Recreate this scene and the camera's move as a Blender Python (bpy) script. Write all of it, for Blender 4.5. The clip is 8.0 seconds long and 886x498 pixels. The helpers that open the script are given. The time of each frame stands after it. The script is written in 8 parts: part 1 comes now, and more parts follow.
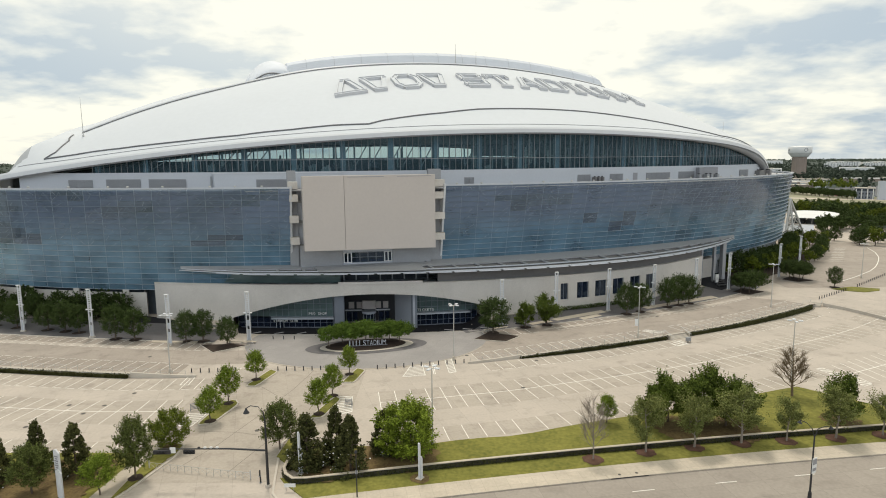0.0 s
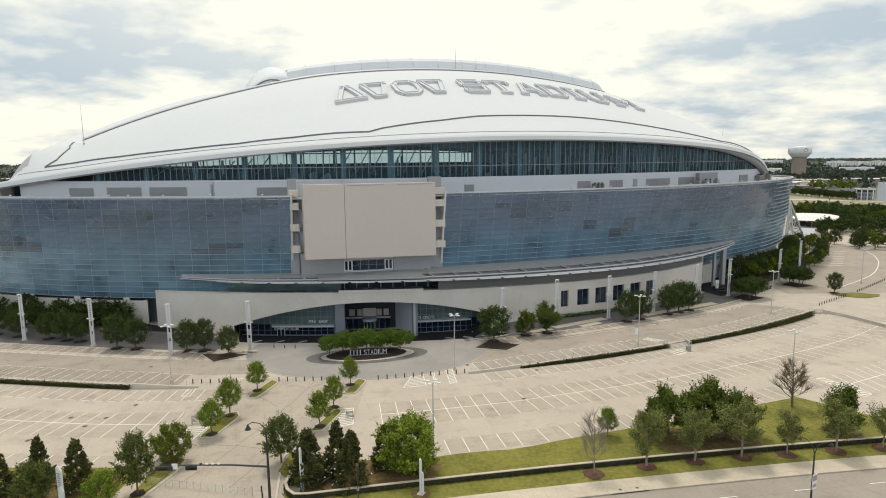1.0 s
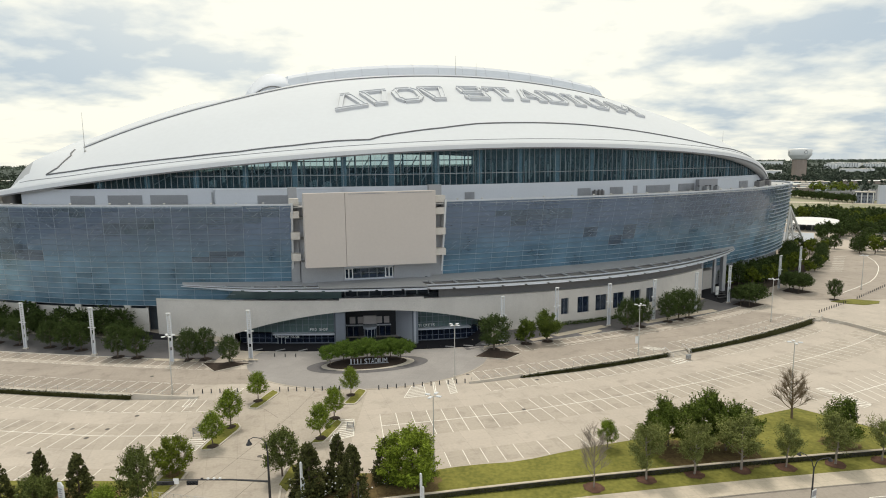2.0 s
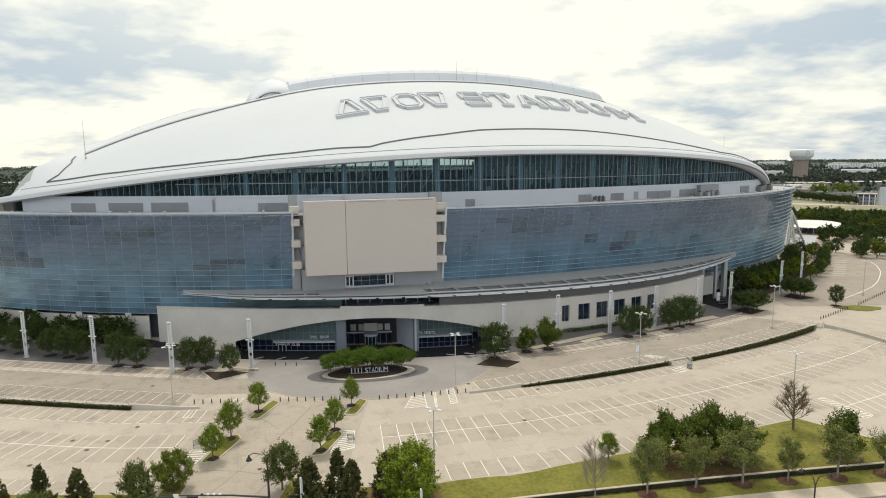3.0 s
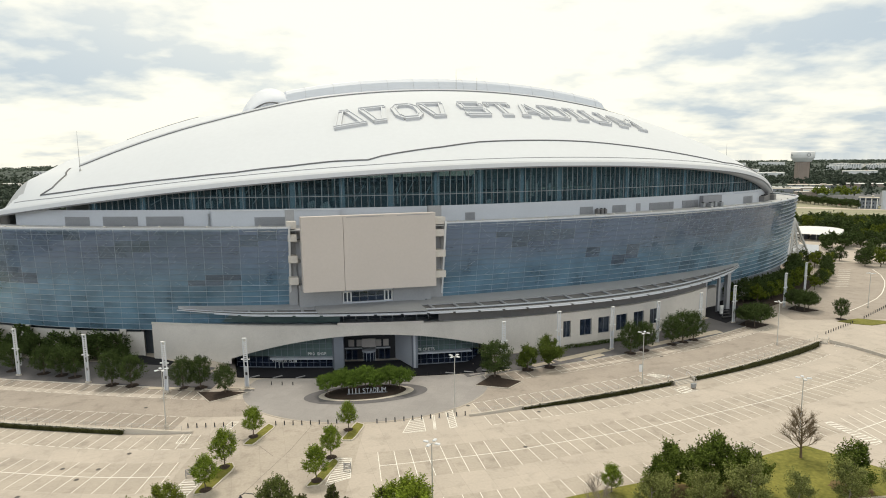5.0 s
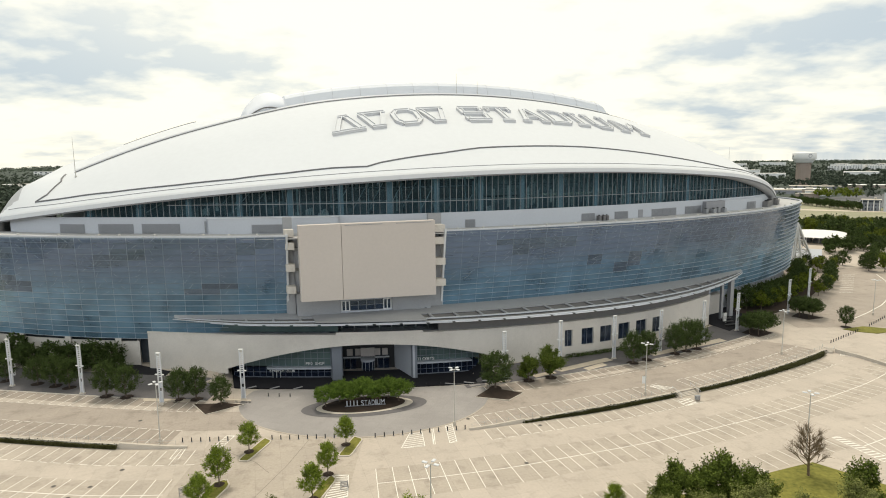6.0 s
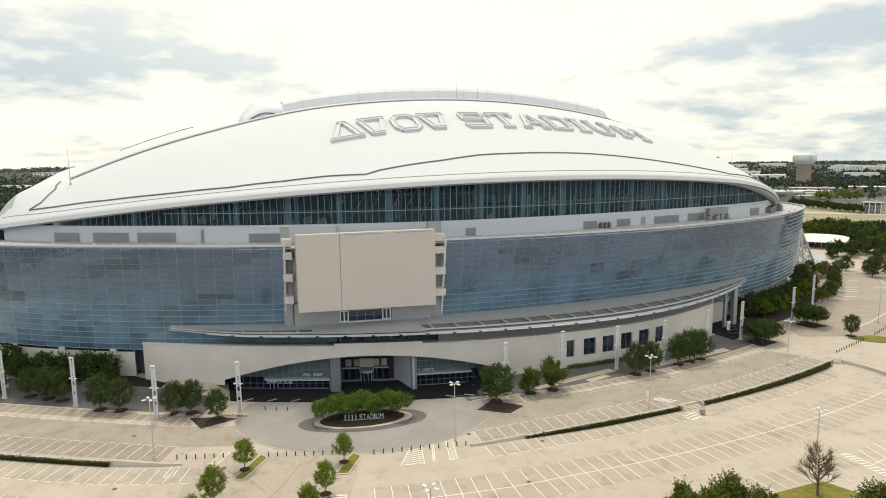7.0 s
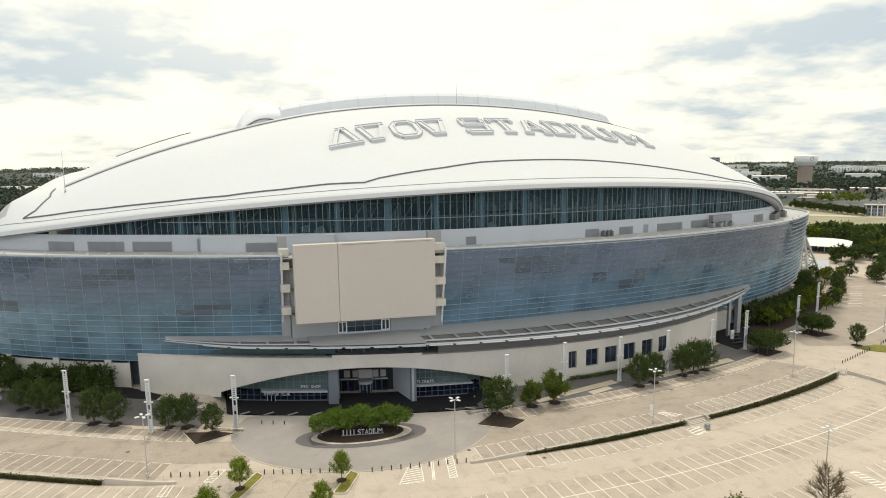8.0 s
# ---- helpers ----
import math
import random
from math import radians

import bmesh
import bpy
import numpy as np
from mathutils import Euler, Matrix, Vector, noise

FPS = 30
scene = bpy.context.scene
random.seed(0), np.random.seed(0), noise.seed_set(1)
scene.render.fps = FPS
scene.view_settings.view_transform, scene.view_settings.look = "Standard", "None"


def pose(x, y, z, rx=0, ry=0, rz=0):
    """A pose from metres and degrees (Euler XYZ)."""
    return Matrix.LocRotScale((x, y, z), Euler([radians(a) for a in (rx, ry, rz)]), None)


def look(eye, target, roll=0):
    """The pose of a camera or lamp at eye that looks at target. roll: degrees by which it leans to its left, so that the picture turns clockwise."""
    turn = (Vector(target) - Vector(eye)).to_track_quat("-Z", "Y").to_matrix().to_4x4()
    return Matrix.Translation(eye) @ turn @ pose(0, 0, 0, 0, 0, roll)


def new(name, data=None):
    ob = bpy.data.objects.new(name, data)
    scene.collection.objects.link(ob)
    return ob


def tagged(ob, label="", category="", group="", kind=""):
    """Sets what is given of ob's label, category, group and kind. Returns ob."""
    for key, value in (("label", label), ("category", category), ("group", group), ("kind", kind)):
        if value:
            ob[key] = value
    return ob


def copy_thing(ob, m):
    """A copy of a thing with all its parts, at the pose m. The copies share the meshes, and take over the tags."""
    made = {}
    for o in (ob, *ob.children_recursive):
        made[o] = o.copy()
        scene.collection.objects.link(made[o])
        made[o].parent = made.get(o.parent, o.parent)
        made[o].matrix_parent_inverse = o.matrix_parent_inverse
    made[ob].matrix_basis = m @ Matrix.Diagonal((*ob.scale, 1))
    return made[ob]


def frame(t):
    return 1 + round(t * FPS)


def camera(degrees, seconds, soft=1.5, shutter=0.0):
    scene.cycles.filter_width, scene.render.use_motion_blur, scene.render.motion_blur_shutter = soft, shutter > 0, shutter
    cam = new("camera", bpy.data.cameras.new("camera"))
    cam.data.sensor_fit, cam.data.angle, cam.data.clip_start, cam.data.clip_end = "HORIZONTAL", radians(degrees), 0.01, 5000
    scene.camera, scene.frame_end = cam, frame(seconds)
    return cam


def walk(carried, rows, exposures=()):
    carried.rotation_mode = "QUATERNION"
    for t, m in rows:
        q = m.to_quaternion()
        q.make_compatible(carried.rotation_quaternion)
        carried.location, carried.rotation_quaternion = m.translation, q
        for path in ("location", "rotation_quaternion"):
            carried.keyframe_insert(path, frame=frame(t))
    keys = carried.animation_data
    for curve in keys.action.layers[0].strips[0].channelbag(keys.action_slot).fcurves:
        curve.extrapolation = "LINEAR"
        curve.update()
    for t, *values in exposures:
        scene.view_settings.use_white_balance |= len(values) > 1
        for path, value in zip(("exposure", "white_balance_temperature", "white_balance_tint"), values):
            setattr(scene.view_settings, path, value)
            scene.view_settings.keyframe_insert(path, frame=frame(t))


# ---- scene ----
cam = camera(71.5, 8.0, 1.0)
PATH = [
    (0, (-0.285, -0.496, 43.003), (-0.278, 1.483, 42.71), -0.5),
    (0.5, (-0.28, -0.457, 44.13), (-0.274, 1.521, 43.837), -0.6),
    (1, (-0.372, -0.394, 45.24), (-0.365, 1.584, 44.946), -0.6),
    (1.5, (-0.415, -0.435, 46.229), (-0.408, 1.544, 45.937), -0.6),
    (3, (-0.172, 0.03, 49.107), (-0.17, 2.009, 48.817), -0.7),
    (3.5, (-0.147, 0.613, 50.069), (-0.146, 2.592, 49.78), -0.7),
    (4, (0.057, 1.36, 50.858), (0.058, 3.339, 50.568), -0.7),
    (4.5, (0.103, 2.231, 51.845), (0.104, 4.21, 51.554), -0.7),
    (6, (0.39, 5.944, 54.692), (0.389, 7.923, 54.401), -0.7),
    (6.5, (0.517, 7.414, 55.514), (0.514, 9.393, 55.224), -0.7),
    (7, (0.321, 8.823, 56.61), (0.321, 10.801, 56.321), -0.7),
    (7.5, (0.499, 10.324, 57.633), (0.497, 12.303, 57.344), -0.7),
    (8, (0.434, 11.765, 58.709), (0.433, 13.744, 58.42), -0.7),
]
walk(cam, [(t, look(eye, target, roll)) for t, eye, target, roll in PATH], [(0, 0.06, 6500, 10), (4, 0.14, 6600, 10), (8, 0.26, 6850, 10)])

# ---- light ----
SUN_AZ, SUN_EL = 104.0, 64.0   # degrees: where the sun stands, from +x towards +y, and its height
world = bpy.data.worlds.new("world")
scene.world = world
world.use_nodes = True
wn, wl = world.node_tree.nodes, world.node_tree.links
wn.clear()
w_out, w_bg, w_sky = wn.new("ShaderNodeOutputWorld"), wn.new("ShaderNodeBackground"), wn.new("ShaderNodeTexSky")
w_sky.sky_type, w_sky.sun_disc = "NISHITA", False
w_sky.sun_elevation, w_sky.sun_rotation = radians(SUN_EL), radians(90 - SUN_AZ)
w_sky.dust_density, w_sky.air_density = 2.0, 1.0
w_tc, w_sep = wn.new("ShaderNodeTexCoord"), wn.new("ShaderNodeSeparateXYZ")
wl.new(w_tc.outputs["Generated"], w_sep.inputs[0])


def wmath(op, a, b=None, clamp=False):
    m = wn.new("ShaderNodeMath")
    m.operation, m.use_clamp = op, clamp
    for k, v in ((0, a), (1, b)):
        if v is None:
            continue
        if isinstance(v, (int, float)):
            m.inputs[k].default_value = v
        else:
            wl.new(v, m.inputs[k])
    return m.outputs[0]


# a cloud layer on a plane overhead: the direction divided by its height
w_h = wmath("ADD", wmath("MAXIMUM", w_sep.outputs[2], 0.0), 0.22)
w_comb = wn.new("ShaderNodeCombineXYZ")
w_comb.inputs[2].default_value = 3.7
wl.new(wmath("DIVIDE", w_sep.outputs[0], w_h), w_comb.inputs[0])
wl.new(wmath("DIVIDE", w_sep.outputs[1], w_h), w_comb.inputs[1])
w_n1, w_n2 = wn.new("ShaderNodeTexNoise"), wn.new("ShaderNodeTexNoise")
for node, sc, det in ((w_n1, 1.5, 4.0), (w_n2, 4.6, 5.0)):
    node.inputs["Scale"].default_value, node.inputs["Detail"].default_value = sc, det
    node.inputs["Roughness"].default_value = 0.55
    wl.new(w_comb.outputs[0], node.inputs["Vector"])
w_ramp = wn.new("ShaderNodeValToRGB")
w_ramp.color_ramp.elements[0].position, w_ramp.color_ramp.elements[1].position = 0.36, 0.53
w_ramp.color_ramp.elements[0].color = (0.0, 0.0, 0.0, 1)
w_ramp.color_ramp.elements[1].color = (1, 1, 1, 1)
# a bank of heavier cloud low in the east, and a thinner one higher in the west


def wrange(source, a, b, k=1.0):
    m = wn.new("ShaderNodeMapRange")
    m.interpolation_type = "SMOOTHSTEP"
    m.inputs[1].default_value, m.inputs[2].default_value, m.inputs[4].default_value = a, b, k
    wl.new(source, m.inputs[0])
    return m.outputs[0]


w_x, w_z = w_sep.outputs[0], w_sep.outputs[2]
w_east = wmath("MULTIPLY", wmath("MULTIPLY", wrange(w_x, 0.28, 0.52, 0.115), wrange(w_z, -0.02, 0.05)), wrange(w_z, 0.22, 0.11))
w_west = wmath("MULTIPLY", wrange(w_x, -0.06, -0.40, 0.125), wrange(w_z, 0.05, 0.16))
w_sum = wmath("ADD", wmath("MULTIPLY", w_n1.outputs[0], 0.66), wmath("MULTIPLY", w_n2.outputs[0], 0.34))
wl.new(wmath("ADD", wmath("SUBTRACT", w_sum, wmath("ADD", w_east, w_west)), 0.02), w_ramp.inputs[0])
w_cloud = wn.new("ShaderNodeMix")
w_cloud.data_type = "RGBA"
w_cloud.inputs[6].default_value = (5.7, 6.65, 7.3, 1)      # grey undersides
w_cloud.inputs[7].default_value = (11.5, 11.3, 9.7, 1)   # bright white
# the veil of cloud glows round the hidden sun
w_dot = wn.new("ShaderNodeVectorMath")
w_dot.operation = "DOT_PRODUCT"
w_dot.inputs[1].default_value = (math.cos(radians(SUN_AZ - 10)) * math.cos(radians(56)), math.sin(radians(SUN_AZ - 10)) * math.cos(radians(56)), math.sin(radians(56)))
wl.new(w_tc.outputs["Generated"], w_dot.inputs[0])
w_glow = wn.new("ShaderNodeMapRange")
w_glow.interpolation_type = "SMOOTHSTEP"
w_glow.inputs[1].default_value, w_glow.inputs[2].default_value = 0.56, 0.81
wl.new(w_dot.outputs["Value"], w_glow.inputs[0])
w_fill = wmath("ADD", w_ramp.outputs[0], wmath("MULTIPLY", w_glow.outputs[0], 0.85), True)
w_mix = wn.new("ShaderNodeMix")
w_mix.data_type = "RGBA"
w_mix.inputs[0].default_value = 0.90
# clouds opposite the sun, out of view: an even blue-white, raised to brighten the facade
w_back = wn.new("ShaderNodeMapRange")
w_back.interpolation_type = "SMOOTHSTEP"
w_back.inputs[1].default_value, w_back.inputs[2].default_value = 0.45, -0.15
w_back.inputs[4].default_value = 0.85
wl.new(w_dot.outputs["Value"], w_back.inputs[0])
w_front = wn.new("ShaderNodeMix")
w_front.data_type = "RGBA"
w_front.inputs[7].default_value = (10.4, 11.7, 13.2, 1)
wl.new(w_back.outputs[0], w_front.inputs[0])
wl.new(w_cloud.outputs[2], w_front.inputs[6])
wl.new(w_fill, w_cloud.inputs[0])
wl.new(w_sky.outputs[0], w_mix.inputs[6])
wl.new(w_front.outputs[2], w_mix.inputs[7])
wl.new(w_mix.outputs[2], w_bg.inputs[0])
w_bg.inputs[1].default_value = 0.091
wl.new(w_bg.outputs[0], w_out.inputs[0])

sun_data = bpy.data.lights.new("sun", "SUN")
sun_data.energy, sun_data.angle, sun_data.color = 1.6, radians(9), (1.0, 0.93, 0.82)
sun = new("sun", sun_data)
sun.matrix_world = look((0, 0, 0), (-math.cos(radians(SUN_AZ)) * math.cos(radians(SUN_EL)), -math.sin(radians(SUN_AZ)) * math.cos(radians(SUN_EL)), -math.sin(radians(SUN_EL))))
scene.view_settings.exposure = 0.0


# ---- materials ----
def material(name, colour, rough=0.7, metal=0.0, var=0.15, fine=8.0, coarse=0.25, bump=0.1, spec=0.5, random_tone=0.0, tint=None, island=False, joints=None, stains=0.0):
    """A surface whose tone varies at two scales and that has fine relief."""
    m = bpy.data.materials.new(name)
    m.use_nodes = True
    nt = m.node_tree
    b = nt.nodes["Principled BSDF"]
    b.inputs["Roughness"].default_value, b.inputs["Metallic"].default_value = rough, metal
    b.inputs["Specular IOR Level"].default_value = spec
    geo = nt.nodes.new("ShaderNodeNewGeometry")
    n1, n2 = nt.nodes.new("ShaderNodeTexNoise"), nt.nodes.new("ShaderNodeTexNoise")
    for node, sc in ((n1, coarse), (n2, fine)):
        node.inputs["Scale"].default_value, node.inputs["Detail"].default_value = sc, 5.0
        nt.links.new(geo.outputs["Position"], node.inputs["Vector"])
    add = nt.nodes.new("ShaderNodeMath")
    add.operation = "ADD"
    nt.links.new(n1.outputs[0], add.inputs[0])
    nt.links.new(n2.outputs[0], add.inputs[1])
    value = add.outputs[0]
    if random_tone:
        info = nt.nodes.new("ShaderNodeObjectInfo")
        source = geo.outputs["Random Per Island"] if island else info.outputs["Random"]
        k = nt.nodes.new("ShaderNodeMath")
        k.operation = "MULTIPLY_ADD"
        nt.links.new(source, k.inputs[0])
        k.inputs[1].default_value = random_tone
        nt.links.new(value, k.inputs[2])
        value = k.outputs[0]
    ramp = nt.nodes.new("ShaderNodeMapRange")
    ramp.inputs[1].default_value, ramp.inputs[2].default_value = 0.6, 1.4 + random_tone
    nt.links.new(value, ramp.inputs[0])
    mix = nt.nodes.new("ShaderNodeMix")
    mix.data_type = "RGBA"
    c2 = tint or colour
    mix.inputs[6].default_value = (*[c * (1 - var) for c in colour], 1)
    mix.inputs[7].default_value = (*[min(0.95, c * (1 + var)) for c in c2], 1)
    nt.links.new(ramp.outputs[0], mix.inputs[0])
    nt.links.new(mix.outputs[2], b.inputs["Base Color"])
    if joints:
        # sawn joints between the slabs, and a tone of its own for each slab
        bw, bh, gap, turn, dark = joints
        mp, br = nt.nodes.new("ShaderNodeMapping"), nt.nodes.new("ShaderNodeTexBrick")
        mp.inputs["Rotation"].default_value = (0, 0, turn)
        br.offset, br.squash = 0.0, 1.0
        br.inputs["Scale"].default_value, br.inputs["Mortar Size"].default_value = 1.0, gap
        br.inputs["Brick Width"].default_value, br.inputs["Row Height"].default_value = bw, bh
        br.inputs["Color1"].default_value, br.inputs["Color2"].default_value, br.inputs["Mortar"].default_value = (1, 1, 1, 1), (0.93, 0.93, 0.93, 1), (dark, dark, dark, 1)
        mul = nt.nodes.new("ShaderNodeMix")
        mul.data_type, mul.blend_type = "RGBA", "MULTIPLY"
        mul.inputs[0].default_value = 1.0
        nt.links.new(geo.outputs["Position"], mp.inputs[0])
        nt.links.new(mp.outputs[0], br.inputs[0])
        nt.links.new(mix.outputs[2], mul.inputs[6])
        nt.links.new(br.outputs[0], mul.inputs[7])
        nt.links.new(mul.outputs[2], b.inputs["Base Color"])
    if stains:
        # old drips and tyre dirt in loose patches
        n3, r3, m3 = nt.nodes.new("ShaderNodeTexNoise"), nt.nodes.new("ShaderNodeMapRange"), nt.nodes.new("ShaderNodeMix")
        n3.inputs["Scale"].default_value, n3.inputs["Detail"].default_value, n3.inputs["Roughness"].default_value = 0.3, 7.0, 0.65
        nt.links.new(geo.outputs["Position"], n3.inputs["Vector"])
        r3.inputs[1].default_value, r3.inputs[2].default_value = 0.52, 0.72
        r3.inputs[4].default_value = stains
        nt.links.new(n3.outputs[0], r3.inputs[0])
        m3.data_type, m3.blend_type = "RGBA", "MULTIPLY"
        m3.inputs[7].default_value = (0.52, 0.5, 0.49, 1)
        nt.links.new(r3.outputs[0], m3.inputs[0])
        nt.links.new(b.inputs["Base Color"].links[0].from_socket, m3.inputs[6])
        nt.links.new(m3.outputs[2], b.inputs["Base Color"])
    if bump:
        bp = nt.nodes.new("ShaderNodeBump")
        bp.inputs["Strength"].default_value, bp.inputs["Distance"].default_value = bump, 0.05
        nt.links.new(n2.outputs[0], bp.inputs["Height"])
        nt.links.new(bp.outputs[0], b.inputs["Normal"])
    return m


def leaf_material(name, colour, tint, var=0.35):
    colour, tint, var = [c * 0.55 for c in colour], [c * 0.92 for c in tint], var + 0.15
    m = material(name, colour, 0.6, 0, var, 2.5, 0.5, 0, 0.07, 0.9, tint, True)
    b = m.node_tree.nodes["Principled BSDF"]
    nt = m.node_tree
    tr, mx = nt.nodes.new("ShaderNodeBsdfTranslucent"), nt.nodes.new("ShaderNodeMixShader")
    src = b.inputs["Base Color"].links[0].from_socket
    nt.links.new(src, tr.inputs[0])
    mx.inputs[0].default_value = 0.2
    nt.links.new(b.outputs[0], mx.inputs[1])
    nt.links.new(tr.outputs[0], mx.inputs[2])
    nt.links.new(mx.outputs[0], nt.nodes["Material Output"].inputs[0])
    return m


def glass_material(name, tint, body, clear, gloss=0.35, rough=0.04, random_tone=0.5, upper_tone=None, sheen=(0.56, 0.76, 1.0)):
    """Coated facade glass: it reflects, lets part of the light through, and has a printed dot coat that scatters."""
    m = bpy.data.materials.new(name)
    m.use_nodes = True
    nt = m.node_tree
    out = nt.nodes["Material Output"]
    b = nt.nodes["Principled BSDF"]
    b.inputs["Roughness"].default_value = rough
    b.inputs["IOR"].default_value = 1.7
    b.inputs["Specular IOR Level"].default_value = gloss
    geo = nt.nodes.new("ShaderNodeNewGeometry")
    info = nt.nodes.new("ShaderNodeObjectInfo")
    ns = nt.nodes.new("ShaderNodeTexNoise")
    ns.inputs["Scale"].default_value, ns.inputs["Detail"].default_value = 0.12, 3.0
    nt.links.new(geo.outputs["Position"], ns.inputs["Vector"])
    k = nt.nodes.new("ShaderNodeMath")
    k.operation = "MULTIPLY_ADD"
    nt.links.new(geo.outputs["Random Per Island"], k.inputs[0])
    k.inputs[1].default_value = random_tone
    nt.links.new(ns.outputs[0], k.inputs[2])
    mr = nt.nodes.new("ShaderNodeMapRange")
    mr.inputs[1].default_value, mr.inputs[2].default_value = 0.3, 0.7 + random_tone
    nt.links.new(k.outputs[0], mr.inputs[0])
    mix = nt.nodes.new("ShaderNodeMix")
    mix.data_type = "RGBA"
    mix.inputs[6].default_value = (*[c * 0.55 for c in body], 1)
    mix.inputs[7].default_value = (*[min(1, c * 1.4) for c in body], 1)
    nt.links.new(mr.outputs[0], mix.inputs[0])
    nt.links.new(mix.outputs[2], b.inputs["Base Color"])
    b.inputs["Specular Tint"].default_value = (*sheen, 1)
    wave, bp = nt.nodes.new("ShaderNodeTexNoise"), nt.nodes.new("ShaderNodeBump")
    wave.inputs["Scale"].default_value, wave.inputs["Detail"].default_value = 0.35, 2.0
    nt.links.new(geo.outputs["Position"], wave.inputs["Vector"])
    bp.inputs["Strength"].default_value, bp.inputs["Distance"].default_value = 0.25, 0.25
    nt.links.new(wave.outputs[0], bp.inputs["Height"])
    nt.links.new(bp.outputs[0], b.inputs["Normal"])
    if upper_tone:
        # greyer towards the top of the wall: see-through and reflected tones put into the colour
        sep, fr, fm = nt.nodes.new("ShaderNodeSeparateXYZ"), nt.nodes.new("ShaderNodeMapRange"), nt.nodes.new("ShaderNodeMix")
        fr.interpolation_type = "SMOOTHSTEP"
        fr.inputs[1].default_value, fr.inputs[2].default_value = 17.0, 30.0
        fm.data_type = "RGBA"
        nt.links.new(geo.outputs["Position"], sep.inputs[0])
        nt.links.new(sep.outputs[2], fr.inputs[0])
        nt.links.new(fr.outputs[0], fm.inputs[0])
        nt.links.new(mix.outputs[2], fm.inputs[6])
        fm.inputs[7].default_value = (*upper_tone, 1)
        # reflections put into the colour: cloudy patches and fine level streaks
        mp, st_, pt, am, mm = nt.nodes.new("ShaderNodeMapping"), nt.nodes.new("ShaderNodeTexNoise"), nt.nodes.new("ShaderNodeTexNoise"), nt.nodes.new("ShaderNodeMath"), nt.nodes.new("ShaderNodeMapRange")
        mp.inputs["Scale"].default_value = (0.25, 0.25, 2.6)
        st_.inputs["Scale"].default_value, st_.inputs["Detail"].default_value = 1.0, 4.0
        pt.inputs["Scale"].default_value, pt.inputs["Detail"].default_value = 0.085, 4.0
        nt.links.new(geo.outputs["Position"], mp.inputs[0])
        nt.links.new(mp.outputs[0], st_.inputs["Vector"])
        nt.links.new(geo.outputs["Position"], pt.inputs["Vector"])
        am.operation = "MULTIPLY_ADD"
        nt.links.new(st_.outputs[0], am.inputs[0])
        am.inputs[1].default_value = 0.45
        nt.links.new(pt.outputs[0], am.inputs[2])
        mm.inputs[1].default_value, mm.inputs[2].default_value, mm.inputs[3].default_value, mm.inputs[4].default_value = 0.54, 0.88, 0.84, 1.14
        nt.links.new(am.outputs[0], mm.inputs[0])
        vm = nt.nodes.new("ShaderNodeVectorMath")
        vm.operation = "SCALE"
        nt.links.new(fm.outputs[2], vm.inputs[0])
        nt.links.new(mm.outputs[0], vm.inputs[3])
        nt.links.new(vm.outputs[0], b.inputs["Base Color"])
    tr, mx = nt.nodes.new("ShaderNodeBsdfTransparent"), nt.nodes.new("ShaderNodeMixShader")
    tr.inputs[0].default_value = (*tint, 1)
    mx.inputs[0].default_value = clear
    nt.links.new(b.outputs[0], mx.inputs[1])
    nt.links.new(tr.outputs[0], mx.inputs[2])
    nt.links.new(mx.outputs[0], out.inputs[0])
    return m


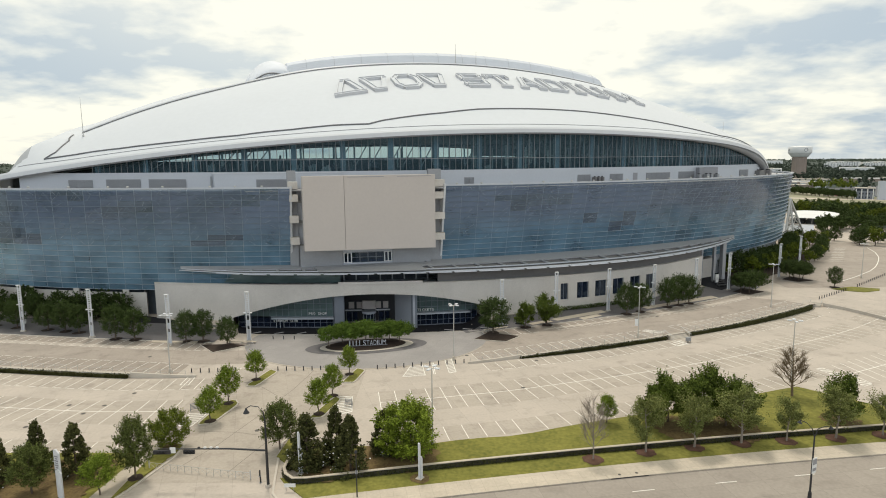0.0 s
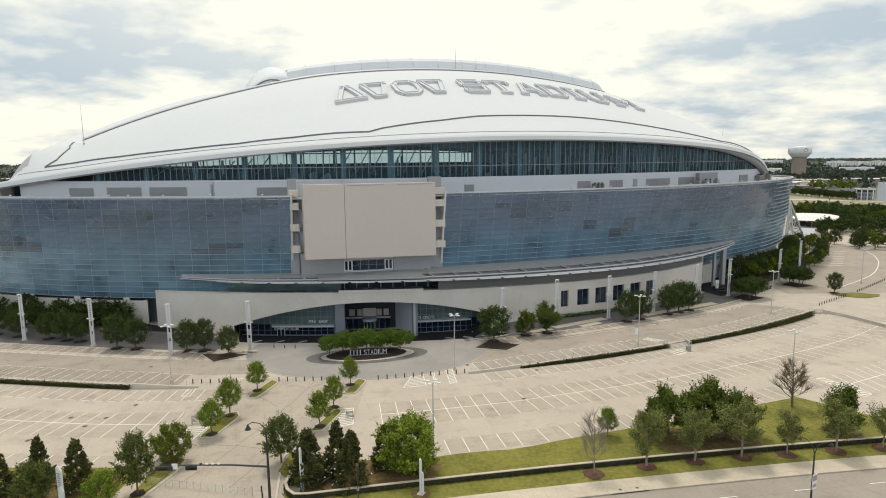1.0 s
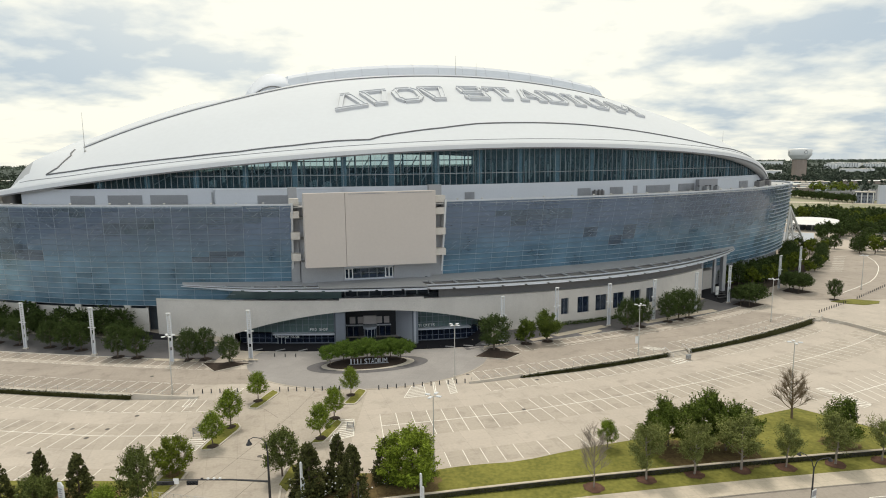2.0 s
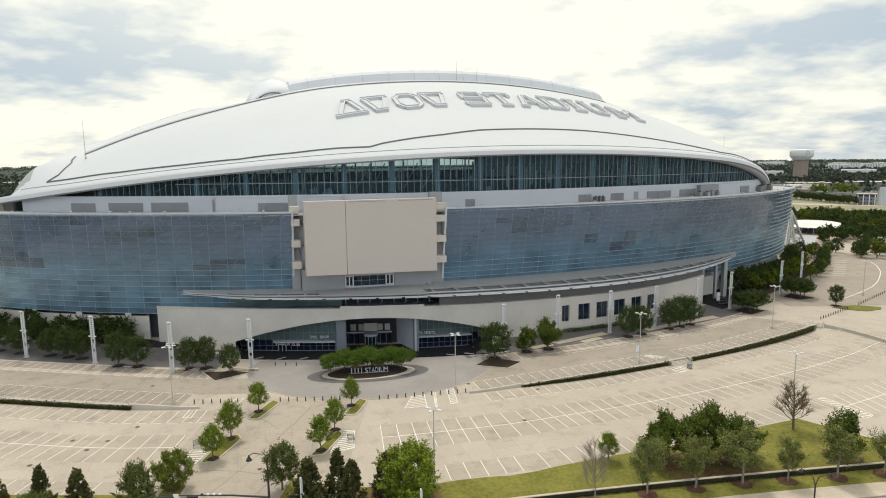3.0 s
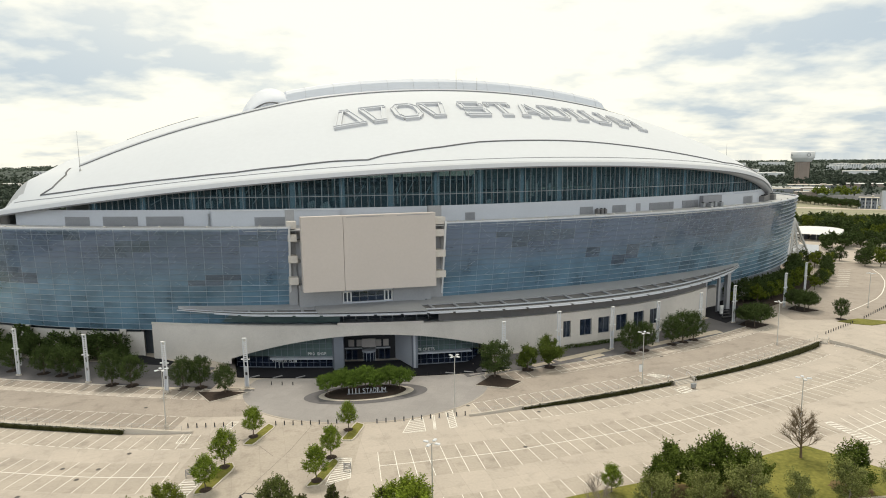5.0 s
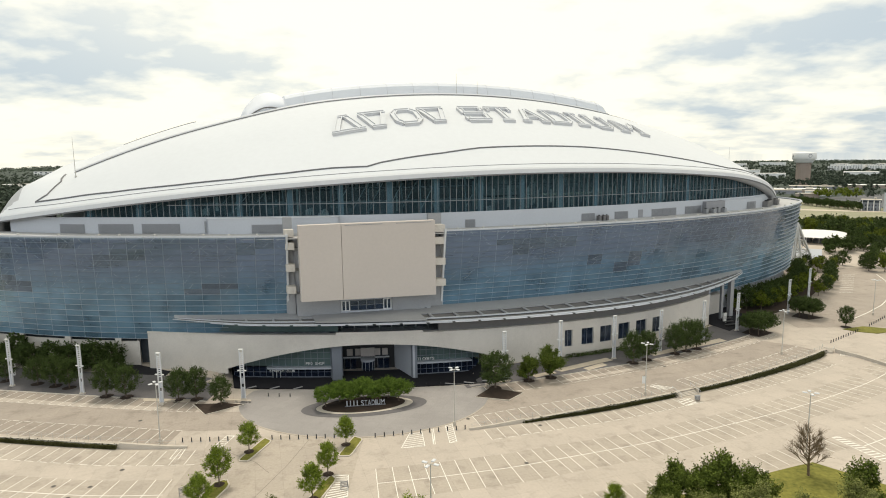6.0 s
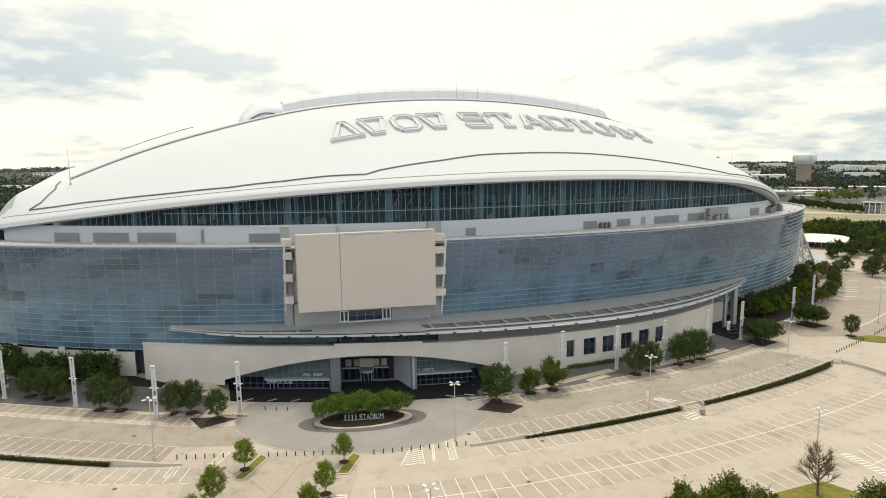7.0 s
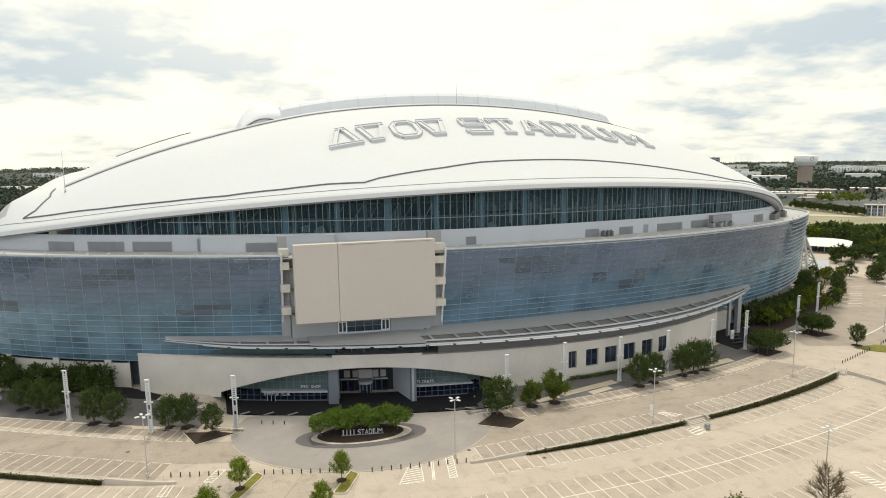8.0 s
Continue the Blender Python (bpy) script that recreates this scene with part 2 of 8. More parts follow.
M = {
    "concrete": material("lot_concrete", (0.475, 0.415, 0.35), 0.85, 0, 0.11, 2.2, 0.09, 0.12, joints=(4.6, 4.6, 0.03, -0.3, 0.8), stains=0.45),
    "aisle": material("worn_brown_concrete", (0.355, 0.305, 0.256), 0.85, 0, 0.16, 2.2, 0.09, 0.12, joints=(4.6, 4.6, 0.03, -0.3, 0.8), stains=0.6),
    "stall": material("stained_stall_concrete", (0.42, 0.366, 0.304), 0.85, 0, 0.14, 2.2, 0.09, 0.12, joints=(4.6, 4.6, 0.03, -0.3, 0.8), stains=0.6),
    "stall_dark": material("grimy_stall_concrete", (0.318, 0.27, 0.224), 0.85, 0, 0.15, 2.2, 0.09, 0.12, joints=(4.6, 4.6, 0.03, -0.3, 0.8), stains=0.6),
    "road": material("road_concrete", (0.315, 0.275, 0.232), 0.85, 0, 0.15, 2.2, 0.12, 0.12, joints=(6.0, 3.6, 0.03, -0.16, 0.75), stains=0.4),
    "walkway": material("walkway_concrete", (0.52, 0.45, 0.355), 0.85, 0, 0.14, 3.0, 0.25, 0.1, joints=(1.7, 1.7, 0.03, -0.16, 0.8), stains=0.25),
    "paver": material("grey_paver", (0.30, 0.28, 0.265), 0.8, 0, 0.18, 5.0, 0.15, 0.12, joints=(2.4, 2.4, 0.03, 0.36, 0.88), stains=0.3),
    # dark paver, lowered further to hold the shade along the wall
    "walk_paver": material("dark_walk_paver", (0.122, 0.115, 0.117), 0.8, 0, 0.2, 5.0, 0.2, 0.12, joints=(2.4, 2.4, 0.03, 0.36, 0.85), stains=0.4),
    # dark paving whose colour also holds the shade of arch and canopy
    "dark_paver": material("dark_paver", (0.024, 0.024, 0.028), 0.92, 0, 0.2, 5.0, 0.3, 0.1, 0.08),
    "kerb": material("kerb_concrete", (0.52, 0.47, 0.40), 0.85, 0, 0.12, 6.0, 0.5, 0.1),
    "paint": material("white_road_paint", (0.78, 0.75, 0.68), 0.7, 0, 0.12, 9.0, 0.6, 0.05),
    "joint": material("joint_tar", (0.20, 0.175, 0.15), 0.9, 0, 0.2, 6.0, 0.5, 0.1),
    "asphalt": material("far_asphalt", (0.11, 0.112, 0.115), 0.9, 0, 0.25, 0.6, 0.03, 0.1),
    "iron": material("cast_iron", (0.10, 0.09, 0.08), 0.7, 0.3, 0.2, 8.0, 1.0, 0.1),
    "grass": material("lawn", (0.115, 0.125, 0.024), 0.9, 0, 0.26, 1.6, 0.13, 0.3, 0.2, tint=(0.21, 0.195, 0.045)),
    "dry_grass": material("dry_meadow", (0.235, 0.235, 0.15), 0.95, 0, 0.2, 0.5, 0.03, 0.1, 0.2, tint=(0.30, 0.285, 0.20)),
    "mulch": material("red_brown_mulch", (0.105, 0.058, 0.04), 0.95, 0, 0.4, 9.0, 1.0, 0.4, 0.2),
    "earth": material("bare_lawn_earth", (0.115, 0.072, 0.04), 0.95, 0, 0.35, 3.0, 0.5, 0.3, 0.2, tint=(0.16, 0.118, 0.048)),
    "soil": material("dark_soil", (0.05, 0.036, 0.028), 0.95, 0, 0.3, 9.0, 1.0, 0.4, 0.2),
    "land": material("far_land", (0.04, 0.055, 0.045), 0.95, 0, 0.35, 0.05, 0.004, 0, 0.2, tint=(0.07, 0.085, 0.07)),
    # stained stone; the shade on the wall's front is put into the dark colour
    "dark_wall": material("stained_wall", (0.05, 0.046, 0.036), 0.9, 0, 0.4, 3.0, 0.4, 0.2, 0.2),
    "ivy": leaf_material("ivy_leaf", (0.026, 0.028, 0.011), (0.065, 0.066, 0.024)),
    "roof": material("white_roof_membrane", (0.63, 0.65, 0.665), 0.75, 0, 0.03, 0.6, 0.03, 0.02, 0.2),
    "fabric": material("translucent_roof_fabric", (0.69, 0.71, 0.74), 0.6, 0, 0.03, 0.5, 0.05, 0.02, 0.2),
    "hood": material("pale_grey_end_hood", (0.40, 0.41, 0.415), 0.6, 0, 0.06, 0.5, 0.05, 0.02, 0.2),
    "rim": material("white_metal_fascia", (0.62, 0.63, 0.64), 0.4, 0.0, 0.04, 2.0, 0.1, 0.02),
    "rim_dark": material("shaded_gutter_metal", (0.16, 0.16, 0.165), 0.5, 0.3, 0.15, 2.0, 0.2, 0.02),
    "fin": material("blue_grey_fin", (0.40, 0.44, 0.48), 0.45, 0.3, 0.08, 3.0, 0.2, 0.0),
    "club": material("pale_green_club_panel", (0.33, 0.36, 0.355), 0.7, 0, 0.35, 0.9, 0.15, 0, 0.3, tint=(0.38, 0.41, 0.41)),
    "canopy": material("grey_canopy_metal", (0.31, 0.315, 0.325), 0.55, 0.1, 0.08, 2.0, 0.2, 0.02),
    "deck": material("pale_roof_deck", (0.42, 0.42, 0.42), 0.8, 0, 0.15, 1.5, 0.12, 0.05, stains=0.3),
    "fascia": material("dark_grey_fascia", (0.15, 0.145, 0.142), 0.6, 0.1, 0.1, 2.0, 0.2, 0.02),
    "rim_side": material("grey_letter_side", (0.52, 0.52, 0.53), 0.5, 0.1, 0.05, 2.0, 0.1, 0.0),
    "panel": material("pale_metal_panel", (0.50, 0.52, 0.555), 0.5, 0.1, 0.05, 2.0, 0.1, 0.02),
    "louver": material("louver_metal", (0.30, 0.30, 0.315), 0.55, 0.3, 0.08, 3.0, 0.2, 0.02),
    "stone": material("pale_limestone", (0.60, 0.562, 0.51), 0.8, 0, 0.16, 4.0, 0.15, 0.15, stains=0.25),
    "board": material("tan_fabric_board", (0.535, 0.482, 0.44), 0.75, 0, 0.04, 1.5, 0.05, 0.03),
    "steel": material("white_painted_steel", (0.62, 0.63, 0.64), 0.45, 0.0, 0.06, 4.0, 0.3, 0.02),
    "grey_steel": material("grey_steel", (0.30, 0.31, 0.32), 0.5, 0.4, 0.1, 4.0, 0.3, 0.02),
    "pale_pole": material("galvanised_pole", (0.50, 0.49, 0.46), 0.5, 0.3, 0.08, 4.0, 0.3, 0.02),
    "black": material("black_painted_metal", (0.03, 0.03, 0.032), 0.5, 0.2, 0.2, 6.0, 0.5, 0.02),
    "interior": material("concourse_wall", (0.22, 0.24, 0.26), 0.8, 0, 0.25, 0.5, 0.08, 0, 0.3),
    "slab": material("concourse_slab", (0.30, 0.31, 0.31), 0.8, 0, 0.1, 1.0, 0.1, 0, 0.3),
    # near-black: the gloom of inner and overhung spaces is put into the colour
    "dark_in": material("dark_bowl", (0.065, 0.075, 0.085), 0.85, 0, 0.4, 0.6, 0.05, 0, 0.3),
    "blue_col": material("blue_grey_cladding", (0.22, 0.24, 0.275), 0.5, 0.2, 0.06, 2.0, 0.2, 0.02),
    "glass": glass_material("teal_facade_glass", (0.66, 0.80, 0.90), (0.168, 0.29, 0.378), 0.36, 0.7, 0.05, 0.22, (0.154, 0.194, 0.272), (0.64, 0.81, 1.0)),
    # darker pane colour that imitates dark reflections in the wall
    "glass_clear": glass_material("uncoated_facade_glass", (0.60, 0.72, 0.82), (0.145, 0.182, 0.232), 0.40, 0.65, 0.05, 0.3, None, (0.64, 0.81, 1.0)),
    "clerestory": glass_material("clerestory_glass", (0.70, 0.82, 0.86), (0.038, 0.064, 0.076), 0.78, 0.4, 0.03, 0.3, None, (0.75, 0.86, 0.92)),
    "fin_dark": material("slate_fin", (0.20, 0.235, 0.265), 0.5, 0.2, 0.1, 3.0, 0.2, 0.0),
    "fin_white": material("pale_fin", (0.50, 0.52, 0.54), 0.45, 0.1, 0.08, 3.0, 0.2, 0.0),
    "shop_glass": glass_material("shopfront_glass", (0.45, 0.55, 0.62), (0.018, 0.028, 0.055), 0.30, 0.7, 0.04, 0.5),
    "shop_teal": glass_material("pale_green_glass", (0.6, 0.72, 0.7), (0.17, 0.235, 0.22), 0.25, 0.6, 0.06, 0.3),
    "bark": material("grey_brown_bark", (0.13, 0.10, 0.075), 0.9, 0, 0.3, 9.0, 1.5, 0.4, 0.2),
    "brown_bark": material("brown_bark", (0.17, 0.125, 0.075), 0.9, 0, 0.3, 9.0, 1.5, 0.4, 0.2),
    "pale_bark": material("pale_bark", (0.26, 0.22, 0.18), 0.9, 0, 0.25, 9.0, 1.5, 0.3, 0.2),
    "leaf_oak": leaf_material("oak_leaf", (0.032, 0.052, 0.015), (0.078, 0.112, 0.032), 0.45),
    "leaf_lawn": leaf_material("evergreen_leaf", (0.037, 0.061, 0.011), (0.123, 0.164, 0.029), 0.5),
    "leaf_green": leaf_material("green_leaf", (0.056, 0.086, 0.011), (0.165, 0.203, 0.026), 0.45),
    "leaf_bright": leaf_material("maple_leaf", (0.062, 0.106, 0.013), (0.215, 0.285, 0.036), 0.45),
    "leaf_maple": leaf_material("broad_maple_leaf", (0.066, 0.115, 0.013), (0.25, 0.32, 0.038), 0.45),
    "leaf_elm": leaf_material("dark_elm_leaf", (0.04, 0.060, 0.016), (0.145, 0.172, 0.048), 0.45),
    "leaf_bed": leaf_material("clipped_leaf", (0.036, 0.075, 0.012), (0.125, 0.195, 0.03), 0.45),
    "leaf_magnolia": leaf_material("magnolia_leaf", (0.030, 0.047, 0.016), (0.112, 0.115, 0.04)),
    "leaf_olive": leaf_material("grey_olive_leaf", (0.11, 0.13, 0.038), (0.25, 0.272, 0.088)),
    # paler and bluer than the near leaves: distance haze is put into the colour
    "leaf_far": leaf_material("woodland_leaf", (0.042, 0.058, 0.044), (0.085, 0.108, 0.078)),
    "white_wall": material("white_render", (0.78, 0.77, 0.74), 0.8, 0, 0.06, 1.0, 0.1, 0.02),
    "tan_wall": material("tan_block", (0.36, 0.29, 0.24), 0.85, 0, 0.08, 1.0, 0.1, 0.02),
    "window_dark": material("dark_window", (0.05, 0.06, 0.075), 0.15, 0, 0.2, 1.0, 0.1, 0, 0.6),
    "red": material("red_panel", (0.42, 0.05, 0.10), 0.6, 0, 0.1, 1.0, 0.1, 0),
    "cloth": material("white_canvas", (0.74, 0.73, 0.70), 0.7, 0, 0.05, 2.0, 0.3, 0.03),
    "sign_white": material("white_letter", (0.72, 0.72, 0.70), 0.4, 0, 0.05, 2.0, 0.3, 0),
}


# ---- building helpers ----
def finish(name, bm, mat, parent=None, label="", smooth=False):
    me = bpy.data.meshes.new(name)
    bm.to_mesh(me)
    bm.free()
    for m_ in (mat if isinstance(mat, (list, tuple)) else [mat]):
        me.materials.append(M[m_])
    if smooth:
        me.polygons.foreach_set("use_smooth", [True] * len(me.polygons))
    ob = new(name, me)
    if parent is not None:
        ob.parent = parent
    if label:
        ob["label"] = label
    return ob


def part(name, bm, mat, parent, label="", smooth=False):
    return finish(name, bm, mat, parent, label, smooth)


def thing(name, m, label, category, group="", kind=""):
    ob = new(name)
    ob.matrix_basis = m
    ob.empty_display_size = 0.3
    return tagged(ob, label, category, group, kind)


def box(bm, c, s, m=None, bevel=0.0):
    """A box of size s about c, turned by m."""
    t = Matrix.Translation(c) @ (m.to_4x4() if m is not None else Matrix.Identity(4)) @ Matrix.Diagonal((*s, 1))
    r = bmesh.ops.create_cube(bm, size=1.0, matrix=t)
    if bevel:
        edges = list({e_ for v in r["verts"] for e_ in v.link_edges})
        bmesh.ops.bevel(bm, geom=edges, offset=bevel, segments=1, affect="EDGES", profile=0.5)
    return r["verts"]


def tube(bm, pts, radii, sides=8, cap=True):
    """A tube along points, with a radius at each."""
    rings = []
    pts = [Vector(p) for p in pts]
    for i, p in enumerate(pts):
        d = (pts[min(i + 1, len(pts) - 1)] - pts[max(i - 1, 0)]).normalized()
        a = d.orthogonal().normalized() if abs(d.z) < 0.95 else Vector((1, 0, 0))
        a = (a - d * a.dot(d)).normalized()
        c = d.cross(a)
        r = radii[i] if isinstance(radii, (list, tuple)) else radii
        rings.append([bm.verts.new(p + (a * math.cos(k * math.tau / sides) + c * math.sin(k * math.tau / sides)) * r) for k in range(sides)])
    for a, b in zip(rings, rings[1:]):
        for k in range(sides):
            bm.faces.new((a[k], a[(k + 1) % sides], b[(k + 1) % sides], b[k]))
    if cap:
        bm.faces.new(rings[0][::-1])
        bm.faces.new(rings[-1])
    return rings


def sweep(bm, stations, closed=True, caps=True):
    """Skin through rows of points, one row a station."""
    rows = [[bm.verts.new(p) for p in st] for st in stations]
    k = len(rows[0])
    for a, b in zip(rows, rows[1:]):
        for i in range(k if closed else k - 1):
            bm.faces.new((a[i], a[(i + 1) % k], b[(i + 1) % k], b[i]))
    if closed and caps:
        bm.faces.new(rows[0][::-1])
        bm.faces.new(rows[-1])
    return rows


def smooth01(x, a, b):
    t = max(0.0, min(1.0, (x - a) / (b - a)))
    return t * t * (3 - 2 * t)


def steps(a, b, d):
    k = max(1, round(abs(b - a) / d))
    return [a + (b - a) * i / k for i in range(k + 1)]


# the stadium's own axes: u along its long side, n away from the forecourt
SA = radians(20.5)
SU, SN, SO = Vector((math.cos(SA), math.sin(SA), 0)), Vector((-math.sin(SA), math.cos(SA), 0)), Vector((22.0, 217.0, 0))


def sp(u, n, z=0.0):
    return SO + SU * u + SN * n + Vector((0, 0, z))


def to_un(x, y):
    d = Vector((x, y, 0)) - SO
    return d.dot(SU), d.dot(SN)


def knot_curve(k):
    """A smooth function through knots (x, y), straight on past both ends."""
    def slope(j):
        j0, j1 = max(j - 1, 0), min(j + 1, len(k) - 1)
        return (k[j1][1] - k[j0][1]) / (k[j1][0] - k[j0][0])

    def f(x):
        if x <= k[0][0]:
            return k[0][1] + slope(0) * (x - k[0][0])
        if x >= k[-1][0]:
            return k[-1][1] + slope(len(k) - 1) * (x - k[-1][0])
        i = next(j for j in range(len(k) - 1) if k[j][0] <= x <= k[j + 1][0])
        (x0, y0), (x1, y1) = k[i], k[i + 1]
        h, t = x1 - x0, (x - x0) / (x1 - x0)
        return (2 * t ** 3 - 3 * t * t + 1) * y0 + (t ** 3 - 2 * t * t + t) * h * slope(i) + (-2 * t ** 3 + 3 * t * t) * y1 + (t ** 3 - t * t) * h * slope(i + 1)
    return f


# the eave, and the glass wall's upper edge, in plan
eave_n = knot_curve([(-168, 40), (-150, 21), (-130, 6.5), (-110, -4), (-80, -17.3), (-40, -27.8), (0, -30), (40, -27.3), (80, -20.6), (100, -14.6), (118, -3.6), (130, 6.5), (164, 48)])
rim_edge = knot_curve([(-158, 13), (-138, -0.5), (-110, -15.5), (-77, -30.0), (-36, -36.6), (0, -39.8), (36, -38.8), (78, -30.8), (100, -23.4), (120, -13), (134, -3.6), (158, 14)])
RIM_END = 147.8   # the glass wall turns back in a round nose before this


def eave_z(u):
    return max(36.2 - 0.06 * max(0.0, -u - 135), 50.0 - 0.00052 * u * u - (0.0022 * (u - 75) ** 2 if u > 75 else 0))


def nose(u):
    return 20 * (1 - math.sqrt(max(0.0, 1 - ((u - 134) / 14) ** 2))) if u > 134 else 0.0


def rim_n(u):
    return rim_edge(u) + nose(u)


def foot_n(u):
    """The glass wall's lower edge in plan: the wall leans outwards."""
    return -33.3 + 0.00139 * u * u + 2.6e-8 * u ** 4 + nose(u)


def glass_n(u, z):
    return rim_n(u) + (foot_n(u) - rim_n(u)) * (35.5 - z) / 27.9


def by_length(f, u0, u1, d):
    """Stations along a plan curve, even in true length."""
    out, u = [u0], u0
    while u < u1 - 0.02:
        sl = (f(min(u + 0.05, u1)) - f(u)) / max(0.001, min(0.05, u1 - u))
        u = min(u1, u + d / math.sqrt(1 + sl * sl))
        out.append(u)
    return out


def band_n(u):
    return eave_n(u) + 1.4


def band_slope(u):
    return (band_n(u + 0.5) - band_n(u - 0.5))


def stone_n(u):
    return -48.5 + (0.0026 if u < 3 else 0.0041) * (u - 3) ** 2


# the retaining wall between the upper and the lower parking rows, y over x
WALL_KNOTS = [(-400, 190), (-220, 152), (-130, 130.5), (-92.6, 123.4), (-63.5, 118.9), (-50.9, 118.0), (-20, 119.6), (5.2, 124.4), (16.6, 128.1), (41.3, 136.7), (74.4, 151.5), (105.7, 170.7), (140, 200), (200, 270), (400, 560)]


wall_curve = knot_curve(WALL_KNOTS)


def wall_y(x):
    return wall_curve(max(WALL_KNOTS[0][0], min(WALL_KNOTS[-1][0], x)))


def wall_dir(x):
    d = Vector((0.2, wall_y(x + 0.1) - wall_y(x - 0.1), 0)).normalized()
    return d, Vector((-d.y, d.x, 0))


def lot_z(x, y, side=None):
    """Height of the paving: a low terrace behind the retaining wall, and a dip to the entrance."""
    s = (0.85 + 0.6 * smooth01(x, 62, 98)) * smooth01(x, 4, 34) * (1 - smooth01(x, 104, 112)) if x > -20 else 0.8 * smooth01(-x, 48, 66)
    d = (y - wall_y(x)) * wall_dir(x)[0].x
    up = d >= 0 if side is None else side > 0
    h = s * 0.6 * (1 - smooth01(d, 4, 20)) if up else -s * 0.4 * (1 - smooth01(-d, 8, 24))
    u, n = to_un(x, y)
    dip = smooth01(n - stone_n(u), -14, -5) * smooth01(u, -97, -90) * smooth01(-u, 26, 32)
    return h - 3.3 * dip


def on_lot(x, y, dz=0.0):
    return Vector((x, y, lot_z(x, y) + dz))


# ---- ground ----
def grid_sheet(name, xs, ys, zf, mat, kind_label, category):
    bm = bmesh.new()
    vs = [[bm.verts.new((x, y, zf(x, y))) for x in xs] for y in ys]
    for a, b in zip(vs, vs[1:]):
        for i in range(len(xs) - 1):
            bm.faces.new((a[i], a[i + 1], b[i + 1], b[i]))
    return tagged(finish(name, bm, mat), kind_label, category, kind="structure")


grid_sheet("ground", [-9000, -1500, -160, -90, -89, 30, 31, 200, 1500, 9000], [-3000, -300, 60, 139, 140, 205, 206, 400, 1500, 9000],
           lambda x, y: -6.0 if -89.5 < x < 30.5 and 139.5 < y < 205.5 else -0.65, "land", "flat wooded land reaching to the horizon", "ground")


def build_lot():
    xs = steps(-200, -100, 10) + steps(-98, 12, 1.6) + steps(14, 120, 4) + steps(128, 260, 12)
    ds_low = [-220, -150, -110, -80, -60, -45, -34, -28, -22, -16, -12, -8, -4, 0]
    ds_up = [0, 4, 8, 12, 16, 20] + steps(22, 60, 1.6) + [64]
    bm = bmesh.new()
    for ds, side in ((ds_low, -1), (ds_up, 1)):
        rows = []
        for d in ds:
            row = []
            for x in xs:
                t, nn = wall_dir(x)
                p = Vector((x, wall_y(x) + d / max(t.x, 0.45), 0))
                p.z = lot_z(p.x, p.y, side)
                row.append(bm.verts.new(p))
            rows.append(row)
        for a, b in zip(rows, rows[1:]):
            for i in range(len(xs) - 1):
                bm.faces.new((a[i], a[i + 1], b[i + 1], b[i]))
    tagged(finish("pavement", bm, "concrete"), "beige concrete parking lot slab, worn and stained", "parking lot", kind="structure")


build_lot()


def wall_point(x, d, dz=0.0):
    """A point d metres behind (before: minus) the retaining wall's line at x."""
    t, nn = wall_dir(x)
    p = Vector((x, wall_y(x), 0)) + nn * d
    p.z = lot_z(p.x, p.y, 1 if d > 0 else -1) + dz
    return p


def walk_x(x0, x1, pitch):
    out, x = [], x0
    while x < x1:
        out.append(x)
        x += pitch * wall_dir(x)[0].x
    return out


def ribbon(bm, pts, width, dz=0.0):
    """A flat painted stripe along points."""
    pts = [Vector(p) for p in pts]
    rows = []
    for i, p in enumerate(pts):
        d = pts[min(i + 1, len(pts) - 1)] - pts[max(i - 1, 0)]
        s = Vector((-d.y, d.x, 0)).normalized() * width / 2
        rows.append((bm.verts.new(p + s + Vector((0, 0, dz))), bm.verts.new(p - s + Vector((0, 0, dz)))))
    for a, b in zip(rows, rows[1:]):
        bm.faces.new((a[0], a[1], b[1], b[0]))


def stall_row(x0, x1, d0, d1, spine=None, dashes=None, pitch=2.74, skip=(), bay_mat="stall"):
    bm = bmesh.new()
    k = max(3, int(abs(d1 - d0) / 1.7))
    sweep(bm, [[wall_point(x, d0 + (d1 - d0) * (i / k), 0.012) for i in range(k + 1)] for x in steps(x0, x1, 2)], closed=False)
    tagged(finish("stall_strip", bm, bay_mat), "parking bays of darker concrete with tyre and oil stains", "parking bays", kind="structure")
    bm = bmesh.new()
    for x in walk_x(x0, x1, pitch):
        if any(a < x < b for a, b in skip):
            continue
        k = max(2, int(abs(d1 - d0) / 2.5))
        ribbon(bm, [wall_point(x, d0 + (d1 - d0) * i / k, 0.02) for i in range(k + 1)], 0.125)
    if spine is not None:
        ribbon(bm, [wall_point(x, spine, 0.024) for x in steps(x0, x1, 3)], 0.16)
    if dashes is not None:
        for x in walk_x(x0, x1, pitch):
            if not any(a < x < b for a, b in skip):
                ribbon(bm, [wall_point(x + 0.4, dashes, 0.024), wall_point(x + 1.9, dashes, 0.024)], 0.13)
    tagged(finish("parking_lines", bm, "paint"), "white painted parking stall lines on concrete", "road marking", kind="structure")


# rows nearest the stadium take a darker concrete tone
stall_row(14, 112, 21.2, 16.0, None, 16.0, skip=((28, 33),), bay_mat="stall_dark")
stall_row(8, 104, 6.2, 0.8, None, 6.2, skip=((52, 59),), bay_mat="aisle")
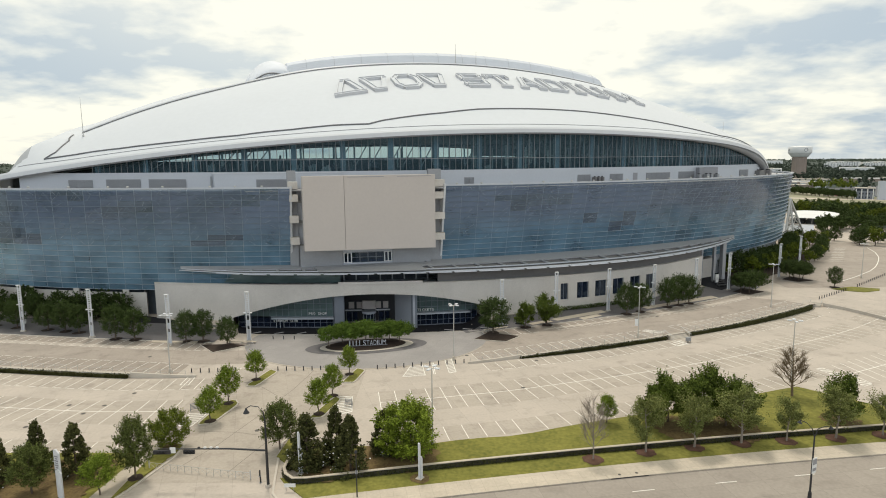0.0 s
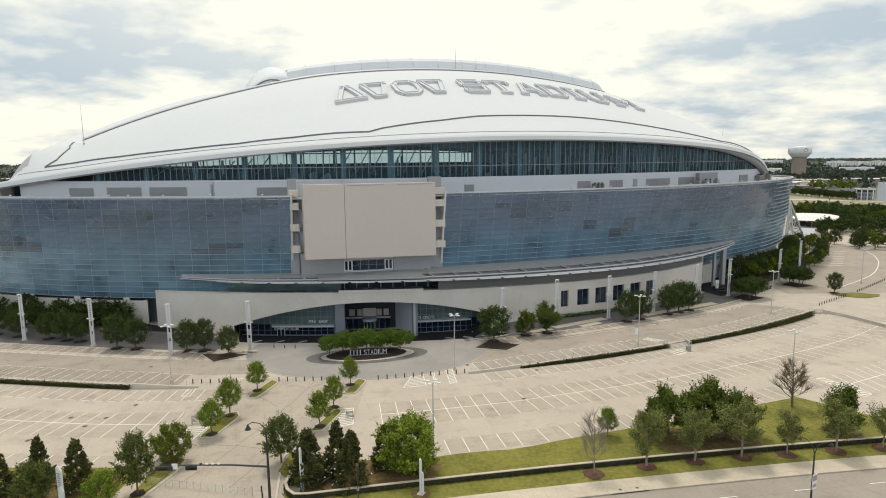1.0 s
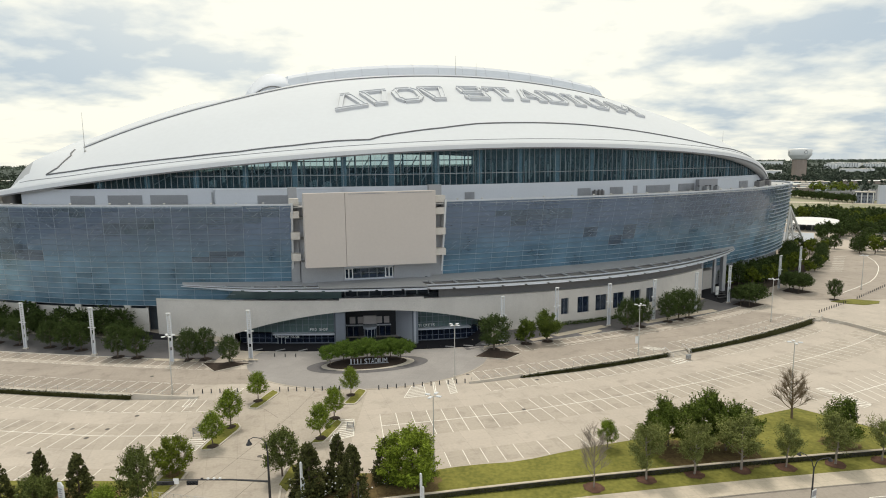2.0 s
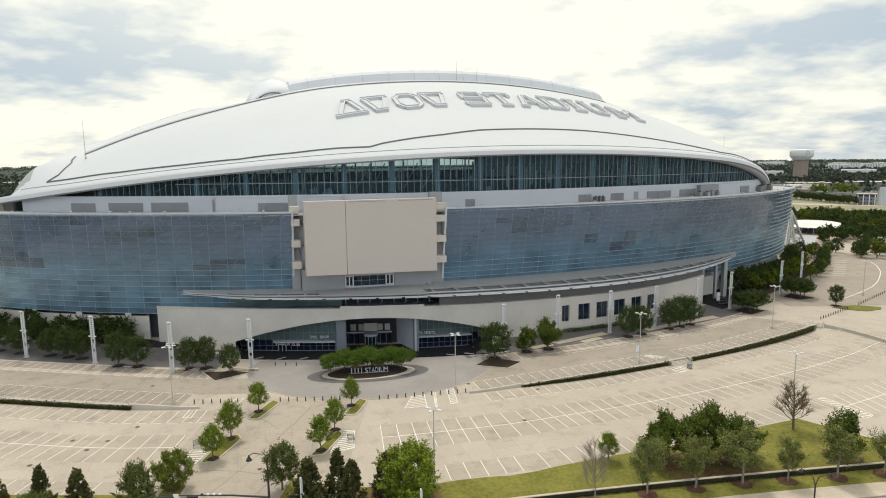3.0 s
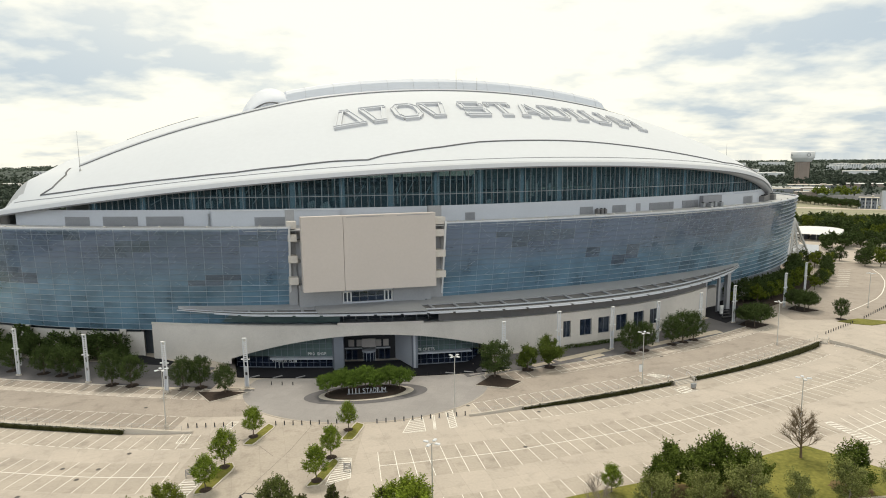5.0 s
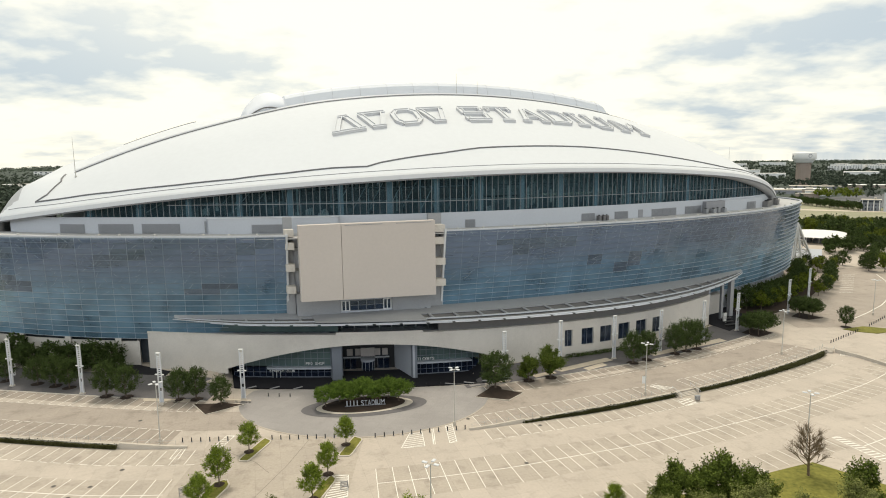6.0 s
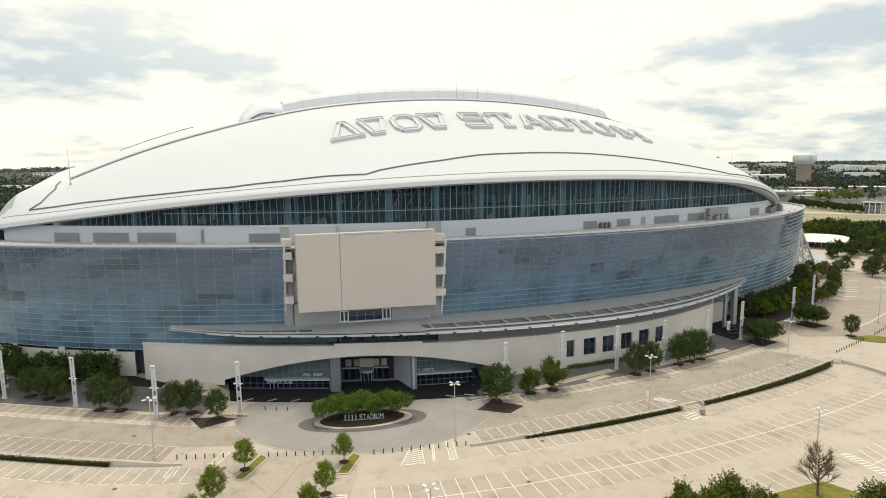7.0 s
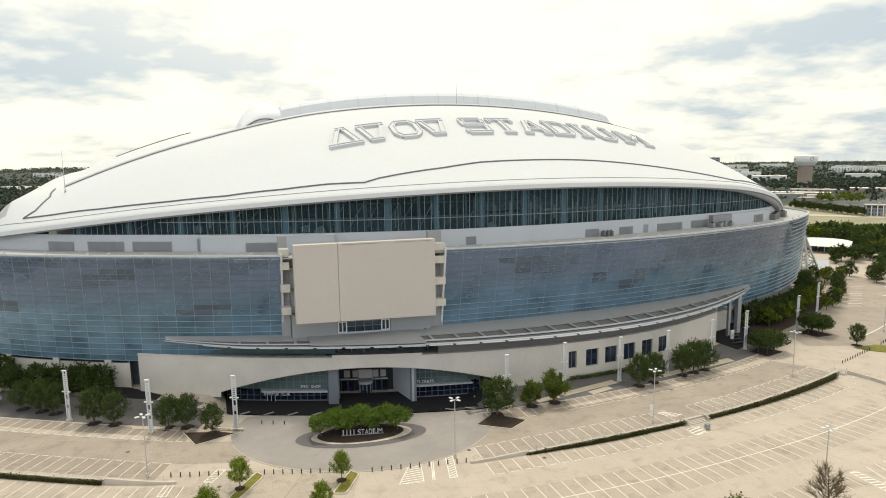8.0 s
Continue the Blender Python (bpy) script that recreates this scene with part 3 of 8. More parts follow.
for x0_, x1_, d0_, d1_ in ((7, 104, 6.25, 15.95), (-150, -38, 7.45, 16.95)):
    # the drive between the upper rows is older and browner
    bm = bmesh.new()
    sweep(bm, [[wall_point(x, d0_ + (d1_ - d0_) * i / 6, 0.012) for i in range(7)] for x in steps(x0_, x1_, 2)], closed=False)
    tagged(finish("lot_drive", bm, "aisle"), "worn brownish concrete drive between parking rows", "road", kind="structure")
stall_row(8, 104, -0.9, -5.4, None, -5.4, skip=((56, 62),))
stall_row(-14, 112, -11.6, -22.0, -16.7)
stall_row(-6, 62, -28.8, -33.8)
bm = bmesh.new()
for i in range(16):
    # double row of stalls behind the lawn's corner
    c_ = Vector((79.4, 115.4, 0)) + Vector((0.896, 0.443, 0)) * (1.4 + 2.74 * i)
    ribbon(bm, [on_lot(*(c_ + Vector((0.101, -0.995, 0)) * f)[:2], 0.02) for f in (-5.2, -2.5, 0, 2.5, 5.2)], 0.16)
ribbon(bm, [on_lot(79.4 + 0.896 * k, 115.4 + 0.443 * k, 0.024) for k in steps(0, 44, 4)], 0.2)
tagged(finish("parking_lines", bm, "paint"), "white painted parking stall lines on concrete", "road marking", kind="structure")
stall_row(-150, -56, 23.0, 17.0, 23.1, 17.0, bay_mat="stall_dark")
stall_row(-150, -54, 7.4, 1.2, None, 7.4, bay_mat="stall_dark")
stall_row(-150, -46, -1.2, -6.8, None, -6.8)
stall_row(-150, -47, -12.0, -22.2, -17)
stall_row(-150, -47, -28.5, -34.0)


def hedge_y(x):
    return 79.6 + 0.19 * x - 0.0005 * x * x if x > -80 else 79.6 + 0.19 * -80 - 3.2 + 0.1 * (x + 80)


def slab(name, outline, mat, thick, label, category, z=None, kind="structure", top=None):
    """A slab with real thickness over an outline in plan, draped at the mean height."""
    bm = bmesh.new()
    pts = [Vector((p[0], p[1], 0)) for p in outline]
    zz = [(lot_z(p.x, p.y) if z is None else z) for p in pts]
    a = [bm.verts.new((p.x, p.y, h + thick)) for p, h in zip(pts, zz)]
    b = [bm.verts.new((p.x, p.y, h - 0.05)) for p, h in zip(pts, zz)]
    f = bm.faces.new(a)
    for i in range(len(a)):
        j = (i + 1) % len(a)
        bm.faces.new((a[i], b[i], b[j], a[j]))
    bmesh.ops.triangulate(bm, faces=[f])
    return tagged(finish(name, bm, mat), label, category, kind=kind)


def strip_outline(x0, x1, f0, f1, d=4.0):
    xs = steps(x0, x1, d)
    return [(x, f0(x)) for x in xs] + [(x, f1(x)) for x in reversed(xs)]


# street, walk and verge in front
slab("road", strip_outline(-160, 230, lambda x: hedge_y(x) - 32, lambda x: hedge_y(x) - 6.75), "road", 0.01, "beige concrete street with white lane dashes", "road")
slab("pavement", strip_outline(-20, 230, lambda x: hedge_y(x) - 6.7, lambda x: hedge_y(x) - 3.4), "walkway", 0.15, "pale concrete footway along the street", "footway")
slab("pavement", strip_outline(-160, -46, lambda x: hedge_y(x) - 6.7, lambda x: hedge_y(x) - 3.4), "walkway", 0.15, "pale concrete footway along the street", "footway")


def lawn_top(x):
    t, nn = wall_dir(x)
    return wall_y(x) - 34.2 / t.x if x < 60 else min(wall_y(60) - 34.2 / wall_dir(60)[0].x + (x - 60) * 0.35 - max(0, x - 66) * 1.4, 400)


slab("lawn", [(-21.5, 76.5)] + [(x, hedge_y(x) - 3.35) for x in steps(-18, 230, 4)] + [(x, hedge_y(x) + 0.6) for x in steps(230, -19, 4)] + [(-22.5, 78)], "grass", 0.12, "mown verge of yellowing grass beside the footway", "lawn")
slab("lawn", [(x, hedge_y(x) + 0.6) for x in steps(-18, 230, 4)] + [(230, hedge_y(230) + 8)] + [(x, max(lawn_top(x), hedge_y(x) + 7)) for x in steps(130, 2, 4)] + [(-2, 87.5), (-8, 86.8), (-19, 87), (-24, 90), (-24.5, 84)], "grass", 0.18, "yellow-green lawn with bare patches under the trees", "lawn")
slab("lawn", [(-43, 72.5), (-42.4, 76.5), (-41.5, 82), (-39.8, 85), (-40, 88.5), (-42.5, 89), (-44.5, 85.5), (-60, 85.8), (-160, 90), (-160, 64), (-60, 66)], "grass", 0.14, "lawn with brown earth under magnolias", "lawn")

bm = bmesh.new()
for x in walk_x(-60, 200, 12.2):
    for off in (10.3, 17.4):
        ribbon(bm, [(x + a + (off - 10) * 0.6, hedge_y(x + a + (off - 10) * 0.6) - off, 0.03) for a in (0, 1.5, 3.05)], 0.14)
tagged(finish("lane_markings", bm, "paint"), "white dashed lane lines on the street", "road marking", kind="structure")


def kerb_line(name, pts, w=0.16, h=0.16, mat="kerb"):
    bm = bmesh.new()
    st = []
    pts = [Vector(p) for p in pts]
    for i, p in enumerate(pts):
        d = pts[min(i + 1, len(pts) - 1)] - pts[max(i - 1, 0)]
        s = Vector((-d.y, d.x, 0)).normalized() * w / 2
        st.append([p + s - Vector((0, 0, 0.1)), p - s - Vector((0, 0, 0.1)), p - s + Vector((0, 0, h)), p + s + Vector((0, 0, h))])
    sweep(bm, st)
    return tagged(finish(name, bm, mat), "pale concrete kerb", "kerb", kind="structure")


kerb_line("kerb", [(x, hedge_y(x) - 6.72, 0) for x in steps(-20, 230, 4)], 0.2, 0.155, "walkway")
# dark strip laid in place of the shadow at the kerb's foot
kerb_line("gutter", [(x, hedge_y(x) - 6.9, 0) for x in steps(-20, 230, 4)], 0.1, 0.03, "joint")
kerb_line("kerb", [(x, hedge_y(x) - 6.72, 0) for x in steps(-160, -46, 4)], 0.2, 0.155, "walkway")
slab("footway", [(-45.9, 72.6), (-43.0, 72.6), (-43.0, 82.3), (-42.8, 87.0), (-44.0, 87.6), (-45.0, 82.3)], "walkway", 0.165, "narrow pale concrete path beside the drive", "footway")
kerb_line("kerb", [(-21.2, 72.2, 0), (-22.4, 74, 0), (-22.9, 76.5, 0), (-24.2, 84, 0), (-24.8, 88.6, 0), (-24, 90.4, 0)], 0.3)
kerb_line("kerb", [(-43.6, 70, 0), (-42.0, 74.2, 0), (-41.4, 76.4, 0), (-39.5, 84.1, 0), (-39.6, 88, 0), (-42, 89.3, 0)], 0.3)


def island(pts, label):
    c = Vector((sum(p[0] for p in pts) / len(pts), sum(p[1] for p in pts) / len(pts), 0))
    # rounded outline with a kerb ring
    out = []
    k = len(pts)
    for i in range(k):
        a, b, d = Vector((*pts[i - 1], 0)), Vector((*pts[i], 0)), Vector((*pts[(i + 1) % k], 0))
        for s in (0.35, 0.15, 0.0):
            out.append(b.lerp(a, s) * 0.85 + b.lerp(d, 0.12) * 0.15 if s else b.lerp(c, 0.1))
        out.append(b.lerp(d, 0.2))
    ob = slab("island", [(p.x, p.y) for p in out], "grass", 0.17, label, "planting island")
    kerb_line("kerb", [(p.x, p.y, lot_z(p.x, p.y)) for p in out + out[:1]], 0.25, 0.2)
    return ob


island([(-40.6, 95.0), (-38.2, 95.4), (-36.4, 103.6), (-37.6, 105.8), (-39.6, 104.8)], "grassed island with a kerb between parking and drive")
island([(-38.0, 112.4), (-36.0, 112.0), (-33.8, 120.2), (-35.6, 122.0)], "grassed island with a kerb beside the drive")
island([(-22.9, 97.0), (-20.5, 97.4), (-18.5, 105.2), (-19.7, 107.2)], "grassed island with a kerb beside the drive")
island([(-19.8, 113.8), (-17.4, 113.6), (-15.9, 120.6), (-17.8, 122.1)], "grassed island with a kerb beside the drive")
slab("island", [(125.6, 193.6), (128.5, 190.6), (133, 188.4), (139, 190.4), (141, 193), (134, 196.4)], "grass", 0.16, "small grassed island with a kerb in the far lot", "planting island")


# retaining wall with its planting
def retaining(x0, x1, mat, top, label):
    bm = bmesh.new()
    st = []
    for x in steps(x0, x1, 1.5):
        t, nn = wall_dir(x)
        p = Vector((x, wall_y(x), 0))
        lo, hi = lot_z(x, p.y, -1) - 0.2, lot_z(x, p.y, 1) + top
        st.append([p - nn * 0.2 + Vector((0, 0, lo)), p + nn * 0.2 + Vector((0, 0, lo)), p + nn * 0.2 + Vector((0, 0, hi)), p - nn * 0.2 + Vector((0, 0, hi))])
    sweep(bm, st)
    return tagged(finish("retaining_wall", bm, mat), label, "retaining wall", kind="structure")


retaining(5.2, 17, "kerb", 0.45, "low pale concrete retaining wall")
retaining(17, 53, "kerb", 0.12, "concrete retaining wall hidden by ivy")
retaining(60, 106, "kerb", 0.12, "concrete retaining wall hidden by ivy")
retaining(-150, -63, "kerb", 0.12, "concrete retaining wall hidden by ivy")
retaining(-63, -49.5, "kerb", 0.4, "low pale concrete retaining wall")


def leaf_quads(name, mat, points, size, rnd, tilt=0.6):
    """Many small leaf clumps as crossed bent quads about points (p, normal)."""
    verts, faces = [], []
    for p, nrm in points:
        s = size * rnd.uniform(0.6, 1.3)
        d = Vector((rnd.gauss(0, tilt), rnd.gauss(0, tilt), rnd.gauss(0, tilt))) + Vector(nrm)
        d.normalize()
        a = d.orthogonal().normalized()
        a.rotate(Matrix.Rotation(rnd.uniform(0, 6.28), 3, d))
        b = d.cross(a)
        i = len(verts)
        q = Vector(p)
        verts += [q - a * s * 0.5, q - b * s * 0.42 + d * s * 0.12, q + a * s * 0.5, q + b * s * 0.42 + d * s * 0.12]
        faces += [(i, i + 1, i + 2, i + 3)]
    me = bpy.data.meshes.new(name)
    me.from_pydata([tuple(v) for v in verts], [], faces)
    me.materials.append(M[mat])
    return me


def hedge(x0, x1, label, f=None, height=1.0, width=1.1, low=None, dens=60, size=0.26, mat="ivy"):
    rnd = random.Random(int(x0 * 7 + 5))
    pts = []
    for x in steps(x0, x1, 1.0):
        if f is None:
            t, nn = wall_dir(x)
            base = Vector((x, wall_y(x), 0)) - nn * 0.35
            lo, hi = lot_z(x, base.y, -1), lot_z(x, base.y + 0.5, 1) + 0.12
        else:
            base, nn = Vector((x, f(x), 0)), Vector((-0.18, 0.98, 0))
            lo, hi = 0.05, height
        bulge = 0.75 + 0.5 * noise.noise(Vector((x * 0.23, 3.1, 0)))
        for _ in range(dens):
            v = rnd.random()
            zz = lo + (hi - lo) * v * (0.72 + 0.45 * bulge)
            off = rnd.choice((-1, -1, 1)) * width * 0.5 * (0.55 + 0.45 * bulge) if v < 0.8 else rnd.uniform(-0.5, 0.5) * width
            p = base + nn * off + Vector((rnd.uniform(-0.6, 0.6), 0, zz))
            pts.append((p, nn * (1 if off > 0 else -1) * 0.6 + Vector((0, 0, 0.6))))
    me_ = leaf_quads("hedge", mat, pts, size, rnd)
    bm = bmesh.new()
    bm.from_mesh(me_)
    st = []
    for x in steps(x0, x1, 1.0):
        if f is None:
            t, nn = wall_dir(x)
            base = Vector((x, wall_y(x), 0)) - nn * 0.35
            lo, hi = lot_z(x, base.y, -1), lot_z(x, base.y + 0.5, 1) - 0.12 + 0.3 * noise.noise(Vector((x * 0.35, 8.0, 0)))
        else:
            base, nn, lo, hi = Vector((x, f(x), 0)), Vector((-0.18, 0.98, 0)), 0.05, height * 0.92
        k = 0.42 * width * (0.85 + 0.25 * noise.noise(Vector((x * 0.4, 1.0, 0))))
        st.append([base - nn * k + Vector((0, 0, lo)), base + nn * k + Vector((0, 0, lo)), base + nn * k * 0.9 + Vector((0, 0, hi)), base - nn * k * 0.9 + Vector((0, 0, hi))])
    sweep(bm, st)
    bm.to_mesh(me_)
    bm.free()
    ob = new("hedge", me_)
    return tagged(ob, label, "hedge", kind="stuff")


hedge(17, 53, "dark ivy hanging over the retaining wall", width=0.6)
hedge(59.5, 74, "dark ivy hanging over the retaining wall", width=0.6)
hedge(74, 105, "dark ivy hanging over the retaining wall", width=0.65)
hedge(-150, -63.5, "dark ivy hanging over the retaining wall", width=0.8)
# low garden wall overgrown with creeper between the lawn and the verge, with a pale coping
def garden_y(x):
    return hedge_y(x) + 0.55


ends = [(-21.4, 84.6), (-22.2, 82.0), (-22.3, 79.4), (-21.6, 77.6), (-20.4, 76.4)]
line_ = ends + [(x, garden_y(x)) for x in steps(-18.5, 150, 2.5)]
kerb_line("garden_wall", [(x, y, 0) for x, y in line_], 0.3, 0.82, "dark_wall")
kerb_line("coping", [(x, y + 0.1, 0.82) for x, y in line_], 0.42, 0.1, "walkway")
rnd = random.Random(61)
pts_ = []
for (xa, ya), (xb, yb) in zip(line_, line_[1:]):
    d_ = Vector((xb - xa, yb - ya, 0))
    n_ = Vector((d_.y, -d_.x, 0)).normalized()
    for _ in range(int(d_.length * 34)):
        f = rnd.random()
        pts_.append((Vector((xa, ya, 0)) + d_ * f + n_ * rnd.uniform(0.16, 0.34) + Vector((0, 0, rnd.uniform(0.08, 0.8))), n_ + Vector((0, 0, 0.35))))
tagged(new("creeper", leaf_quads("creeper", "ivy", pts_, 0.2, rnd, 0.35)), "dark creeper covering the low garden wall", "climbing plant", kind="stuff")
kerb_line("low_wall", [(109.4, 171.6, 0), (112.4, 166.4, 0), (114.5, 160.5, 0), (118, 148, 0)], 0.45, 0.85, "kerb")


# ---- stadium ----
stadium = thing("stadium", Matrix.Identity(4), "vast domed stadium with white roof, teal glass walls and limestone base", "stadium")
R0, R1 = -168.0, 164.0
MID_N = 64.0


def arch_top(u):
    v = u + 5
    return max(eave_z(u) + 2.1, 78.2 - 0.00135 * v * v - 1.2e-8 * v ** 4 - 0.9 * smooth01(-u, 55, 95) + 3.0 * smooth01(-u, 132, 147))


ARCH_N = 31.0


def roof_top(u, n):
    """Height of the roof skin: it climbs from the eave to the arch line, and is nearly level between the two arches."""
    n = min(n, 2 * MID_N - n)
    e_, z0, za = eave_n(u) - 0.3, eave_z(u) + 1.8, arch_top(u)
    if u < -147:
        # the shell ends in a blunt rounded hood; only the eave's wing runs on
        if u < -153.4 and n > e_ + 5:
            return 20.0
        za = z0 + (za - z0) * math.sqrt(max(0.0, 1 - ((-u - 147) / 6.4) ** 2))
    if e_ > ARCH_N - 1.5:
        return z0
    if n >= ARCH_N:
        return za + 4.7 * smooth01(abs(u + 3), 66, 98) * (1 - smooth01(abs(u + 3), 134, 150)) * math.sin(math.pi / 2 * min(1.0, (n - ARCH_N) / (MID_N - ARCH_N)))
    s = max(0.0, (n - e_) / (ARCH_N - e_))
    return z0 + (za - z0) * (1 - (1 - s) ** 1.3)


def build_roof():
    bm = bmesh.new()
    us = steps(R0, -154.5, 2.7) + steps(-153.3, -146, 0.8) + steps(-144, R1, 3)
    ss = [0, 0.02, 0.05] + steps(0.1, 1, 0.075)
    st = []
    for u in us:
        e_ = eave_n(u) - 0.3
        top = max(ARCH_N, e_ + 0.2)
        ns = [e_ + (top - e_) * s for s in ss] + [top + (max(MID_N, top + 9) - top) * f for f in (0.12, 0.3, 0.5, 0.72, 1.0)]
        col = [sp(u, n, roof_top(u, n)) for n in ns]
        col += [sp(u, 2 * MID_N - n, roof_top(u, n)) for n in reversed(ns[:-1])]
        st.append(col)
    sweep(bm, st, closed=False)
    # underside, so that the shell has thickness
    st2 = [[p - Vector((0, 0, 1.6)) for p in col] for col in st]
    sweep(bm, st2, closed=False)
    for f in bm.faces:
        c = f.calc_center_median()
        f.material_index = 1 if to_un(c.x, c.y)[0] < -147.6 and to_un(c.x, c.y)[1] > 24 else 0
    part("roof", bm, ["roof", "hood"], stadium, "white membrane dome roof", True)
    for sgn, name in ((1, "near"), (-1, "far")):
        def P(u, dn, z):
            n = eave_n(u) + dn
            return sp(u, n if sgn > 0 else 2 * MID_N - n, z)
        bm = bmesh.new()
        sweep(bm, [[P(u, -0.9, eave_z(u) + 0.25), P(u, 2.5, eave_z(u) + 0.25), P(u, 2.5, eave_z(u) + 1.6), P(u, -0.25, eave_z(u) + 1.93), P(u, -0.75, eave_z(u) + 1.45)] for u in us])
        part("eave_fascia", bm, "rim", stadium, "white rounded eave fascia", False)
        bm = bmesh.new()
        # the shade on the eave's underside is put into this dark strip
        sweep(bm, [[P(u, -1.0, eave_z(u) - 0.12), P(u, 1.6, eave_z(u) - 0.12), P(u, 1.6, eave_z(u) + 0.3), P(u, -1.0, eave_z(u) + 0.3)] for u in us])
        part("eave_gutter", bm, "rim_dark", stadium, "dark strip under the eave, shade put into its colour")
        # cowl that deepens towards the end of the eave; its shade is put into the grey
        bm = bmesh.new()
        sweep(bm, [[P(u, -0.85, eave_z(u) + 0.2), P(u, -0.7, eave_z(u) - 0.45 * h_), P(u, 0.3 + 0.2 * h_, eave_z(u) - h_), P(u, 0.9 + 0.2 * h_, eave_z(u) - h_), P(u, 1.5, eave_z(u) + 0.2)] for u in us if u > 62 for h_ in [0.3 + 1.9 * smooth01(u, 66, 112)]])
        part("eave_cowl", bm, "canopy", stadium, "metal cowl under the eave's end, shade put into its grey", True)
    bm = bmesh.new()
    e0_ = rim_n(RIM_END) - 0.5
    sweep(bm, [[sp(RIM_END, e0_, 0), sp(RIM_END, e0_, 35.2)], [sp(RIM_END, 2 * MID_N - e0_, 0), sp(RIM_END, 2 * MID_N - e0_, 35.2)]], closed=False)
    part("end_wall", bm, "panel", stadium, "plain wall closing the glass nose")
    for u in (R1,):
        bm = bmesh.new()
        ns = steps(eave_n(u), 2 * MID_N - eave_n(u), 4)
        sweep(bm, [[sp(u, n, 34), sp(u, n, roof_top(u, n) - 0.3)] for n in ns], closed=False)
        part("end_wall", bm, "panel", stadium)


build_roof()


def curve_wall(name, u0, u1, nf, z0, z1, mat, thick, label="", zf0=None, zf1=None, d=3.0):
    bm = bmesh.new()
    st = []
    for u in steps(u0, u1, d):
        a, b = (zf0(u) if zf0 else z0), (zf1(u) if zf1 else z1)
        st.append([sp(u, nf(u), a), sp(u, nf(u) + thick, a), sp(u, nf(u) + thick, b), sp(u, nf(u), b)])
    sweep(bm, st)
    return part(name, bm, mat, stadium, label)


BAND_TOP = 39.55
curve_wall("band_wall", -150, 118, band_n, 34.9, 0, "panel", 0.6, "pale metal panel band under the clerestory", zf1=lambda u: min(BAND_TOP, eave_z(u) - 0.05))
# roof deck behind the glass wall's edge
bm = bmesh.new()
def deck_back(u):
    return max(band_n(u) + 0.2, rim_n(u) + 6 + 24 * smooth01(u, 100, 122)) if u < 130 else rim_n(u) + 30


deck_us = by_length(rim_n, -158, RIM_END, 3)
sweep(bm, [[sp(u, rim_n(u) + 0.15, 34.7), sp(u, deck_back(u), 34.7), sp(u, deck_back(u), 35.0), sp(u, rim_n(u) + 0.15, 35.0)] for u in deck_us])
part("roof_deck", bm, "deck", stadium, "pale grey roof deck")
bm = bmesh.new()
sweep(bm, [[sp(u, rim_n(u) - 0.15, 35.35), sp(u, rim_n(u) + 0.45, 35.35), sp(u, rim_n(u) + 0.45, 35.75), sp(u, rim_n(u) - 0.15, 35.75)] for u in steps(-158, -76.6, 3)])
part("parapet", bm, "panel", stadium, "pale metal coping")
bm = bmesh.new()
sweep(bm, [[sp(u, rim_n(u) - 0.15, 35.35), sp(u, rim_n(u) + 0.45, 35.35), sp(u, rim_n(u) + 0.45, 35.75), sp(u, rim_n(u) - 0.15, 35.75)] for u in by_length(rim_n, -36, RIM_END, 3)])
part("parapet", bm, "panel", stadium, "pale metal coping")

# inside: concourse wall, floor slabs, bowl
bm = bmesh.new()
sweep(bm, [[sp(u, rim_n(u) + 11, 0), sp(u, rim_n(u) + 11, 34.5)] for u in steps(-150, 132, 5)], closed=False)
part("concourse_wall", bm, "interior", stadium)
for z in (9.0, 14.6, 20.2, 25.8, 31.4):
    bm = bmesh.new()
    sweep(bm, [[sp(u, glass_n(u, z) + 1.6, z), sp(u, rim_n(u) + 11, z), sp(u, rim_n(u) + 11, z + 0.7), sp(u, glass_n(u, z) + 1.6, z + 0.7)] for u in steps(-150, 132, 5)])
    part("floor_slab", bm, "slab", stadium)
bm = bmesh.new()
sweep(bm, [[sp(u, band_n(u) + 0.6, 38.2), sp(u, band_n(u) + 0.6, 38.0), sp(u, band_n(u) + 14, 38.0), sp(u, band_n(u) + 26, 30.0), sp(u, 40, 8.0)] for u in steps(-110, 100, 6)], closed=False)
part("upper_stand", bm, "dark_in", stadium)
bm = bmesh.new()
sweep(bm, [[sp(u, 2 * MID_N - band_n(u), 42.5), sp(u, 2 * MID_N - band_n(u), 38.0), sp(u, 2 * MID_N - band_n(u) - 26, 30.0), sp(u, 80, 6.0), sp(u, 40, 6.0)] for u in steps(-95, 80, 6)], closed=False)
part("far_stand", bm, "dark_in", stadium)
bm = bmesh.new()
sweep(bm, [[sp(u, 2 * MID_N - rim_n(u), 0), sp(u, 2 * MID_N - rim_n(u), 35), sp(u, 2 * MID_N - band_n(u), 35.2), sp(u, 2 * MID_N - band_n(u), 42)] for u in steps(-155, 100, 5)], closed=False)
part("far_wall", bm, "panel", stadium)

# club level behind the clerestory: low wall all along, panelled wall behind the right half, beams and trusses
def club(u0, u1, z0, z1, off, mat, name):
    bm = bmesh.new()
    sweep(bm, [[sp(u, band_n(u) + off, z0), sp(u, band_n(u) + off + 0.3, z0), sp(u, band_n(u) + off + 0.3, z1), sp(u, band_n(u) + off, z1)] for u in steps(u0, u1, 4)])
    part(name, bm, mat, stadium)


club(-120, 114, 38.2, 42.6, 8.0, "interior", "club_wall")
club(-20, 60, 43.4, 50.5, 9.0, "club", "club_wall")
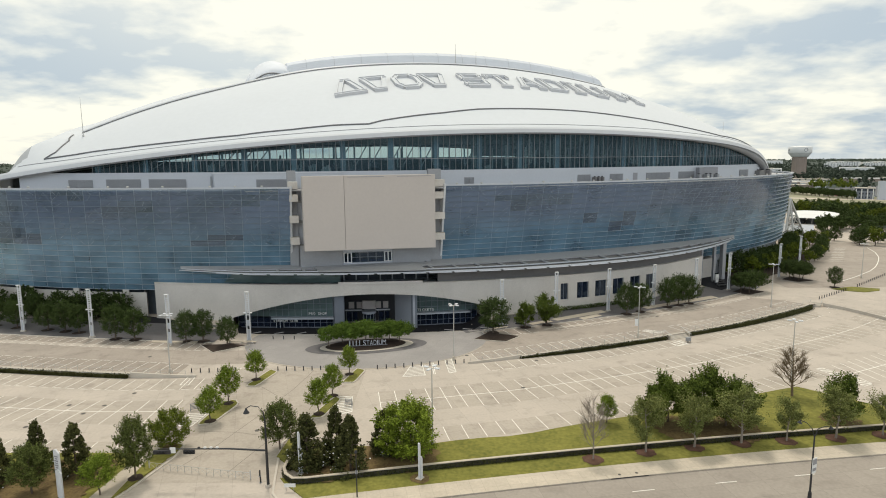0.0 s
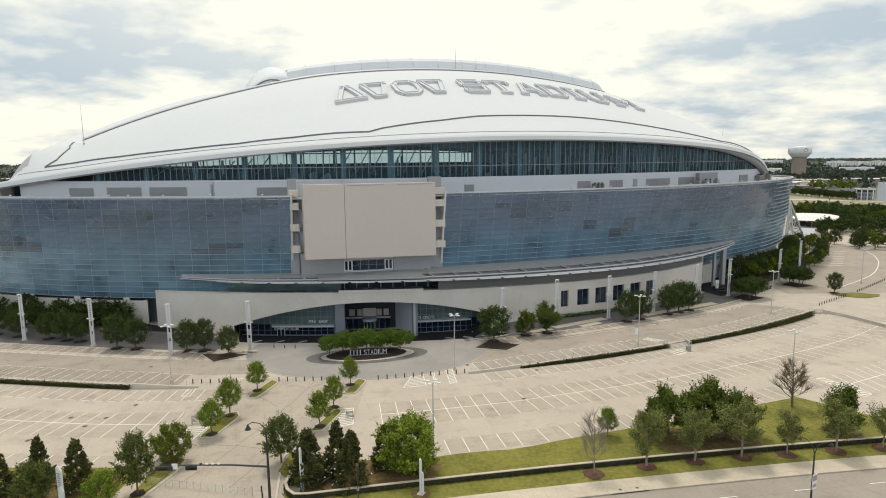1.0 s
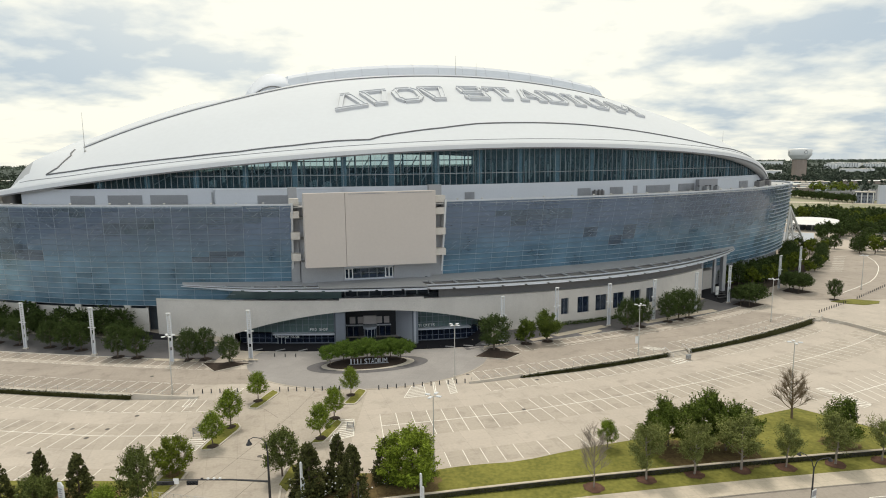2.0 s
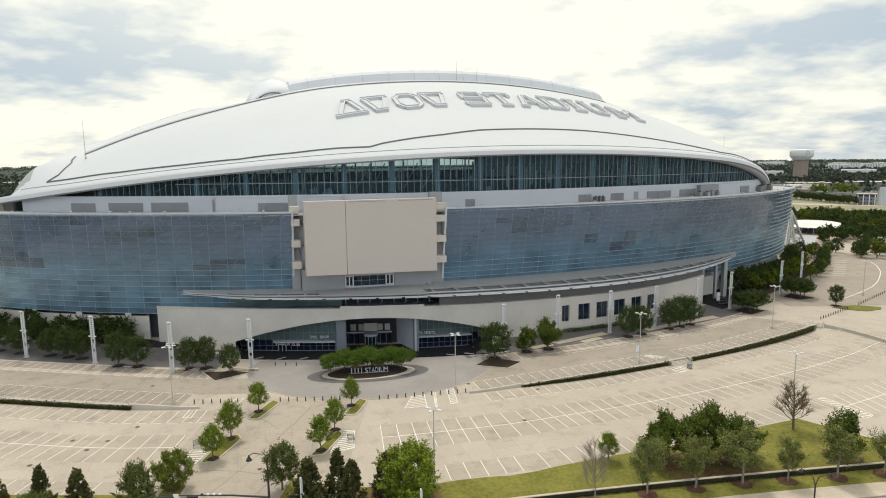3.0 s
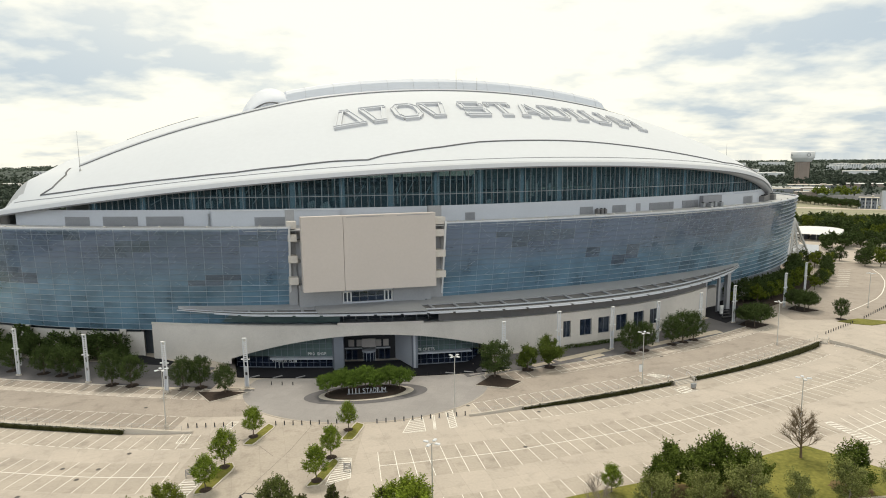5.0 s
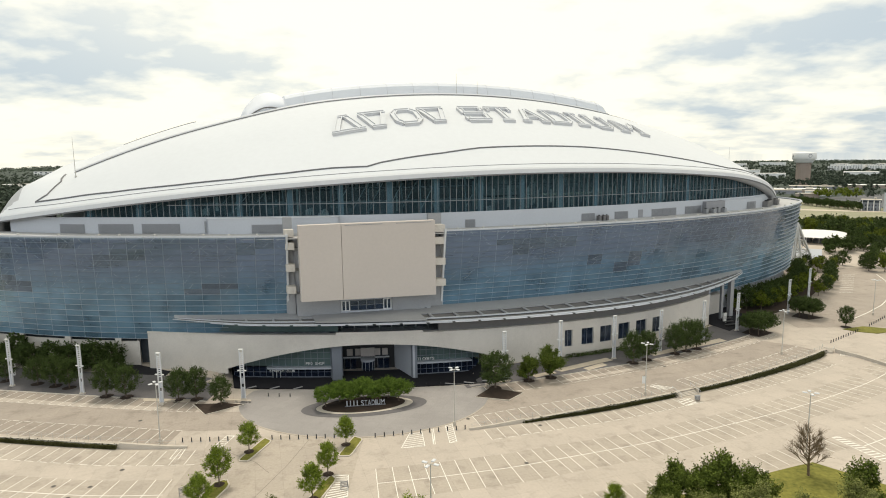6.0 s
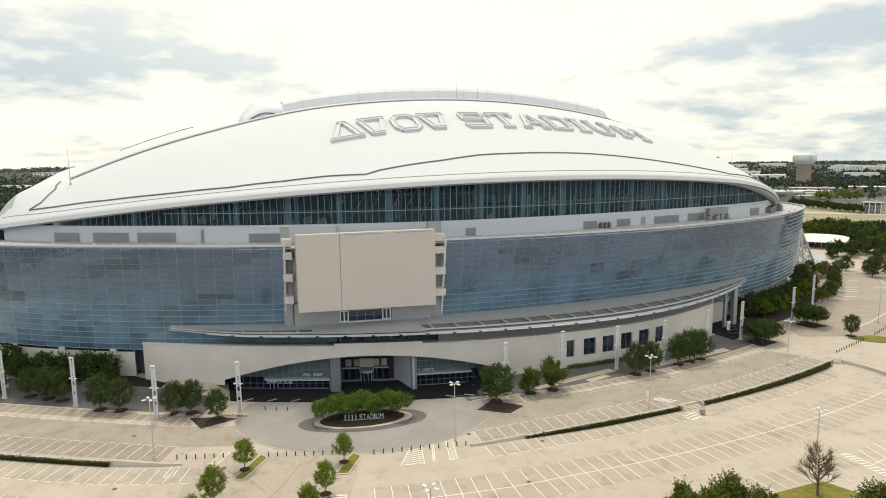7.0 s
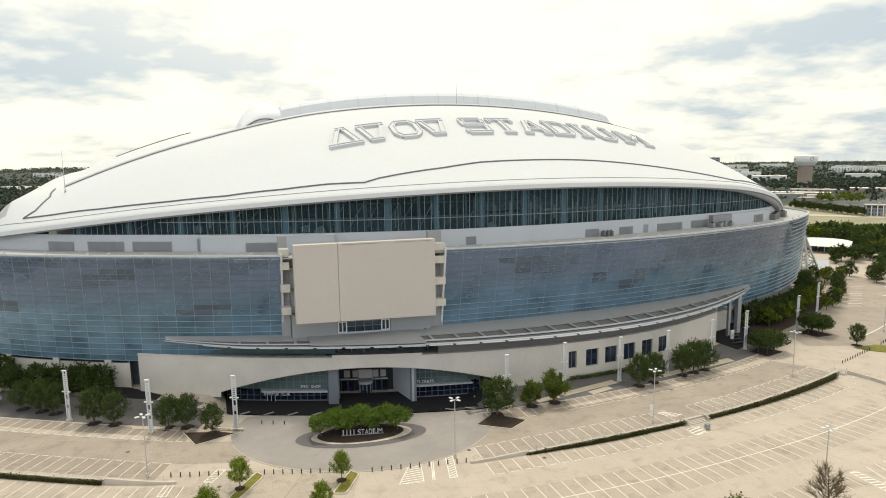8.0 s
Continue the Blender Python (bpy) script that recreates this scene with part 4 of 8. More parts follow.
club(60, 84, 43.4, 47.0, 9.0, "club", "club_wall")
club(-100, 92, 42.6, 43.2, 4.0, "slab", "club_beam")
club(-76, 76, 46.6, 46.9, 5.0, "grey_steel", "club_beam")
rnd = random.Random(41)
for u in steps(-112, 108, 4.6):
    bm = bmesh.new()
    k = rnd.uniform(2.5, 7.0)
    tube(bm, [sp(u, band_n(u) + k, 38.2), sp(u + rnd.uniform(-0.3, 0.3), band_n(u) + k, eave_z(u))], 0.22, 6)
    if rnd.random() < 0.5:
        tube(bm, [sp(u, band_n(u) + k, 40.5), sp(u + 4.2, band_n(u + 4.2) + k, min(48, eave_z(u) - 0.5))], 0.16, 5)
    part("club_post", bm, "steel", stadium)
for u in steps(-104, 104, 3.4):
    if rnd.random() < 0.6:
        bm = bmesh.new()
        w, z = rnd.uniform(1.0, 2.6), rnd.uniform(39.6, 41.5)
        for s in steps(0, w, 0.5):
            tube(bm, [sp(u + s, band_n(u + s) + 1.6 + rnd.uniform(0, 0.5), z - 1.0), sp(u + s, band_n(u + s) + 3.2, z + rnd.uniform(0.2, 1.6))], 0.24, 5)
        part("club_furniture", bm, ("slab", "interior", "cloth")[rnd.randrange(3)], stadium)

# pale drapes gathered behind the panes of the right half, and screens elsewhere
for u in steps(-100, 110, 1.1):
    k = rnd.random()
    if (u > -14 and k < 0.78) or k < 0.14:
        z0_, z1_ = 38.6 + rnd.random() * 2.6, min(eave_z(u) - 0.4, 43.5 + rnd.random() * 7.0)
        if z1_ > z0_ + 1.2:
            bm = bmesh.new()
            w = rnd.uniform(0.25, 0.75)
            row = []
            for j in range(9):
                s_ = u + w * j / 8
                row.append([sp(s_, band_n(s_) + 1.0 + 0.16 * (j % 2), z0_ + rnd.uniform(0, 0.5)), sp(s_ + rnd.uniform(-0.05, 0.05), band_n(s_) + 1.0 + 0.16 * (j % 2), z1_)])
            sweep(bm, row, closed=False)
            part("drape", bm, ("cloth", "slab", "club", "cloth")[rnd.randrange(4)], stadium)

# clerestory: columns, mullions and panes
cu = -126.5
while cu < 116:
    z1 = eave_z(cu)
    if z1 > BAND_TOP + 0.5:
        bm = bmesh.new()
        box(bm, (0, 0, 0.5), (1.5, 0.7, 1.0))
        ob = part("column", bm, "panel", stadium)
        ob.matrix_basis = Matrix.Translation(sp(cu, band_n(cu) + 0.75, BAND_TOP)) @ Matrix.Rotation(SA + math.atan(band_slope(cu)), 4, "Z") @ Matrix.Diagonal((1, 1, z1 - BAND_TOP + 0.2, 1))
    cu += 13.1
bm = bmesh.new()
box(bm, (0, 0, 0.5), (0.1, 0.30, 1.0))
mullion_me = bpy.data.meshes.new("mullion")
bm.to_mesh(mullion_me)
bm.free()
mullion_me.materials.append(M["grey_steel"])
bm = bmesh.new()
box(bm, (0, 0, 0.5), (1.0, 0.05, 1.0))
pane_me = bpy.data.meshes.new("pane")
bm.to_mesh(pane_me)
bm.free()
pane_me.materials.append(M["clerestory"])


def along(u, n, z, slope):
    return Matrix.Translation(sp(u, n, z)) @ Matrix.Rotation(SA + math.atan(slope), 4, "Z")


u = -128.0
while u < 116:
    L = 1.82 / math.sqrt(1 + band_slope(u) ** 2)
    z1 = min(eave_z(u), eave_z(u + L)) + 0.25
    if z1 > BAND_TOP + 0.3:
        for me, w, off in ((mullion_me, 1.0, 0.0), (pane_me, 1.76, L / 2)):
            ob = new(me.name, me)
            ob.parent = stadium
            ob.matrix_basis = along(u + off, band_n(u + off) + 0.3, BAND_TOP, band_slope(u)) @ Matrix.Diagonal((w, 1, z1 - BAND_TOP, 1))
            if me is pane_me:
                ob.visible_shadow = False
    u += L
bm = bmesh.new()
sweep(bm, [[sp(q, band_n(q) + 0.2, BAND_TOP + 3.2), sp(q, band_n(q) + 0.5, BAND_TOP + 3.2), sp(q, band_n(q) + 0.5, BAND_TOP + 3.35), sp(q, band_n(q) + 0.2, BAND_TOP + 3.35)] for q in steps(-106, 96, 3)])
part("transom", bm, "grey_steel", stadium)

# glass wall: panes, mullions and horizontal fins
ROWS_Z = steps(7.6, 35.4, 1.55)
pane_far, pane_dark = [], []


def dark_pane(u, z):
    """Some panes get a darker colour in place of dark reflections: patches, mostly in the upper rows."""
    return z > 19 and noise.noise(Vector((u * 0.075, z * 0.16, 7.7))) > 0.42 - 0.12 * smooth01(z, 20, 33) - 0.2 * smooth01(-u, 100, 135)




def build_glass(cols):
    rnd = random.Random(int(cols[0]))
    for a, b in zip(cols, cols[1:]):
        near = -91 < a < -76 or -37 < a < 30
        for z0, z1 in zip(ROWS_Z, ROWS_Z[1:]):
            j = [rnd.gauss(0, 0.012) for _ in range(4)]
            g_ = 0.03
            du = 0.035
            q = [sp(a + du, glass_n(a + du, z0) + j[0], z0 + g_), sp(b - du, glass_n(b - du, z0) + j[1], z0 + g_), sp(b - du, glass_n(b - du, z1) + j[2], z1 - g_), sp(a + du, glass_n(a + du, z1) + j[3], z1 - g_)]
            if near and z0 > 11.5:
                bm = bmesh.new()
                f = [bm.verts.new(p) for p in q]
                k = [bm.verts.new(p + SN * 0.04) for p in q]
                bm.faces.new(f)
                bm.faces.new(k[::-1])
                for i in range(4):
                    bm.faces.new((f[i], k[i], k[(i + 1) % 4], f[(i + 1) % 4]))
                ob = part("glass_pane", bm, "glass_clear" if dark_pane(a, z0) else "glass", stadium)
                ob.visible_shadow = False
            else:
                (pane_dark if dark_pane(a, z0) else pane_far).append(q)


COLS = [by_length(rim_n, -158, -76.8, 4.95), by_length(rim_n, -36, RIM_END, 4.95)]
for c_ in COLS:
    build_glass(c_)
for quads, mat, label in ((pane_far, "glass", "teal coated glass panes"), (pane_dark, "glass_clear", "dark glass panes standing in for reflections")):
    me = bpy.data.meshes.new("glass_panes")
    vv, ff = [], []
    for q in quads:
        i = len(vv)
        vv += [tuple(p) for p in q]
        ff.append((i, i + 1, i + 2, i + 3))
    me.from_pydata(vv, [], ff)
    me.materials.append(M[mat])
    ob = new("glass_panes", me)
    ob.parent = stadium
    ob.visible_shadow = False
    tagged(ob, label, kind="stuff")
for c_ in COLS:
    for u in c_:
        bm = bmesh.new()
        tube(bm, [sp(u, glass_n(u, 7.6) + 0.05, 7.6), sp(u, glass_n(u, 35.5) + 0.05, 35.5)], 0.05, 6)
        part("mullion", bm, "fin", stadium)
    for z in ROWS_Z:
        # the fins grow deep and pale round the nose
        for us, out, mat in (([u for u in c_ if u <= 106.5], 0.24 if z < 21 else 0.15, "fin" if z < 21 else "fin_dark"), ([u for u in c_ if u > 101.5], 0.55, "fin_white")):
            if len(us) > 1:
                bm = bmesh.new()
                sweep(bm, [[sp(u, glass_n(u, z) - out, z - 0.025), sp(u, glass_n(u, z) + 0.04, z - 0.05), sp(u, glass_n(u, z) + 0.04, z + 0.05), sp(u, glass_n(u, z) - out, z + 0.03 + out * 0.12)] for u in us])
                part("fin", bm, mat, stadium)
    # short pale ticks added on the upper panes for the inner truss gleaming through
    bm = bmesh.new()
    for a, b in zip(c_, c_[1:]):
        for z in ROWS_Z[8:-1]:
            if rnd.random() < 0.62:
                f0 = rnd.uniform(0.05, 0.55)
                u0_, u1_ = a + (b - a) * f0, a + (b - a) * (f0 + rnd.uniform(0.12, 0.34))
                z0_, z1_ = (z + 0.15, z + rnd.uniform(0.7, 1.4)) if rnd.random() < 0.7 else (z + rnd.uniform(0.7, 1.4), z + 0.15)
                tube(bm, [sp(u0_, glass_n(u0_, z0_) - 0.07, z0_), sp(u1_, glass_n(u1_, z1_) - 0.07, z1_)], 0.03, 4)
    tagged(part("tie_rod", bm, "fin", stadium), "short pale ticks on the glass, added for inner struts and glints", kind="stuff")
    # white bracing behind the upper panes
    bm = bmesh.new()
    for a, b in zip(c_, c_[1:]):
        for z0, z1 in ((31.4, 34.6), (27.6, 30.6), (23.6, 26.4)):
            m_ = (a + b) / 2
            tube(bm, [sp(a, glass_n(a, z0) + 0.2, z0), sp(m_, glass_n(m_, z1) + 0.2, z1)], 0.075, 5)
            tube(bm, [sp(m_, glass_n(m_, z1) + 0.2, z1), sp(b, glass_n(b, z0) + 0.2, z0)], 0.075, 5)
    part("bracing", bm, "steel", stadium, "white tubular bracing behind the glass")

# stone base wall with the entrance arch
ARCH_L, ARCH_R = -93.0, -26.0


def arch_z(u):
    return 7.15 - 0.0052 * (u + 58) ** 2 if u < -58 else 7.15 - 0.0048 * (u + 58) ** 2


def stone_top(u):
    return 9.75 + 0.1 * smooth01(u, -100, -40)


def stone_seg(name, u0, u1, z0, z1f, zf0=None, thick=0.9, d=2.0):
    bm = bmesh.new()
    sweep(bm, [[sp(u, stone_n(u), zf0(u) if zf0 else z0), sp(u, stone_n(u) + thick, zf0(u) if zf0 else z0), sp(u, stone_n(u) + thick, z1f(u)), sp(u, stone_n(u), z1f(u))] for u in steps(u0, u1, d)])
    return part(name, bm, "stone", stadium, "pale limestone base wall")


stone_seg("stone_wall", -112.5, ARCH_L, -0.6, stone_top)
stone_seg("stone_wall", ARCH_L, ARCH_R, 0, stone_top, arch_z, 2.2, 1.0)
# wall pieces round the seven windows
WINS = [(-5.8, -3.4), (-0.5, 3.4), (5.6, 9.6), (11.9, 16.0), (18.5, 22.6), (25.1, 29.2)]
edges_ = [ARCH_R] + [x for w_ in WINS for x in w_] + [55.3]
for i in range(0, len(edges_), 2):
    stone_seg("stone_wall", edges_[i], edges_[i + 1], -0.8, stone_top)
for a, b in WINS:
    stone_seg("stone_wall", a, b, -0.8, lambda u: 2.9)
    stone_seg("stone_wall", a, b, 7.6, stone_top)
    w_ = part("window", bmesh.new(), "blue_col", stadium)
    bm = bmesh.new()
    sweep(bm, [[sp(u, stone_n(u) + 0.55, 2.9), sp(u, stone_n(u) + 0.6, 2.9), sp(u, stone_n(u) + 0.6, 7.6), sp(u, stone_n(u) + 0.55, 7.6)] for u in (a, b)])
    part("pane", bm, "shop_glass", w_, "dark blue glass")
    bm = bmesh.new()
    for u in (a + 0.08, (a + b) / 2, b - 0.08):
        tube(bm, [sp(u, stone_n(u) + 0.5, 2.9), sp(u, stone_n(u) + 0.5, 7.6)], 0.07, 4)
    part("window_frame", bm, "blue_col", w_)

# canopy over the base
def canopy_front(u):
    """The front edge follows the stone wall and runs into the glass at two sharp tips."""
    mid = stone_n(u) - 2.2 - 0.4 * smooth01(u, -60, 0)
    if u < -88:
        return can_back(u) - 0.25 - max(0.0, can_back(-88) - stone_n(-88) + 1.9) * max(0.0, (u + 106.5) / 18.5) ** 0.9
    if u > 58:
        return can_back(u) - 0.25 - max(0.0, can_back(58) - stone_n(58) + 2.3) * max(0.0, (82 - u) / 24) ** 0.8
    return mid


def can_back(u):
    return glass_n(u, 15) + 0.1


bm = bmesh.new()
sweep(bm, [[sp(u, stone_n(u), stone_top(u) - 0.5), sp(u, stone_n(u) + 16, stone_top(u) - 0.5)] for u in steps(-112, 55, 3)], closed=False)
part("lower_roof", bm, "panel", stadium)

# big tan board over the entrance, in its recess
bm = bmesh.new()
sweep(bm, [[sp(u, rim_n(u) + 4.5, 13.0), sp(u, rim_n(u) + 5.0, 13.0), sp(u, rim_n(u) + 5.0, 35.8), sp(u, rim_n(u) + 4.5, 35.8)] for u in steps(-77.2, -35.8, 3)])
part("recess_wall", bm, "panel", stadium, "pale panel wall behind the board")
BL, BR = (-74.7, -35.6), (-39.5, -38.0)


def board_p(s, z, back=0.0):
    return sp(BL[0] + (BR[0] - BL[0]) * s, BL[1] + (BR[1] - BL[1]) * s + back, z)


bm = bmesh.new()
for s0, s1 in ((0.0, 0.2985), (0.3015, 1.0)):
    vs = [bm.verts.new(board_p(s, z, b)) for b in (0, 2.2) for s, z in ((s0, 19.3 - 0.7 * s0), (s1, 19.3 - 0.7 * s1), (s1, 38.65), (s0, 38.65))]
    for f in ((0, 1, 2, 3), (7, 6, 5, 4), (0, 4, 5, 1), (1, 5, 6, 2), (2, 6, 7, 3), (3, 7, 4, 0)):
        bm.faces.new([vs[i] for i in f])
part("board", bm, "board", stadium, "huge blank tan board")

# recess under the glass past the stone wall's end, with columns carrying the canopy's tip; shade is put into both
# colours
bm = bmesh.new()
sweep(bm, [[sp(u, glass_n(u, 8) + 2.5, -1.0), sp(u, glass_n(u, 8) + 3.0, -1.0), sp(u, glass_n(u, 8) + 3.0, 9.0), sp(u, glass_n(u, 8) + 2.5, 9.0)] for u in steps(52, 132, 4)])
part("recess_wall", bm, "dark_in", stadium, "recess wall under the glass, shade put into its colour")
for u, n_, z1, w_ in ((63.5, -34.0, 12.8, 0.9), (69.6, -31.8, 13.2, 1.5)):
    bm = bmesh.new()
    box(bm, sp(u, n_, z1 / 2 - 0.3), (w_, w_, z1 + 0.6), Matrix.Rotation(SA, 3, "Z"), bevel=0.05)
    part("canopy_column", bm, "canopy", stadium, "column under the canopy's tip, greyed for shade")


# ---- stadium details ----
def stone_off(u, off, z):
    return sp(u, stone_n(u) + off, z)


def quad_box(bm, u0, u1, off0, off1, z0, z1, f=stone_off):
    """A block between two stations along a facade curve."""
    vs = [bm.verts.new(f(u, o, z)) for z in (z0, z1) for u, o in ((u0, off0), (u1, off0), (u1, off1), (u0, off1))]
    for q in ((0, 1, 5, 4), (1, 2, 6, 5), (2, 3, 7, 6), (3, 0, 4, 7), (0, 3, 2, 1), (4, 5, 6, 7)):
        bm.faces.new([vs[i] for i in q])


def block(name, u0, u1, off0, off1, z0, z1, mat, parent=None, label="", f=stone_off, d=4.0):
    bm = bmesh.new()
    us = steps(u0, u1, d)
    sweep(bm, [[f(u, off0, z0), f(u, off1, z0), f(u, off1, z1), f(u, off0, z1)] for u in us])
    return part(name, bm, mat, parent or stadium, label)


def band_off(u, off, z):
    return sp(u, band_n(u) + off, z)


def rim_off(u, off, z):
    return sp(u, rim_n(u) + off, z)


# arches: two dark lines with a pale cap between, near and far
for side, lo, hi in ((1, -133.5, 62), (-1, -133, -40), (-1, 40, 110)):
    for dn, r, mat in ((-1.5, 0.13, "rim_dark"), (0.7, 0.2, "rim_dark"), (-0.4, 0.5, "rim")):
        n_ = ARCH_N + dn
        bm = bmesh.new()
        tube(bm, [sp(u, n_ if side > 0 else 2 * MID_N - n_, roof_top(u, n_) + 0.22) for u in steps(lo, hi, 3)], r, 6)
        part("arch_cap", bm, mat, stadium)
bm = bmesh.new()
tube(bm, [sp(u, ARCH_N, roof_top(u, ARCH_N) + 0.15) for u in steps(62, 120, 3)], 0.16, 6)
part("arch_cap", bm, "rim_dark", stadium)

# raised panels of the sliding roof between the arches
bm = bmesh.new()
st = []
for u in steps(-69.0, 63.0, 3.0):
    za = arch_top(u)
    k = 1.0 - 0.06 * smooth01(abs(u + 3), 40, 66)
    # the end face slants back a little
    du = -2.2 if u > 62 else (0.6 if u < -68 else 0.0)
    st.append([sp(u, ARCH_N + 0.7, za - 0.6), sp(u, ARCH_N + 0.9, za + 0.4), sp(u + du * 0.7, ARCH_N + 1.9, za + 3.6 * k), sp(u + du, ARCH_N + 3.2, za + 4.7 * k), sp(u + du, ARCH_N + 6.5, za + 5.2 * k), sp(u + du, MID_N, za + 6.2 * k), sp(u + du, 2 * MID_N - ARCH_N - 6.5, za + 5.2 * k), sp(u, 2 * MID_N - ARCH_N - 0.9, za + 0.4), sp(u, 2 * MID_N - ARCH_N - 0.7, za - 0.6)])
sweep(bm, st)
slide = part("sliding_roof", bm, "fabric", stadium, "raised sliding roof panels in pale grey")
for u in steps(-62, 58, 10):
    # narrow seams between the roof panels
    bm = bmesh.new()
    za = arch_top(u)
    tube(bm, [sp(u, ARCH_N + 0.85, za + 0.5), sp(u, ARCH_N + 1.85, za + 3.65), sp(u, ARCH_N + 3.2, za + 4.72), sp(u, ARCH_N + 6.5, za + 5.2)], 0.05, 4)
    part("panel_seam", bm, "rim_side", slide)
# vaulted hood that closes the sliding roof's end, spanning from arch to arch
bm = bmesh.new()
st = []
for i in range(15):
    u = -82.0 + 14.0 * i / 14
    f = math.sin(math.pi * (0.04 + 0.80 * i / 14)) ** 0.55
    z = roof_top(u, ARCH_N) - 0.4
    row = []
    for j in range(25):
        # points gather at the steep edges
        n = MID_N - (MID_N - ARCH_N - 0.4) * math.cos(math.pi * j / 24)
        row.append(sp(u, n, z + 9.3 * f * math.sin(math.pi * j / 24) ** 0.8))
    row.append(sp(u, MID_N, z - 1.0))
    st.append(row)
sweep(bm, st)
part("track_hood", bm, "fabric", stadium, "rounded white hood closing the sliding roof", True)
# dark tube in place of the shaded gap under the hood's edge
bm = bmesh.new()
tube(bm, [sp(u, ARCH_N + 0.25, roof_top(u, ARCH_N) + 0.3 + 1.5 * math.sin((u + 80.5) / 10 * math.pi)) for u in steps(-80.5, -70.5, 1)], 0.22, 6)
part("hood_vent", bm, "rim_dark", stadium)
# thin dark line along the crown between the arches
bm = bmesh.new()
tube(bm, [sp(u, MID_N - 1, roof_top(u, MID_N - 1) + 0.15) for u in steps(-123, -98, 3)], 0.16, 6)
part("crown_line", bm, "rim_dark", stadium)
bm = bmesh.new()
box(bm, sp(-0.8, ARCH_N + 5.5, arch_top(0) + 4.0), (2.4, 2.4, 1.6), bevel=0.3)
part("roof_hatch", bm, "rim", stadium)

for s0, s1 in ((0.325, 0.60), (0.70, 0.97)):
    bm = bmesh.new()
    vs = [bm.verts.new(board_p(s, z, b_)) for b_ in (-0.06, 0.05) for s, z in ((s0, 38.2), (s1, 38.2), (s1, 38.35), (s0, 38.35))]
    for f in ((0, 1, 2, 3), (0, 4, 5, 1), (2, 6, 7, 3)):
        bm.faces.new([vs[i] for i in f])
    part("board_slot", bm, "louver", stadium)
# seam on the roof skin
SEAM = [(-136.2, 31), (-136.7, 27), (-136.4, 24.7), (-139.2, 18.8), (-142, 17.7), (-132.6, 12), (-120.4, 4.6), (-102.8, -4.3), (-88.6, -10.9), (-74.4, -15.5), (-62.8, -18.4), (-53.4, -21.3), (-49.3, -20.7), (-30.5, -20.4), (-18.3, -19.1), (0.5, -18.7), (20.9, -18.2), (54, -18.3), (79, -18), (100, -11), (112, -3.5)]
bm = bmesh.new()
pts = []
for (u0, n0), (u1, n1) in zip(SEAM, SEAM[1:]):
    for t in (0, 0.25, 0.5, 0.75):
        u, n = u0 + (u1 - u0) * t, n0 + (n1 - n0) * t
        pts.append(sp(u, n, roof_top(u, n) + 0.12))
tube(bm, pts, 0.24, 5)
part("roof_seam", bm, "rim_dark", stadium, "dark drainage seam across the roof")
bm = bmesh.new()
tube(bm, [sp(u, eave_n(u) + 1.5, roof_top(u, eave_n(u) + 1.5) + 0.04) for u in steps(-150, 118, 3)], 0.1, 5)
part("rim_seam", bm, "louver", stadium)

for u, n, h in ((-132.4, 24.5, 12.0), (-5.3, ARCH_N + 0.4, 8.0), (3.3, ARCH_N + 0.4, 5.5), (123, 25, 7.0), (-122, 97, 8.0)):
    bm = bmesh.new()
    z = roof_top(u, n)
    tube(bm, [sp(u, n, z - 0.3), sp(u, n, z + h * 0.5), sp(u, n, z + h)], [0.14, 0.09, 0.04], 6)
    tube(bm, [sp(u, n, z - 0.2), sp(u, n, z + 0.5)], 0.3, 8)
    part("mast", bm, "pale_pole", stadium, "thin lightning mast")

# big roof lettering: four plain shapes, then one word in square slab letters
roof_sign = thing("roof_sign", Matrix.Identity(4), "large white raised lettering on the dome roof", "sign")
LET_N, LET_H, LET_T = -2.2, 12.0, 0.95


def on_roof(x, y, z):
    return sp(x, LET_N + y, roof_top(x, LET_N + y) + z)


def bar(bm, x0, y0, x1, y1, w):
    """One stroke, bent on to the roof, with square ends and a raised lip on both edges."""
    d = Vector((x1 - x0, y1 - y0, 0))
    s_ = Vector((-d.y, d.x, 0)).normalized() * w / 2
    k = max(1, int(d.length / 2.5))
    lip = 0.32 / w
    rows = []
    for i in range(k + 1):
        c = Vector((x0, y0, 0)) + d * (i / k)
        row = []
        for f, z in ((1, 0.0), (1, LET_T), (1 - 2 * lip, LET_T), (1 - 2 * lip, LET_T - 0.35), (-1 + 2 * lip, LET_T - 0.35), (-1 + 2 * lip, LET_T), (-1, LET_T), (-1, 0.0)):
            q = c + s_ * f
            row.append(on_roof(q.x, q.y, z))
        rows.append(row)
    sweep(bm, rows)


def strokes(name, u0, w, lines, thick=1.8):
    """A sign of bars; lines run in a field of 1 by 1."""
    whole = None
    for a, b, c, d, *k in lines:
        bm = bmesh.new()
        bar(bm, u0 + a * w, b * LET_H, u0 + c * w, d * LET_H, thick * (k[0] if k else 1.0))
        bm.normal_update()
        for f in bm.faces:
            f.material_index = 0 if f.normal.z > 0.75 else 1
        if whole is None:
            whole = part(name, bm, ["roof", "rim_side"], roof_sign)
        else:
            part("stroke", bm, ["roof", "rim_side"], whole)
    return whole


strokes("plain_shape", -58.9, 10.4, ((0.12, 0.08, 0.42, 0.94), (0.88, 0.08, 0.58, 0.94), (0.0, 0.06, 1.0, 0.06, 0.8), (0.34, 0.94, 0.66, 0.94, 0.8)))
